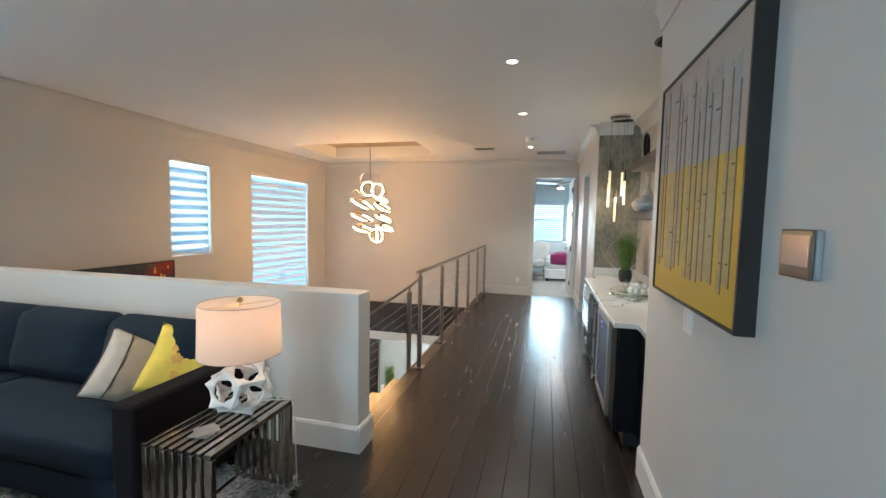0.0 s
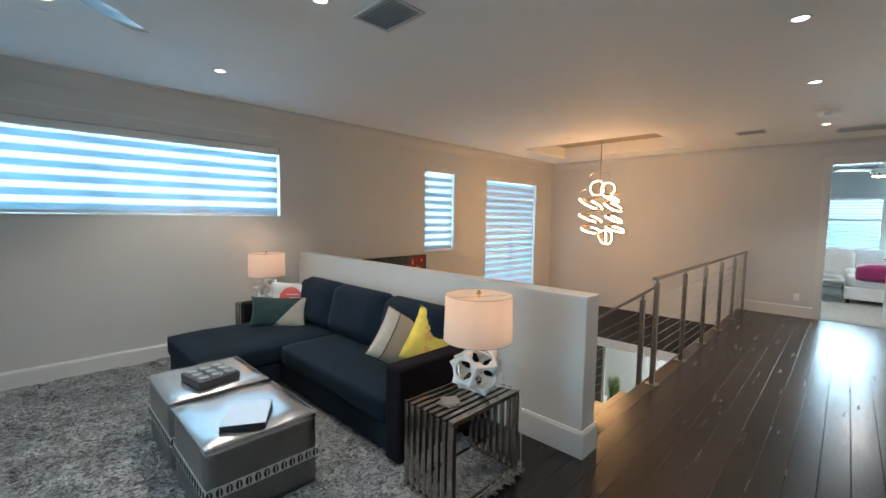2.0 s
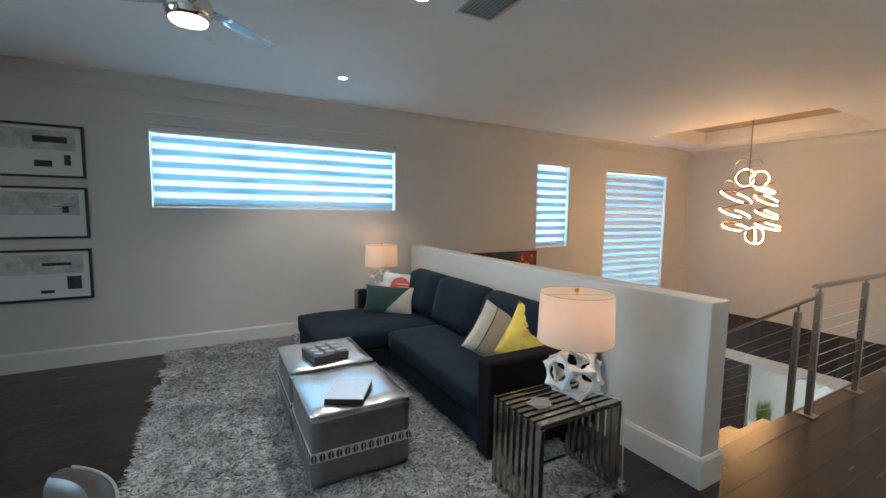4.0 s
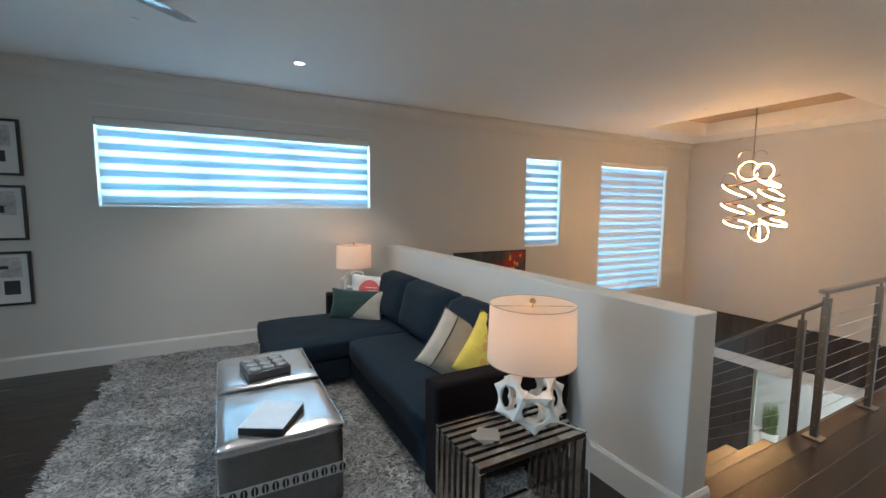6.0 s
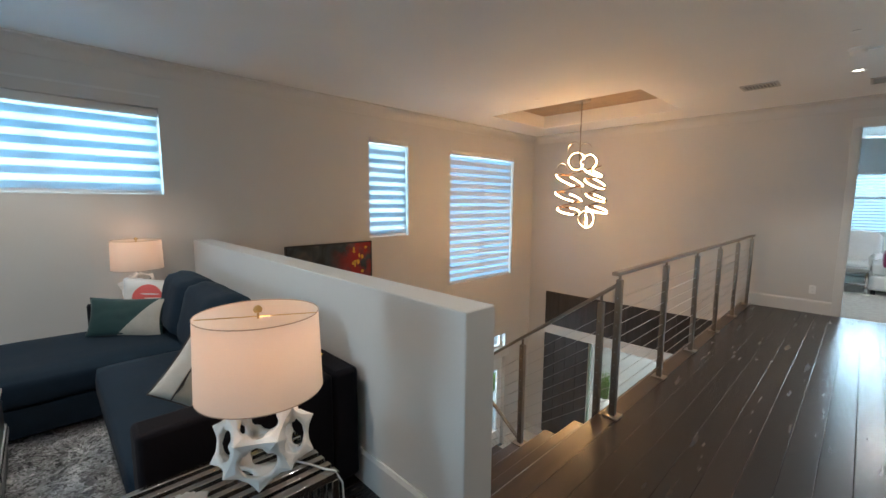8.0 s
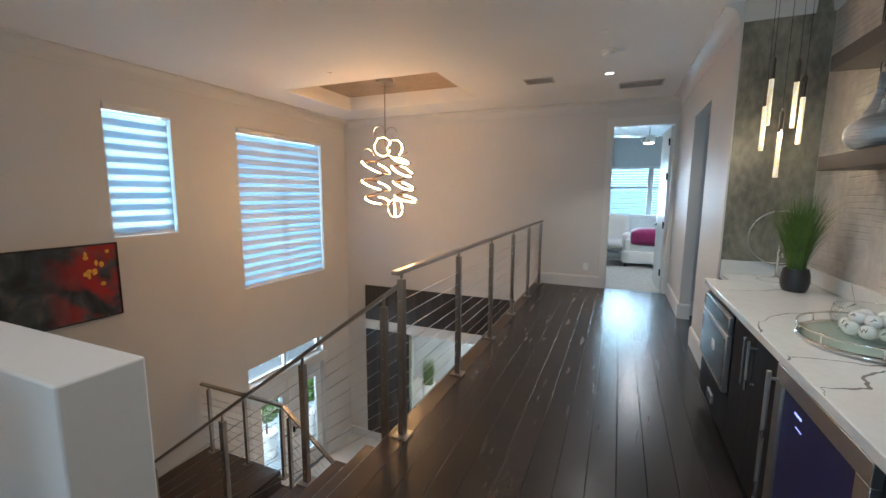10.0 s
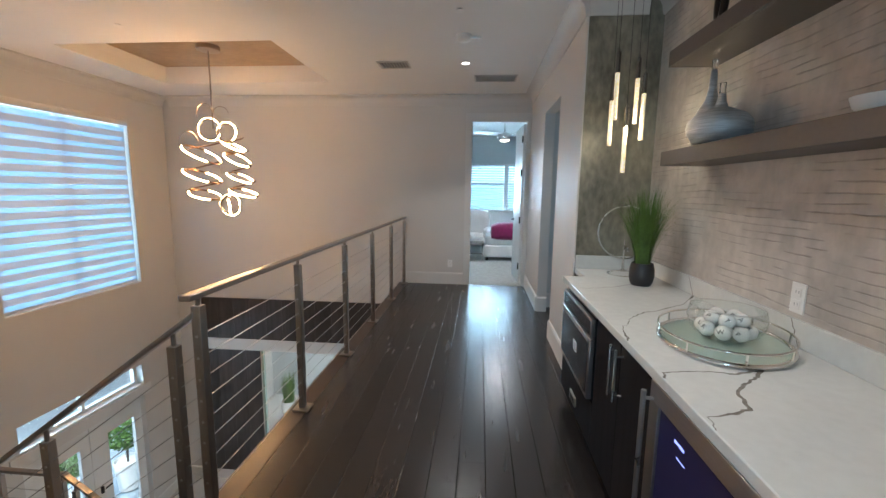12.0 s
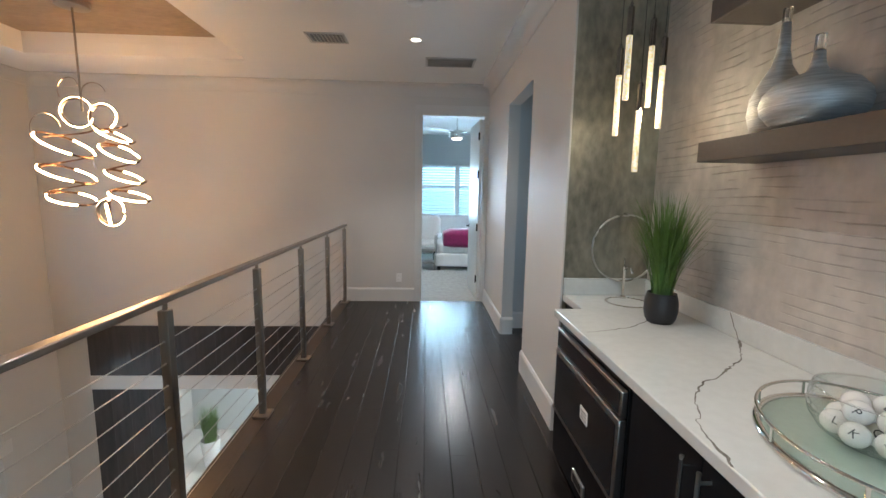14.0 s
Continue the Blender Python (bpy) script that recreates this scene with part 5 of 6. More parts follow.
def lamp_base(azimuth=-29.0, height=25.0):
    """A pierced, star-pointed shell: every face of a twelve-faced solid has a round hole."""
    ico = bmesh.new()
    bmesh.ops.create_icosphere(ico, subdivisions=1, radius=1.0)
    ico.verts.ensure_lookup_table()
    cents = {f.index: f.calc_center_median().normalized() for f in ico.faces}
    sh = Shape()
    for v in ico.verts:
        nrm = v.co.normalized()
        fs = list(v.link_faces)
        u = nrm.orthogonal().normalized()
        w = nrm.cross(u)
        fs.sort(key=lambda f: math.atan2((cents[f.index]).dot(w), (cents[f.index]).dot(u)))
        ring = [cents[f.index] * 1.08 for f in fs]
        outer = []
        for i in range(5):
            a, b = ring[i], ring[(i + 1) % 5]
            outer += [a, (a * 0.72 + b * 0.28).normalized() * 0.93, ((a + b) / 2).normalized() * 0.90, (a * 0.28 + b * 0.72).normalized() * 0.93]
        inner = []
        for i in range(20):
            p = outer[i]
            q = p - nrm * p.dot(nrm)
            inner.append(nrm * (0.80 if i % 4 else 0.84) + q.normalized() * (0.335, 0.375, 0.405, 0.375)[i % 4])
        mid = [(o * 0.5 + i2 * 0.5) * 0.985 for o, i2 in zip(outer, inner)]
        sh.add(outer + mid + inner, [(i, (i + 1) % 20, 20 + (i + 1) % 20, 20 + i) for i in range(20)] + [(20 + i, 20 + (i + 1) % 20, 40 + (i + 1) % 20, 40 + i) for i in range(20)])
    # two openings one above the other, with a level strap between them, face the room
    edge = ico.edges[:][0]
    p, q = edge.verts[0].co.normalized(), edge.verts[1].co.normalized()
    mid, up = (p + q).normalized(), (p - q).normalized()
    az, el = radians(azimuth), radians(height)
    mid2 = Vector((math.cos(el) * math.cos(az), math.cos(el) * math.sin(az), math.sin(el)))
    up2 = (Vector((0, 0, 1)) - mid2 * mid2.z).normalized()
    old = Matrix((mid, up, mid.cross(up))).transposed()
    turn = (Matrix((mid2, up2, mid2.cross(up2))).transposed() @ old.transposed()).to_4x4()
    ico.free()
    b = bmesh.new()
    b.from_mesh(sh.mesh("base"))
    bmesh.ops.remove_doubles(b, verts=b.verts, dist=0.001)
    bmesh.ops.recalc_face_normals(b, faces=b.faces)
    bmesh.ops.transform(b, matrix=Matrix.Diagonal((0.172, 0.172, 0.158, 1)) @ turn, verts=b.verts)
    for v in b.verts:
        v.co.z = max(v.co.z, -0.130)
    me = bpy.data.meshes.new("base")
    b.to_mesh(me)
    b.free()
    me.set_sharp_from_angle(angle=radians(28))
    return me


def table_lamp(loc, label, rz=0, watt=1.4):
    t = thing("table_lamp", loc, label, "lamp", rz, "white table lamps")
    base = put("base", lamp_base(), PLASTER, t, "pierced white star-shaped resin base", loc=(0, 0, 0.132), smooth=30)
    md = base.modifiers.new("thickness", "SOLIDIFY")
    md.thickness, md.offset = 0.014, -1
    put("neck", Shape().lathe([(0.012, 0.27), (0.012, 0.35), (0.018, 0.36), (0.018, 0.39)], 14), NICKEL, t, smooth=40)
    r, z0, z1 = 0.208, 0.322, 0.600
    sh = put("shade", Shape().lathe([(r * 1.02, z0), (r * 0.98, z1)], 48, cap=False), SHADE, t, "white linen drum shade", smooth=True)
    for z, k in ((z0, 1.02), (z1, 0.98)):
        put("rim", Shape().tube([(r * k * math.cos(a), r * k * math.sin(a), z) for a in [i * 6.283 / 40 for i in range(40)]], 0.0018, 6, closed=True), BEIGE, sh)
    put("spider", Shape().tube([(-r * 0.455, -r * 0.857, z1 - 0.012), (r * 0.455, r * 0.857, z1 - 0.012)], 0.0018, 6), BRASS, sh, "thin brass spider")
    put("finial", Shape().lathe([(0.004, z1 - 0.02), (0.004, z1), (0.014, z1 + 0.004), (0.016, z1 + 0.014), (0.010, z1 + 0.024), (0.001, z1 + 0.028)], 14), BRASS, t, "small brass finial", smooth=40)
    put("bulb", Shape().lathe([(0.012, 0.39), (0.03, 0.42), (0.034, 0.45), (0.02, 0.48), (0.001, 0.485)], 16), FANLIGHT, t, smooth=True)
    lamp("lamp_bulb", "POINT", (loc[0], loc[1], loc[2] + 0.53), watt, (1.0, 0.52, 0.27), 0.035)
    return t


table_lamp((-1.155, 3.50, 0.566), "white table lamp, lit, on the chrome side table", 0)
table_lamp((-4.60, 3.62, 0.566), "white table lamp, lit, on the corner side table", 55)
cd = thing("lamp_cord", (-1.155, 3.50, 0.566), "white flex of the table lamp trailing over the side table", "cord")
put("flex", Shape().tube([(0.02, 0.10, 0.006), (0.09, 0.13, 0.012), (0.15, 0.16, 0.008), (0.178, 0.185, 0.004), (0.186, 0.21, -0.05), (0.186, 0.222, -0.25), (0.184, 0.235, -0.545)], 0.0035, 8), PLATEWHITE, cd, smooth=True)
co = thing("coasters", (-1.15, 3.24, 0.566), "small pile of grey square coasters on the side table", "coaster")
for k, a in enumerate((8, 31, 60)):
    put("coaster", Shape().box(-0.05, 0.05, -0.05, 0.05, 0.006 * k, 0.006 * k + 0.005, pose(0.006 * k - 0.006, 0.004 * k, 0, 0, 0, a)), COASTERMAT, co, bevel=0.001)

# shaggy rug
rg = thing("shag_rug", (-2.925, 2.49, 0.0), "thick grey and silver shag rug on the dark floor", "rug")
put("backing", Shape().box(-1.93, 1.95, -1.24, 1.24, 0.0, 0.014), RUGBASE, rg, bevel=0.004)


def pile(count, seed, w, d):
    r = np.random.RandomState(seed)
    x, y = r.uniform(-w, w, count), r.uniform(-d, d, count)
    clump = np.array([noise.noise(Vector((a * 3.1, b * 3.1, 0))) for a, b in zip(x, y)])
    ang = 6.283 * clump * 1.5 + r.normal(0, 0.9, count)
    ln, wd = r.uniform(0.040, 0.085, count), r.uniform(0.004, 0.010, count)
    dx, dy = np.cos(ang), np.sin(ang)
    vs = np.zeros((count, 6, 3))
    for k, (u, zz, ww) in enumerate(((0, 0.0, 0.8), (0.55, 0.027, 1.0), (1.0, 0.030, 0.25))):
        for s in (0, 1):
            sg = -1 if s == 0 else 1
            vs[:, 2 * k + s, 0] = x + dx * ln * u - dy * wd * ww * sg
            vs[:, 2 * k + s, 1] = y + dy * ln * u + dx * wd * ww * sg
            vs[:, 2 * k + s, 2] = 0.010 + zz * (0.75 + 0.5 * clump) * r.uniform(0.8, 1.2, count)
    idx = np.arange(count)[:, None] * 6
    fs = np.concatenate([idx + [0, 1, 3, 2], idx + [2, 3, 5, 4]])
    me = bpy.data.meshes.new("pile")
    me.from_pydata(vs.reshape(-1, 3).tolist(), [], fs.tolist())
    return me


def pile_material():
    m = mat("shag_yarn", (0.205, 0.208, 0.212), 0.55, var=0.45, scale=2.2, fine=9, bump=0, sheen=0.3)
    n, l = m.node_tree.nodes, m.node_tree.links
    b = n["Principled BSDF"]
    ge, hs, mr = n.new("ShaderNodeNewGeometry"), n.new("ShaderNodeHueSaturation"), n.new("ShaderNodeMapRange")
    mr.inputs[3].default_value, mr.inputs[4].default_value = 0.22, 2.15
    l.new(ge.outputs["Random Per Island"], mr.inputs[0])
    old = b.inputs["Base Color"].links[0].from_socket
    l.new(mr.outputs[0], hs.inputs["Value"])
    l.new(old, hs.inputs["Color"])
    l.new(hs.outputs[0], b.inputs["Base Color"])
    return m


tagged(put("yarn", pile(90000, 4, 1.94, 1.25), pile_material(), rg, "long uneven grey yarn"), kind="stuff")

# ---- pictures and plates on the window wall ----
rnd = random.Random(9)
for i, z in enumerate((2.14, 1.548, 0.94)):
    fr = thing("framed_print", (XW, 0.215, z), ("framed abstract ink print with two dark bars", "framed abstract ink print with fine strokes", "framed abstract ink print with a dark block")[i], "picture", group="framed prints")
    w, h = 0.40, 0.252
    for a in ((-w, w, h - 0.022, h), (-w, w, -h, -h + 0.022), (-w, -w + 0.022, -h + 0.022, h - 0.022), (w - 0.022, w, -h + 0.022, h - 0.022)):
        put("frame", Shape().box(0.0, 0.032, a[0], a[1], a[2], a[3]), FRAMEBLACK, fr, "black wooden frame", bevel=0.002)
    put("mat_board", Shape().box(0.002, 0.012, -w + 0.02, w - 0.02, -h + 0.02, h - 0.02), MATBOARD, fr)
    put("print", Shape().box(0.012, 0.0135, -w + 0.10, w - 0.07, 0.01 if i != 1 else -0.02, h - 0.055), INKPAPER, fr)
    put("print", Shape().box(0.012, 0.0130, -w + 0.10, w - 0.10, -h + 0.06, 0.0 if i != 1 else -0.03), MATBOARD, fr)
    marks = (((0.02, 0.27, 0.08, 0.14), (0.02, 0.15, -0.15, -0.09), (0.24, 0.29, -0.13, -0.03)), ((0.20, 0.25, 0.0, 0.06), (0.13, 0.27, 0.06, 0.065)), ((0.02, 0.24, 0.09, 0.12), (0.20, 0.31, -0.15, -0.02), (0.0, 0.10, -0.18, -0.15)))[i]
    for a in marks:
        put("ink_mark", Shape().box(0.0138, 0.0150, a[0], a[1], a[2], a[3]), INK, fr, bevel=0.0)


def abstract_material():
    """Broad dark strokes with a red passage and small yellow touches."""
    m = mat("abstract_paint", (1, 1, 1), 0.35, var=0.05, fine=40, bump=0.4, dist=0.004)
    n, l = m.node_tree.nodes, m.node_tree.links
    b = n["Principled BSDF"]
    tc, no, ra, sp, mr, no2, mx, th = (n.new("ShaderNodeTexCoord"), n.new("ShaderNodeTexNoise"), n.new("ShaderNodeValToRGB"), n.new("ShaderNodeSeparateXYZ"),
                                       n.new("ShaderNodeMapRange"), n.new("ShaderNodeTexNoise"), n.new("ShaderNodeMix"), n.new("ShaderNodeMath"))
    no.inputs["Scale"].default_value, no.inputs["Distortion"].default_value = 3.2, 1.4
    no2.inputs["Scale"].default_value, no2.inputs["Detail"].default_value = 4.0, 4
    l.new(tc.outputs["Object"], no.inputs[0])
    l.new(tc.outputs["Object"], no2.inputs[0])
    cr = ra.color_ramp
    cr.elements[0].color, cr.elements[0].position = (0.012, 0.014, 0.018, 1), 0.36
    cr.elements[1].color, cr.elements[1].position = (0.11, 0.10, 0.09, 1), 0.72
    e = cr.elements.new(0.55)
    e.color = (0.035, 0.05, 0.06, 1)
    l.new(no.outputs[0], ra.inputs[0])
    l.new(tc.outputs["Object"], sp.inputs[0])
    mr.inputs[1].default_value, mr.inputs[2].default_value = -0.05, 0.34
    mr.inputs[3].default_value, mr.inputs[4].default_value = 0.0, 1.0
    l.new(sp.outputs[1], mr.inputs[0])
    th.operation = "MULTIPLY"
    gt2 = n.new("ShaderNodeMapRange")
    gt2.inputs[1].default_value, gt2.inputs[2].default_value = 0.40, 0.56
    l.new(no2.outputs[0], gt2.inputs[0])
    l.new(gt2.outputs[0], th.inputs[0])
    l.new(mr.outputs[0], th.inputs[1])
    mx.data_type = "RGBA"
    l.new(th.outputs[0], mx.inputs["Factor"])
    l.new(ra.outputs[0], mx.inputs[6])
    mx.inputs[7].default_value = (0.36, 0.012, 0.010, 1)
    l.new(mx.outputs[2], b.inputs["Base Color"])
    return m


ap = thing("abstract_painting", (XW, 5.85, 0.555), "dark abstract canvas with red and yellow strokes above the stairs", "painting")
put("canvas", Shape().box(0.004, 0.035, -0.645, 0.645, -0.395, 0.395), abstract_material(), ap)
for a in ((-0.66, 0.66, 0.395, 0.41), (-0.66, 0.66, -0.41, -0.395), (-0.66, -0.645, -0.395, 0.395), (0.645, 0.66, -0.395, 0.395)):
    put("frame", Shape().box(0.0, 0.042, *a), FRAMEBLACK, ap)
YELLOWPAINT = mat("yellow_paint", (0.75, 0.40, 0.04), 0.4, var=0.3, scale=20, bump=0.3)
rnd = random.Random(12)
for k in range(11):
    y, z = 0.36 + rnd.uniform(-0.02, 0.20), rnd.uniform(-0.05, 0.34)
    put("paint_stroke", Shape().lathe([(0.03, 0), (0.02, 0.002), (0.001, 0.0025)], 9, pose(0.035, y, z, 0, 90, 0) @ Matrix.Diagonal((rnd.uniform(0.7, 1.4), rnd.uniform(0.5, 1.0), 1, 1))), YELLOWPAINT, ap)


def plate(name, loc, w, h, label, category, axis, way, marks):
    """A wall plate facing along an axis."""
    p = thing(name, loc, label, category, {"x+": 90, "x-": -90, "y-": 0}[axis + way])
    put("plate", Shape().box(-w / 2, w / 2, -0.006, 0, -h / 2, h / 2), PLATEWHITE, p, bevel=0.002)
    for a in marks:
        k = put("insert", Shape().box(a[0], a[1], -0.009, -0.006, a[2], a[3]), PLATEWHITE, p, bevel=0.001)
        if category == "outlet":
            for q in (-0.008, 0.008):
                put("slot", Shape().box(q - 0.0015, q + 0.0015, -0.0095, -0.0088, (a[2] + a[3]) / 2 - 0.006, (a[2] + a[3]) / 2 + 0.006), VENTDARK, k)
    return p


plate("wall_outlet", (-0.125, YN, 0.338), 0.075, 0.12, "white duplex outlet on the far wall", "outlet", "y", "-", ((-0.018, 0.018, 0.008, 0.042), (-0.018, 0.018, -0.042, -0.008)))
plate("light_switch", (XE, 3.69, 1.20), 0.12, 0.12, "white double rocker switch below the painting", "switch", "x", "-", ((-0.045, -0.008, -0.035, 0.035), (0.008, 0.045, -0.035, 0.035)))

# thermostat
tm = thing("thermostat", (XE, 2.865, 1.565), "bronze square touch thermostat on the wall", "thermostat", -90)
put("body", Shape().box(-0.070, 0.070, -0.018, 0, -0.062, 0.062), THERMOSIDE, tm, bevel=0.006)
put("face", Shape().box(-0.070, 0.070, -0.027, -0.018, -0.062, 0.062), THERMO, tm, "bronze face", bevel=0.004)
put("screen", Shape().box(-0.058, 0.058, -0.0285, -0.027, -0.030, 0.048), mat("dim_screen", (0.42, 0.30, 0.26), 0.15, var=0.06, bump=0), tm, "pale reflecting screen")

# birch painting
bp = thing("birch_painting", (XE, 3.60, 1.8125), "large canvas of pale birch trunks over taupe and yellow, black frame", "painting", -90)
W2, H2 = 0.498, 0.5155
BIRCHBG = two_tone(mat("birch_ground", (1, 1, 1), 0.6, var=0.06, scale=5, fine=50, bump=0.2, dist=0.002), 2, 0.09, (0.62, 0.40, 0.035), (0.43, 0.385, 0.34), 0.03)
put("canvas", Shape().box(-W2, W2, -0.052, -0.02, -H2, H2), BIRCHBG, bp)
for a in ((-W2 - 0.012, W2 + 0.012, H2, H2 + 0.012), (-W2 - 0.012, W2 + 0.012, -H2 - 0.012, -H2), (-W2 - 0.012, -W2, -H2, H2), (W2, W2 + 0.012, -H2, H2)):
    put("frame", Shape().box(a[0], a[1], -0.060, 0.0, a[2], a[3]), FRAMEBLACK, bp, "deep black frame")
BARK = two_tone(mat("birch_bark", (1, 1, 1), 0.6, var=0.30, scale=7, fine=40, bump=0.3, dist=0.002, stretch=(1, 1, 3.5)), 2, 0.09, (0.54, 0.39, 0.15), (0.42, 0.40, 0.385), 0.03)
BARKGREY = two_tone(mat("birch_shade", (1, 1, 1), 0.6, var=0.35, scale=7, fine=40, bump=0.3, dist=0.002, stretch=(1, 1, 3.5)), 2, 0.09, (0.24, 0.16, 0.06), (0.17, 0.155, 0.15), 0.03)
rnd = random.Random(21)
x = -W2 + 0.02
while x < W2 - 0.06:
    w = rnd.choice((0.035, 0.05, 0.08, 0.11))
    top, bot = H2 - rnd.uniform(0.02, 0.16), -H2 + rnd.uniform(0.10, 0.17)
    trunk = put("trunk", Shape().add([(x, -0.0545, bot), (x + w, -0.0545, bot - 0.01), (x + w * 0.92, -0.0545, top), (x + 0.004, -0.0545, top - 0.01), (x, -0.052, bot), (x + w, -0.052, bot - 0.01), (x + w * 0.92, -0.052, top), (x + 0.004, -0.052, top - 0.01)],
                                     [(0, 1, 2, 3), (0, 4, 5, 1), (1, 5, 6, 2), (2, 6, 7, 3), (3, 7, 4, 0)]), BARK, bp)
    put("trunk_shadow", Shape().box(x + w, x + w + rnd.uniform(0.004, 0.011), -0.0542, -0.052, bot - 0.008, top - rnd.uniform(0.0, 0.1)), BARKGREY, bp)
    for _ in range(2):
        z = rnd.uniform(bot + 0.05, top - 0.05)
        put("knot", Shape().box(x + w * 0.5, x + w * rnd.uniform(0.75, 1.0), -0.0556, -0.0545, z, z + 0.006, None), INK, trunk)
    x += w + rnd.choice((0.012, 0.014, 0.03, 0.05))


# tub chair at the edge of the seating
tub = thing("tub_chair", (-0.95, 1.05, 0.0), "grey-brown leather tub chair with pale piped edges on the floor", "chair")


def tub_shell(sections, a0, a1, n=36):
    """A curved wall swept round the seat; sections: closed outline of (radius, height)."""
    s, vs, fs, k = Shape(), [], [], len(sections)
    for i in range(n + 1):
        a = radians(a0 + (a1 - a0) * i / n)
        vs += [(rr * math.cos(a), rr * math.sin(a), z) for rr, z in sections]
    for i in range(n):
        fs += [(i * k + j, i * k + (j + 1) % k, (i + 1) * k + (j + 1) % k, (i + 1) * k + j) for j in range(k)]
    fs += [tuple(range(k)), tuple(n * k + j for j in range(k))[::-1]]
    return s.add(vs, fs)


put("backrest", tub_shell([(0.385, 0.72), (0.375, 0.742), (0.35, 0.752), (0.315, 0.748), (0.295, 0.72), (0.29, 0.36), (0.30, 0.16), (0.345, 0.12), (0.365, 0.3)], -88, 148), LEATHER, tub, "curved leather back and arms", smooth=40)
put("seat", Shape().lathe([(0.0, 0.44), (0.24, 0.435), (0.285, 0.41), (0.29, 0.30), (0.28, 0.14), (0.0, 0.14)], 36), LEATHER, tub, "round leather seat", smooth=40)
put("piping", Shape().tube([(0.382 * math.cos(radians(q)), 0.382 * math.sin(radians(q)), 0.742) for q in range(-88, 149, 6)], 0.005, 8), CORD, tub, "pale piping", smooth=40)
for x, y in ((0.2, 0.2), (-0.2, 0.2), (0.2, -0.2), (-0.2, -0.2)):
    put("leg", Shape().lathe([(0.014, 0.0), (0.022, 0.15)], 12, Matrix.Translation((x, y, 0))), BLACKMETAL, tub, smooth=40)

# ---- bar ----
CF, KF, CT = 0.945, 0.968, 0.915       # counter front, cabinet front, counter top


def counter():
    prof = [(CF, 4.78), (1.10, 4.78), (1.10, 4.452), (XB - 0.001, 4.452), (XB - 0.001, 7.584), (1.10, 7.584), (1.10, 7.262), (CF, 7.262)]
    t = tagged(put("countertop", Shape().prism(prof, CT - 0.04, CT, "z"), QUARTZ, bevel=0.004), "white quartz countertop with jagged grey veins", "countertop")
    put("backsplash", Shape().box(XB - 0.021, XB - 0.001, 4.452, 7.564, CT + 0.001, 1.022), QUARTZ, t, bevel=0.003)
    put("backsplash", Shape().box(1.10, XB - 0.001, 7.564, 7.584, CT + 0.001, 1.022), QUARTZ, t, bevel=0.003)
    rnd = random.Random(31)
    lines = [[(1.609, 6.785), (1.597, 6.761), (1.454, 6.567), (1.271, 6.43), (1.137, 6.346), (1.074, 6.272), (1.026, 6.175), (0.992, 6.146), (0.962, 6.02), (0.949, 5.95)],
             [(0.949, 5.61), (0.962, 5.655), (1.041, 5.672), (1.132, 5.682), (1.208, 5.669), (1.322, 5.711), (1.14, 5.545), (1.126, 5.49), (1.105, 5.428), (1.022, 5.394), (0.962, 5.376), (0.949, 5.31)],
             [(0.978, 6.88), (1.081, 6.904), (1.208, 6.946), (1.329, 7.033), (1.42, 7.15)]]
    for k, ln in enumerate(lines):
        pts, drift = [], 0.0
        for a, b in zip(ln, ln[1:]):
            a, b = Vector((*a, 0)), Vector((*b, 0))
            m = max(2, int((b - a).length / 0.011))
            side = (b - a).normalized().cross(Vector((0, 0, 1)))
            for i in range(m):
                drift = 0.6 * drift + rnd.uniform(-0.0055, 0.0055)
                pts.append(a.lerp(b, i / m) + side * drift * math.sin(math.pi * i / m))
        pts.append(Vector((*ln[-1], 0)))
        pts = [p + Vector((0, 0, CT + 0.0004)) for p in pts]
        vs, n, wide = [], len(pts), 1.0
        for i, p in enumerate(pts):
            d = (pts[min(i + 2, n - 1)] - pts[max(i - 2, 0)]).normalized().cross(Vector((0, 0, 1)))
            wide = max(0.35, min(1.7, wide + rnd.uniform(-0.3, 0.3)))
            w = (0.0040 if k < 2 else 0.0020) * wide * (1.5 if k == 0 and i > n - 9 else 1.0)
            vs += [p - d * w, p + d * w]
        put("vein", Shape().add(vs, [(2 * i, 2 * i + 1, 2 * i + 3, 2 * i + 2) for i in range(n - 1)]), VEIN, t, "jagged grey vein")
    for y in (6.785, 5.955):
        pts = [(XB - 0.0216, y + rnd.uniform(-0.006, 0.006) + 0.06 * i / 7, CT + 0.004 + i * 0.0145) for i in range(8)]
        vs = []
        for p in pts:
            vs += [(p[0], p[1] - 0.003, p[2]), (p[0], p[1] + 0.003, p[2])]
        put("vein", Shape().add(vs, [(2 * i, 2 * i + 1, 2 * i + 3, 2 * i + 2) for i in range(7)]), VEIN, t, "jagged grey vein")
    return t


counter()


def cabinet_unit(y0, y1, label, z0=0.10, fronts=()):
    c = thing("base_cabinet", (KF, y0, 0), label, "cabinet", group="bar cabinets")
    w = y1 - y0
    put("body", Shape().box(0.02, XB - KF - 0.002, 0.001, w - 0.001, z0, CT - 0.041), CABINET, c)
    put("toe_kick", Shape().box(0.075, XB - KF - 0.01, 0.001, w - 0.001, 0.003, z0), TOEKICK, c)
    for kind, a, b, za, zb in fronts:
        f = put(kind, Shape().box(0, 0.019, a + 0.0015, b - 0.0015, za + 0.0015, zb - 0.0015), CABINET, c, bevel=0.0015)
    return c


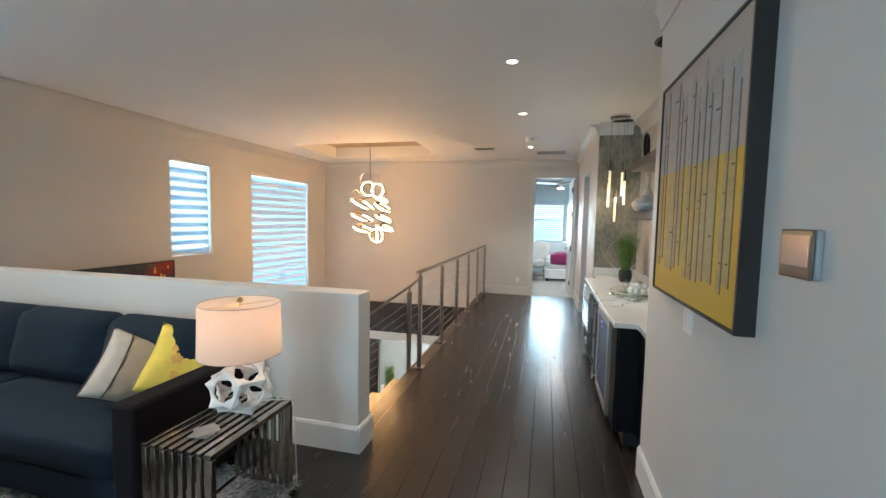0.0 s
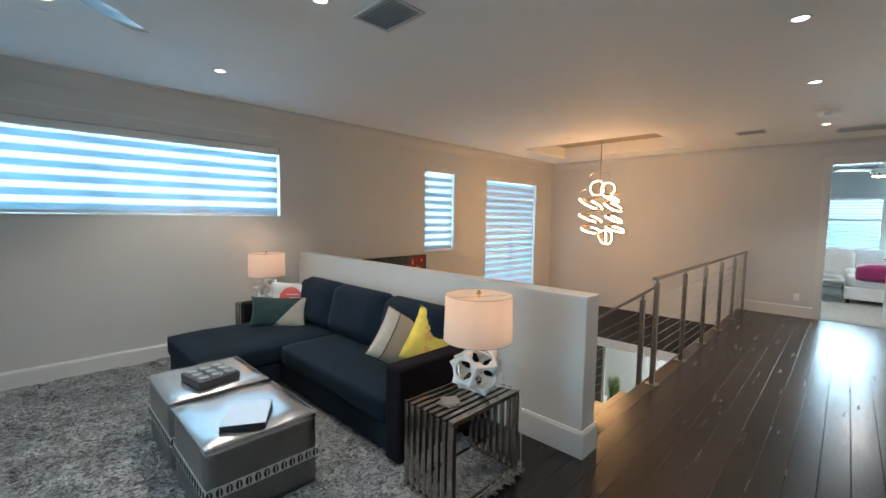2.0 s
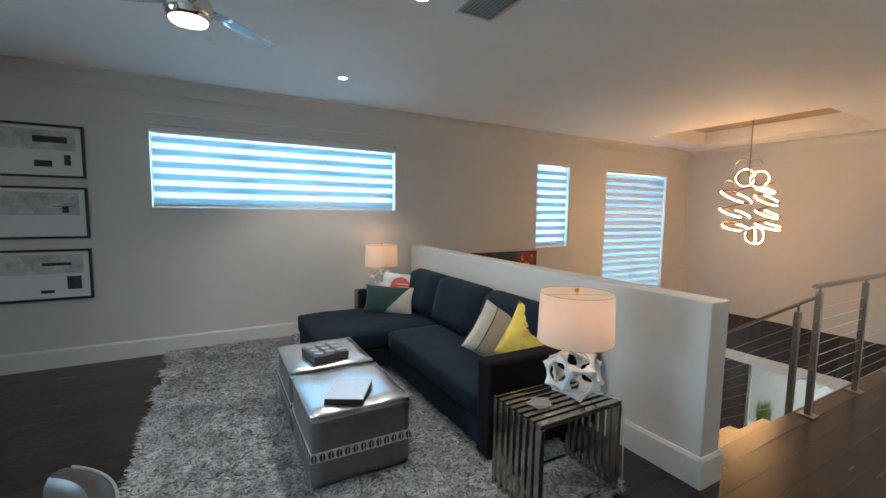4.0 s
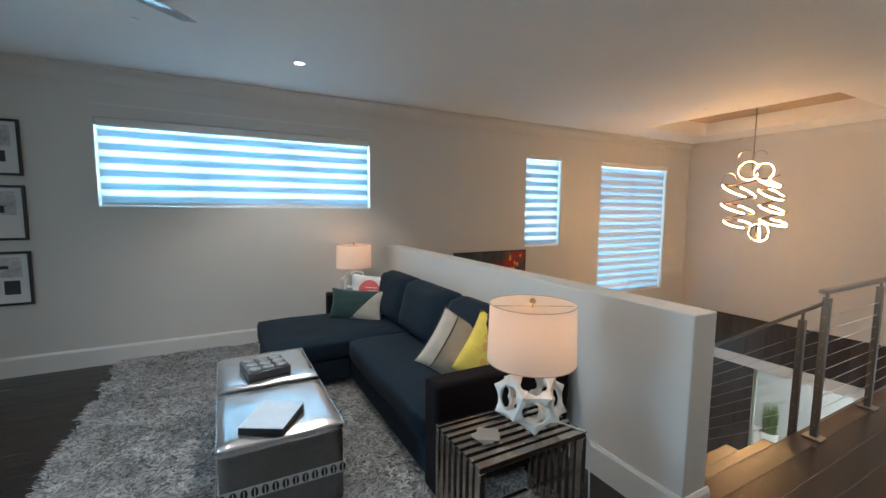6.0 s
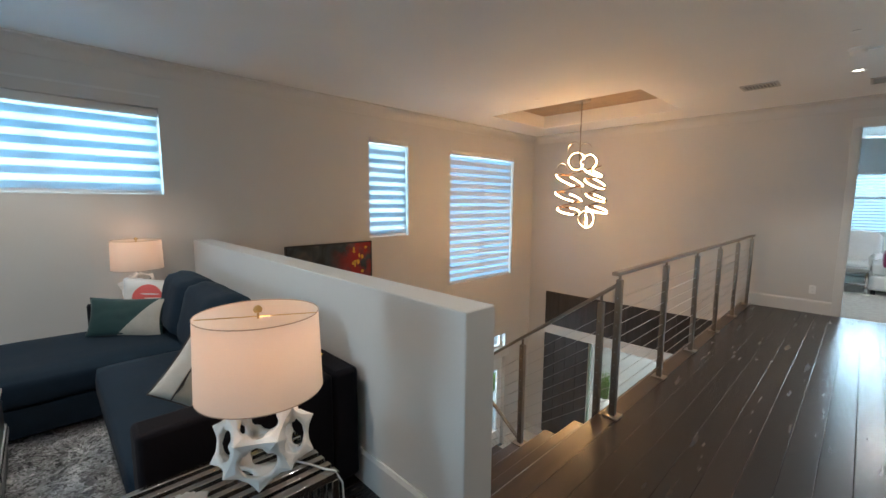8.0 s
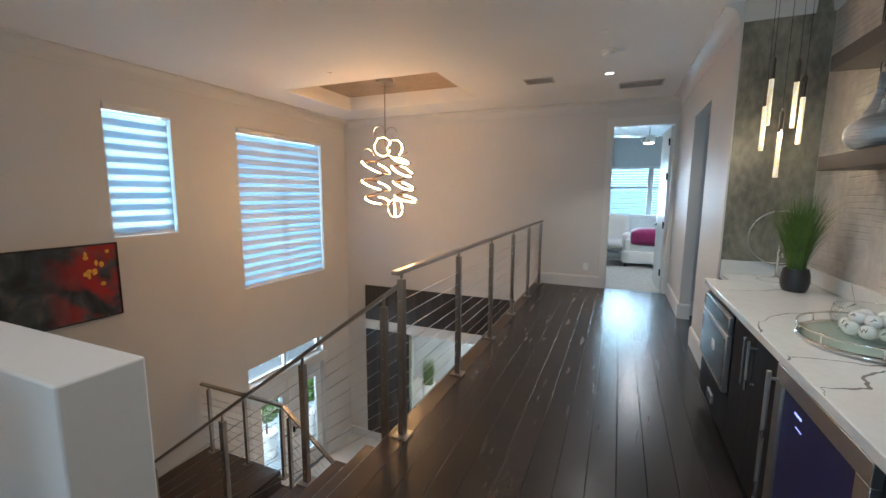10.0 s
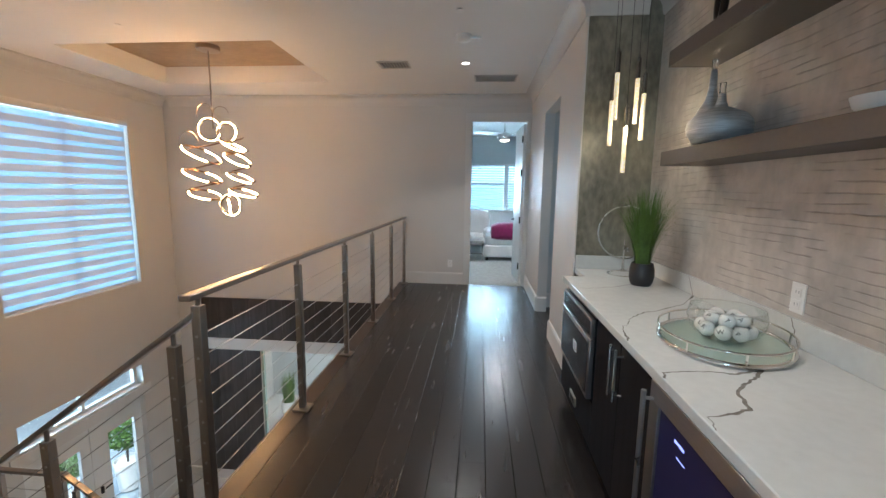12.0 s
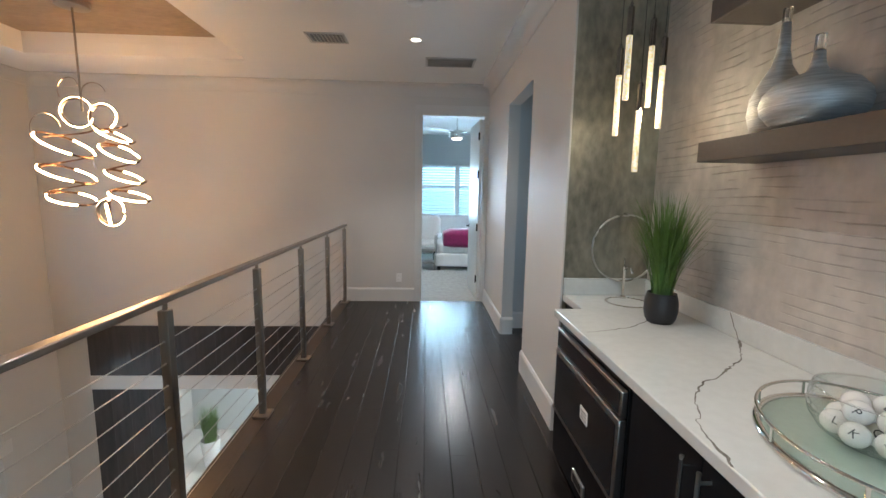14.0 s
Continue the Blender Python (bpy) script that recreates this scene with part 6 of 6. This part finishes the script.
def bar_handle(parent, y, z0, z1, x=0.0, r=0.006):
    h = put("handle", Shape().tube([(x - 0.034, y, z0), (x - 0.034, y, z1)], r, 10), NICKEL, parent, "brushed nickel bar handle", smooth=40)
    for z in (z0 + 0.03, z1 - 0.03):
        put("standoff", Shape().tube([(x, y, z), (x - 0.034, y, z)], r * 0.75, 8), NICKEL, h)
    return h


# unit with the drawer microwave
u1 = cabinet_unit(6.44, 7.24, "espresso cabinet that houses the microwave drawer", fronts=(("drawer_front", 0, 0.80, 0.10, 0.37),))
hd = Shape().box(-0.012, 0, 0.33, 0.47, 0.165, 0.225)
put("pull_plate", hd, NICKEL, u1, "recessed nickel pull", bevel=0.003)
# raised black block stands for the shaded hollow of the pull
put("pull_hollow_shade", Shape().box(-0.0135, -0.010, 0.35, 0.45, 0.178, 0.212), BLACKMETAL, u1)
mw = thing("microwave_drawer", (KF, 6.46, 0.385), "built-in dark stainless microwave drawer with a black glass front", "microwave")
put("case", Shape().box(0.0, 0.30, 0.0, 0.715, 0.005, 0.47), BLACKMETAL, mw)
put("door", Shape().box(-0.03, -0.002, 0.0, 0.715, 0.0, 0.345), APPLIANCE, mw, bevel=0.004)
put("door_glass", Shape().box(-0.033, -0.030, 0.024, 0.691, 0.028, 0.317), BLACKGLASS, mw, "black glass")
put("control_panel", Shape().box(-0.026, -0.002, 0.0, 0.715, 0.352, 0.455), APPLIANCE, mw, bevel=0.004)
put("control_glass", Shape().box(-0.028, -0.026, 0.016, 0.699, 0.364, 0.443), BLACKGLASS, mw)
put("sticker", Shape().box(-0.0345, -0.033, 0.26, 0.34, 0.165, 0.225), PAPER, mw, "small white label")
for k in range(3):
    put("label_line", Shape().box(-0.0352, -0.0345, 0.27, 0.33, 0.175 + k * 0.015, 0.180 + k * 0.015), INK, mw)

u2 = cabinet_unit(5.70, 6.44, "espresso double-door cabinet with bar handles", fronts=(("door", 0, 0.37, 0.10, 0.872), ("door", 0.37, 0.74, 0.10, 0.872)))
bar_handle(u2, 0.335, 0.60, 0.84)
bar_handle(u2, 0.405, 0.60, 0.84)

wf = thing("wine_fridge", (KF, 5.02, 0), "built-in wine fridge with a bronze steel frame and blue-lit interior", "fridge")
put("case", Shape().box(0.02, XB - KF - 0.003, 0.002, 0.676, 0.10, CT - 0.042), BLACKMETAL, wf)
put("toe_grille", Shape().box(0.05, 0.09, 0.002, 0.676, 0.003, 0.10), BLACKMETAL, wf)
for a in ((0.0, 0.678, 0.805, 0.872), (0.0, 0.678, 0.10, 0.155), (0.0, 0.07, 0.155, 0.805), (0.608, 0.678, 0.155, 0.805)):
    put("door_frame", Shape().box(-0.022, 0.018, *a), APPLIANCE, wf, "dark bronze steel frame", bevel=0.002)
put("door_glass", Shape().box(-0.012, -0.004, 0.07, 0.608, 0.155, 0.805), FRIDGEGLASS, wf, "dark glass with a faint blue glow")
put("display", Shape().box(-0.0132, -0.0125, 0.44, 0.50, 0.747, 0.756), BLUELED, wf, "blue digital display")
put("display", Shape().box(-0.0132, -0.0125, 0.43, 0.48, 0.705, 0.709), BLUELED, wf, "blue digital display")
bar_handle(wf, 0.655, 0.16, 0.84, -0.02, 0.009)
u3 = cabinet_unit(4.785, 5.018, "narrow espresso end cabinet", fronts=(("door", 0, 0.233, 0.10, 0.872),))
u4 = thing("corner_cabinet", (1.12, 4.452, 0), "espresso cabinet set back at the end of the bar", "cabinet")
put("body", Shape().box(0.02, XB - 1.13, 0.001, 0.33, 0.10, CT - 0.041), CABINET, u4)
put("door", Shape().box(0, 0.019, 0.002, 0.328, 0.10, 0.872), CABINET, u4, bevel=0.002)
put("toe_kick", Shape().box(0.06, XB - 1.13, 0.001, 0.33, 0.003, 0.10), TOEKICK, u4)
u5 = thing("corner_cabinet", (1.12, 7.244, 0), "espresso sink cabinet set back at the end of the bar", "cabinet")
put("body", Shape().box(0.02, XB - 1.13, 0.001, 0.338, 0.10, CT - 0.041), CABINET, u5)
put("door", Shape().box(0, 0.019, 0.002, 0.336, 0.10, 0.872), CABINET, u5, bevel=0.002)
put("toe_kick", Shape().box(0.06, XB - 1.13, 0.001, 0.338, 0.003, 0.10), TOEKICK, u5)

# floating shelves
for z0, z1, nm in ((1.676, 1.757, "thick taupe floating shelf over the bar"), (2.226, 2.312, "upper thick taupe floating shelf over the bar")):
    s = thing("floating_shelf", (XB, 5.75, z0), nm, "shelf", group="bar shelves")
    put("board", Shape().box(-0.237, -0.001, -1.0, 1.062, 0, z1 - z0), SHELFWOOD, s, bevel=0.0015)
    put("fascia", Shape().box(-0.255, -0.2375, -1.0, 1.08, 0, z1 - z0), SHELFWOOD, s, bevel=0.002)
    put("end_fascia", Shape().box(-0.2370, -0.001, 1.0625, 1.08, 0, z1 - z0), SHELFWOOD, s, bevel=0.002)

plate("bar_outlet", (XB, 6.015, 1.105), 0.075, 0.125, "white duplex outlet above the backsplash", "outlet", "x", "-", ((-0.018, 0.018, 0.008, 0.044), (-0.018, 0.018, -0.044, -0.008)))


def vase(loc, prof, label, top):
    v = thing("bottle_vase", loc, label, "vase", group="pewter bottle vases")
    put("body", Shape().lathe(prof, 36), VASEMAT, v, smooth=True)
    put("stopper", Shape().box(-0.011, 0.011, -0.011, 0.011, top, top + 0.052), CRYSTAL, v, "clear glass stopper", bevel=0.002)
    put("collar", Shape().lathe([(0.013, top - 0.006), (0.014, top), (0.012, top + 0.003)], 16), CHROME, v)
    return v


vase((1.465, 6.42, 1.757), [(0.001, 0.0), (0.07, 0.0), (0.11, 0.016), (0.136, 0.05), (0.141, 0.078), (0.134, 0.108), (0.108, 0.138), (0.062, 0.160), (0.030, 0.174), (0.020, 0.20), (0.016, 0.235)], "squat hammered pewter bottle vase with a glass stopper", 0.235)
vase((1.525, 6.63, 1.757), [(0.001, 0.0), (0.05, 0.0), (0.075, 0.02), (0.090, 0.08), (0.085, 0.14), (0.06, 0.20), (0.032, 0.25), (0.020, 0.31), (0.015, 0.40)], "tall hammered pewter bottle vase with a glass stopper", 0.40)
bx = thing("small_bowl", (1.50, 5.62, 1.757), "small pale bowl on the lower shelf", "bowl")
put("bowl", Shape().lathe([(0.001, 0.0), (0.05, 0.0), (0.075, 0.025), (0.085, 0.055), (0.078, 0.055), (0.06, 0.02), (0.001, 0.012)], 28), PLASTER, bx, smooth=40)
rs = thing("ring_sculpture", (1.46, 6.50, 2.312), "black ring sculpture on the upper shelf", "sculpture", 70)
put("ring", Shape().tube([(0.12 * math.cos(a), 0, 0.15 + 0.12 * math.sin(a)) for a in [i * 6.283 / 32 for i in range(32)]], 0.018, 10, closed=True), BLACKMETAL, rs, smooth=True)
put("foot", Shape().box(-0.05, 0.05, -0.03, 0.03, 0, 0.025), BLACKMETAL, rs, bevel=0.003)

# pendant of five seeded tubes
pd = thing("tube_pendant", (1.28, 7.16, CEIL), "cluster pendant of five seeded glass tubes, lit, over the bar sink", "pendant light")
put("canopy", Shape().lathe([(0.12, 0), (0.12, -0.022), (0.115, -0.026)], 28), CHROME, pd, smooth=40)
for dx, dy, zb in ((-0.092, 0.05, 1.832), (-0.095, -0.04, 1.987), (0.064, 0.05, 1.975), (0.082, -0.03, 1.860), (-0.018, -0.03, 1.650)):
    x0, z0 = dx, zb - CEIL
    t = put("tube", Shape().lathe([(0.001, z0), (0.0128, z0), (0.0136, z0 + 0.003), (0.0136, z0 + 0.292), (0.001, z0 + 0.292)], 18, Matrix.Translation((dx, dy, 0))), TUBE, pd, "glowing seeded glass tube", smooth=40)
    put("cap", Shape().lathe([(0.0148, z0 + 0.290), (0.0148, z0 + 0.415), (0.008, z0 + 0.422), (0.004, z0 + 0.44)], 18, Matrix.Translation((dx, dy, 0))), DARKCHROME, t, "dark chrome cap", smooth=40)
    put("wire", Shape().tube([(dx, dy, z0 + 0.43), (dx, dy, -0.02)], 0.0015, 6), BLACKMETAL, t)
lamp("tube_light", "POINT", (1.275, 7.10, 1.93), 5.2, (1.0, 0.84, 0.56), 0.05)

# grass plant in a black pot
pl = thing("potted_grass", (1.405, 7.04, CT), "green ornamental grass in a small black pot on the bar", "plant")
put("pot", Shape().lathe([(0.001, 0.0), (0.058, 0.0), (0.070, 0.02), (0.078, 0.06), (0.076, 0.11), (0.066, 0.148), (0.060, 0.148), (0.058, 0.13), (0.001, 0.13)], 30), POTMAT, pl, "rounded matt black pot", smooth=40)
put("grass", blades(Shape(), random.Random(8), 440, 0.045, 0.56, 0.21, 0.0032, 0.125, 0.10), GRASS, pl)

# wall ring and the small tap below it
wr = thing("wall_ring", (1.46, 7.575, 1.213), "large thin dark metal ring against the bar's end wall", "wall ring")
put("ring", Shape().tube([(0.205 * math.cos(a), -0.02, 0.205 * math.sin(a)) for a in [i * 6.283 / 48 for i in range(48)]], 0.006, 8, closed=True), NICKEL, wr, smooth=True)
put("bracket", Shape().box(-0.012, 0.012, -0.02, 0.008, 0.195, 0.215), NICKEL, wr)
tp = thing("bar_tap", (1.44, 7.50, CT), "slim chrome bar tap beside the sink", "tap")
put("stem", Shape().lathe([(0.02, 0), (0.02, 0.01), (0.009, 0.02), (0.008, 0.17), (0.012, 0.175), (0.012, 0.20), (0.001, 0.205)], 16), CHROME, tp, smooth=40)
put("spout", Shape().tube([(0, 0, 0.17), (0.0, -0.03, 0.20), (0, -0.07, 0.20), (0, -0.095, 0.17)], 0.007, 10), CHROME, tp, smooth=True)
put("lever", Shape().tube([(0, 0, 0.20), (0.0, 0.01, 0.245)], 0.004, 8), CHROME, tp)
sk = thing("bar_sink", (1.42, 7.40, CT), "small round steel sink rim in the counter", "sink")
put("rim", Shape().lathe([(0.125, 0.0), (0.125, 0.003), (0.112, 0.004), (0.108, 0.0005)], 36, cap=False), CHROME, sk, smooth=40)
put("basin", Shape().lathe([(0.001, 0.0008), (0.108, 0.0016)], 36), QUARTZ, sk)

# mirror tray, glass bowl and lettered balls
TX, TY = 1.335, 5.985
ty = thing("mirror_tray", (TX, TY, CT), "oval chrome gallery tray with a pale glass base, on the bar", "tray", rz=61)


def oval(rx, ry, z, n=48):
    return [(rx * math.cos(a), ry * math.sin(a), z) for a in [i * 2 * math.pi / n for i in range(n)]]


put("rim", Shape().tube(oval(0.290, 0.232, 0.012), 0.010, 8, closed=True), CHROME, ty, smooth=True)
put("glass_base", Shape().add([(0, 0, 0.012)] + oval(0.285, 0.227, 0.012), [(0, i, i % 48 + 1) for i in range(1, 49)]), mat("mint_mirror", (0.50, 0.62, 0.55), 0.16, metal=0.55, var=0.05, bump=0), ty, "pale green mirrored glass")
put("gallery_rail", Shape().tube(oval(0.295, 0.237, 0.058), 0.0045, 8, closed=True), CHROME, ty, smooth=True)
for k in range(8):
    a = k * math.pi / 4 + 0.3
    put("rail_post", Shape().tube([(0.292 * math.cos(a), 0.234 * math.sin(a), 0.01), (0.295 * math.cos(a), 0.237 * math.sin(a), 0.058)], 0.0045, 8), CHROME, ty)
BXx, BYy = 1.35, 6.0
bowl = thing("glass_bowl", (BXx, BYy, CT + 0.013), "clear glass bowl full of white balls, on the tray", "bowl")
prof = [(0.001, 0.0), (0.06, 0.0), (0.088, 0.010), (0.115, 0.028), (0.135, 0.058), (0.141, 0.085), (0.138, 0.112), (0.131, 0.132)]
g = put("bowl", Shape().lathe(prof, 40, cap=False), BOWLGLASS, bowl, smooth=True)
g.visible_shadow = False
put("lip", Shape().tube(oval(0.131, 0.131, 0.132), 0.0022, 6, closed=True), CRYSTAL, bowl, smooth=True)
rnd = random.Random(14)
spots = [(0.081 * math.cos(a), 0.081 * math.sin(a), 0.044) for a in [0.2 + i * math.pi / 4 for i in range(8)]] + [(0.0, 0.0, 0.031)]
spots += [(0.053 * math.cos(a), 0.053 * math.sin(a), 0.088) for a in [0.5 + i * 1.2566 for i in range(5)]]
ball_me = bpy.data.meshes.new("ball_mesh")
bb = bmesh.new()
bmesh.ops.create_uvsphere(bb, u_segments=20, v_segments=12, radius=0.030)
bb.to_mesh(ball_me)
bb.free()
ball_me.shade_smooth()


def letter_mesh(ch_):
    cu = bpy.data.curves.new("letter", "FONT")
    cu.body, cu.size, cu.extrude, cu.align_x, cu.align_y = ch_, 0.026, 0.0004, "CENTER", "CENTER"
    ob = bpy.data.objects.new("letter", cu)
    me = bpy.data.meshes.new_from_object(ob)
    bpy.data.objects.remove(ob)
    return me


for (x, y, z), ch_ in zip(spots, "PTQLKWPTQDBPTA"):
    b = thing("letter_ball", (BXx + x, BYy + y, CT + 0.013 + z), "white ball printed with a black letter, in the glass bowl", "ball", group="letter balls")
    put("ball", ball_me, BALLMAT, b)
    l = put("letter", letter_mesh(ch_), INK, b, "printed black letter")
    aim = Vector((0.30, 5.0, 1.5)) - Vector((BXx + x, BYy + y, CT + z)) + Vector((rnd.uniform(-0.4, 0.4), rnd.uniform(-0.3, 0.3), rnd.uniform(-0.3, 0.3)))
    l.matrix_basis = (aim.to_track_quat("Z", "Y").to_matrix().to_4x4()) @ pose(0, 0, 0.0298, 0, 0, rnd.uniform(-50, 50))

# ---- bedroom ----
bed = thing("bed", (1.28, 14.2, 0.004), "white upholstered bed with a magenta throw, in the bedroom", "bed")
put("frame", pad(1.66, 2.1, 0.27, 0.03, 0.0, 3), BEDWHITE, bed, loc=(0, 0, 0.07))
put("mattress", pad(1.60, 2.04, 0.24, 0.06, 0.02, 6), BEDWHITE, bed, loc=(0, 0, 0.32))
put("headboard", pad(1.70, 0.12, 0.95, 0.04, 0.0, 8), BEDWHITE, bed, loc=(0, 1.10, 0.05))
for x in (-0.76, 0.76):
    for y in (-0.98, 0.98):
        put("leg", Shape().box(x - 0.03, x + 0.03, y - 0.03, y + 0.03, 0, 0.08), FRAMEBLACK, bed)
th = tagged(put("bed_throw", pad(1.50, 0.62, 0.30, 0.07, 0.05, 11), MAGENTA, loc=(1.345, 13.42, 0.47)), "folded magenta throw across the foot of the bed", "throw")
ar = thing("armchair", (0.22, 14.15, 0.004), "white upholstered armchair with a scrolled back, in the bedroom", "chair", -10)
put("seat", pad(0.62, 0.62, 0.22, 0.05, 0.03, 3), BEDWHITE, ar, loc=(0, 0, 0.24))
b = put("backrest", pad(0.64, 0.16, 0.62, 0.06, 0.05, 4), BEDWHITE, ar, loc=(0, 0.28, 0.36))
put("scroll", Shape().tube([(-0.32, 0.28, 0.90), (-0.2, 0.28, 0.985), (0.0, 0.28, 1.01), (0.2, 0.28, 0.985), (0.32, 0.28, 0.90)], [0.03, 0.045, 0.05, 0.045, 0.03], 12), BEDWHITE, ar, smooth=True)
for x in (-0.26, 0.26):
    put("arm", pad(0.12, 0.6, 0.22, 0.05, 0.02, 5), BEDWHITE, ar, loc=(x * 1.2, 0, 0.40))
    for y in (-0.25, 0.25):
        put("leg", Shape().lathe([(0.018, 0), (0.026, 0.25)], 12, Matrix.Translation((x, y, 0))), FRAMEBLACK, ar)
tb = thing("bedside_bench", (0.22, 13.32, 0.004), "small chrome and grey bench beside the bed", "bench")
put("top", pad(0.46, 0.36, 0.07, 0.02, 0.01, 2), COASTERMAT, tb, loc=(0, 0, 0.36))
put("shelf", Shape().box(-0.21, 0.21, -0.16, 0.16, 0.14, 0.155), COASTERMAT, tb, bevel=0.003)
for x in (-0.21, 0.21):
    for y in (-0.16, 0.16):
        put("leg", Shape().box(x - 0.012, x + 0.012, y - 0.012, y + 0.012, 0, 0.37), CHROME, tb)

# ---- floor planks ----
fl = bpy.data.objects["floor"]
PW = 0.152
rnd = random.Random(77)
cache = {}


def plank_mesh(length, width):
    key = (round(length, 4), round(width, 4))
    if key not in cache:
        l2, w2, b, h = key[0] / 2 - 0.0004, key[1] / 2 - 0.0004, 0.0044, 0.0125
        s = Shape()
        vs = []
        for x, y, z in ((w2, l2, -h), (w2, l2, -0.0022), (w2 - 0.0011, l2 - 0.00005, -0.0009), (w2 - 0.0024, l2 - 0.0001, -0.00025), (w2 - b, l2 - 0.00015, 0)):
            vs += [(-x, -y, z), (x, -y, z), (x, y, z), (-x, y, z)]
        fs = [(16, 17, 18, 19)]
        for k in (0, 4, 8, 12):
            fs += [(k + i, k + (i + 1) % 4, k + 4 + (i + 1) % 4, k + 4 + i) for i in range(4)]
        me = s.add(vs, fs).mesh("plank")
        me.materials.append(PLANK)
        cache[key] = me
    return cache[key]


def lay(x0, x1, y0, y1):
    x = x0
    while x < x1 - 0.01:
        w = min(PW, x1 - x)
        y = y0 - rnd.uniform(0, 1.2)
        while y < y1 - 0.01:
            n = rnd.choice((1.22, 1.52, 1.83, 2.13))
            a, b = max(y, y0), min(y + n, y1)
            if b - a > 0.02:
                o = new("plank", plank_mesh(b - a, w))
                o.parent, o.location = fl, (x + w / 2, (a + b) / 2, 0)
            y += n
        x += w


lay(EDGE + 0.11, XE, 4.17, YN + 0.02)
lay(EDGE + 0.11, XE, -1.6, 4.17)
lay(XW, EDGE + 0.11, -1.6, 4.17)
lay(XE, 2.55, 7.72, 9.66)
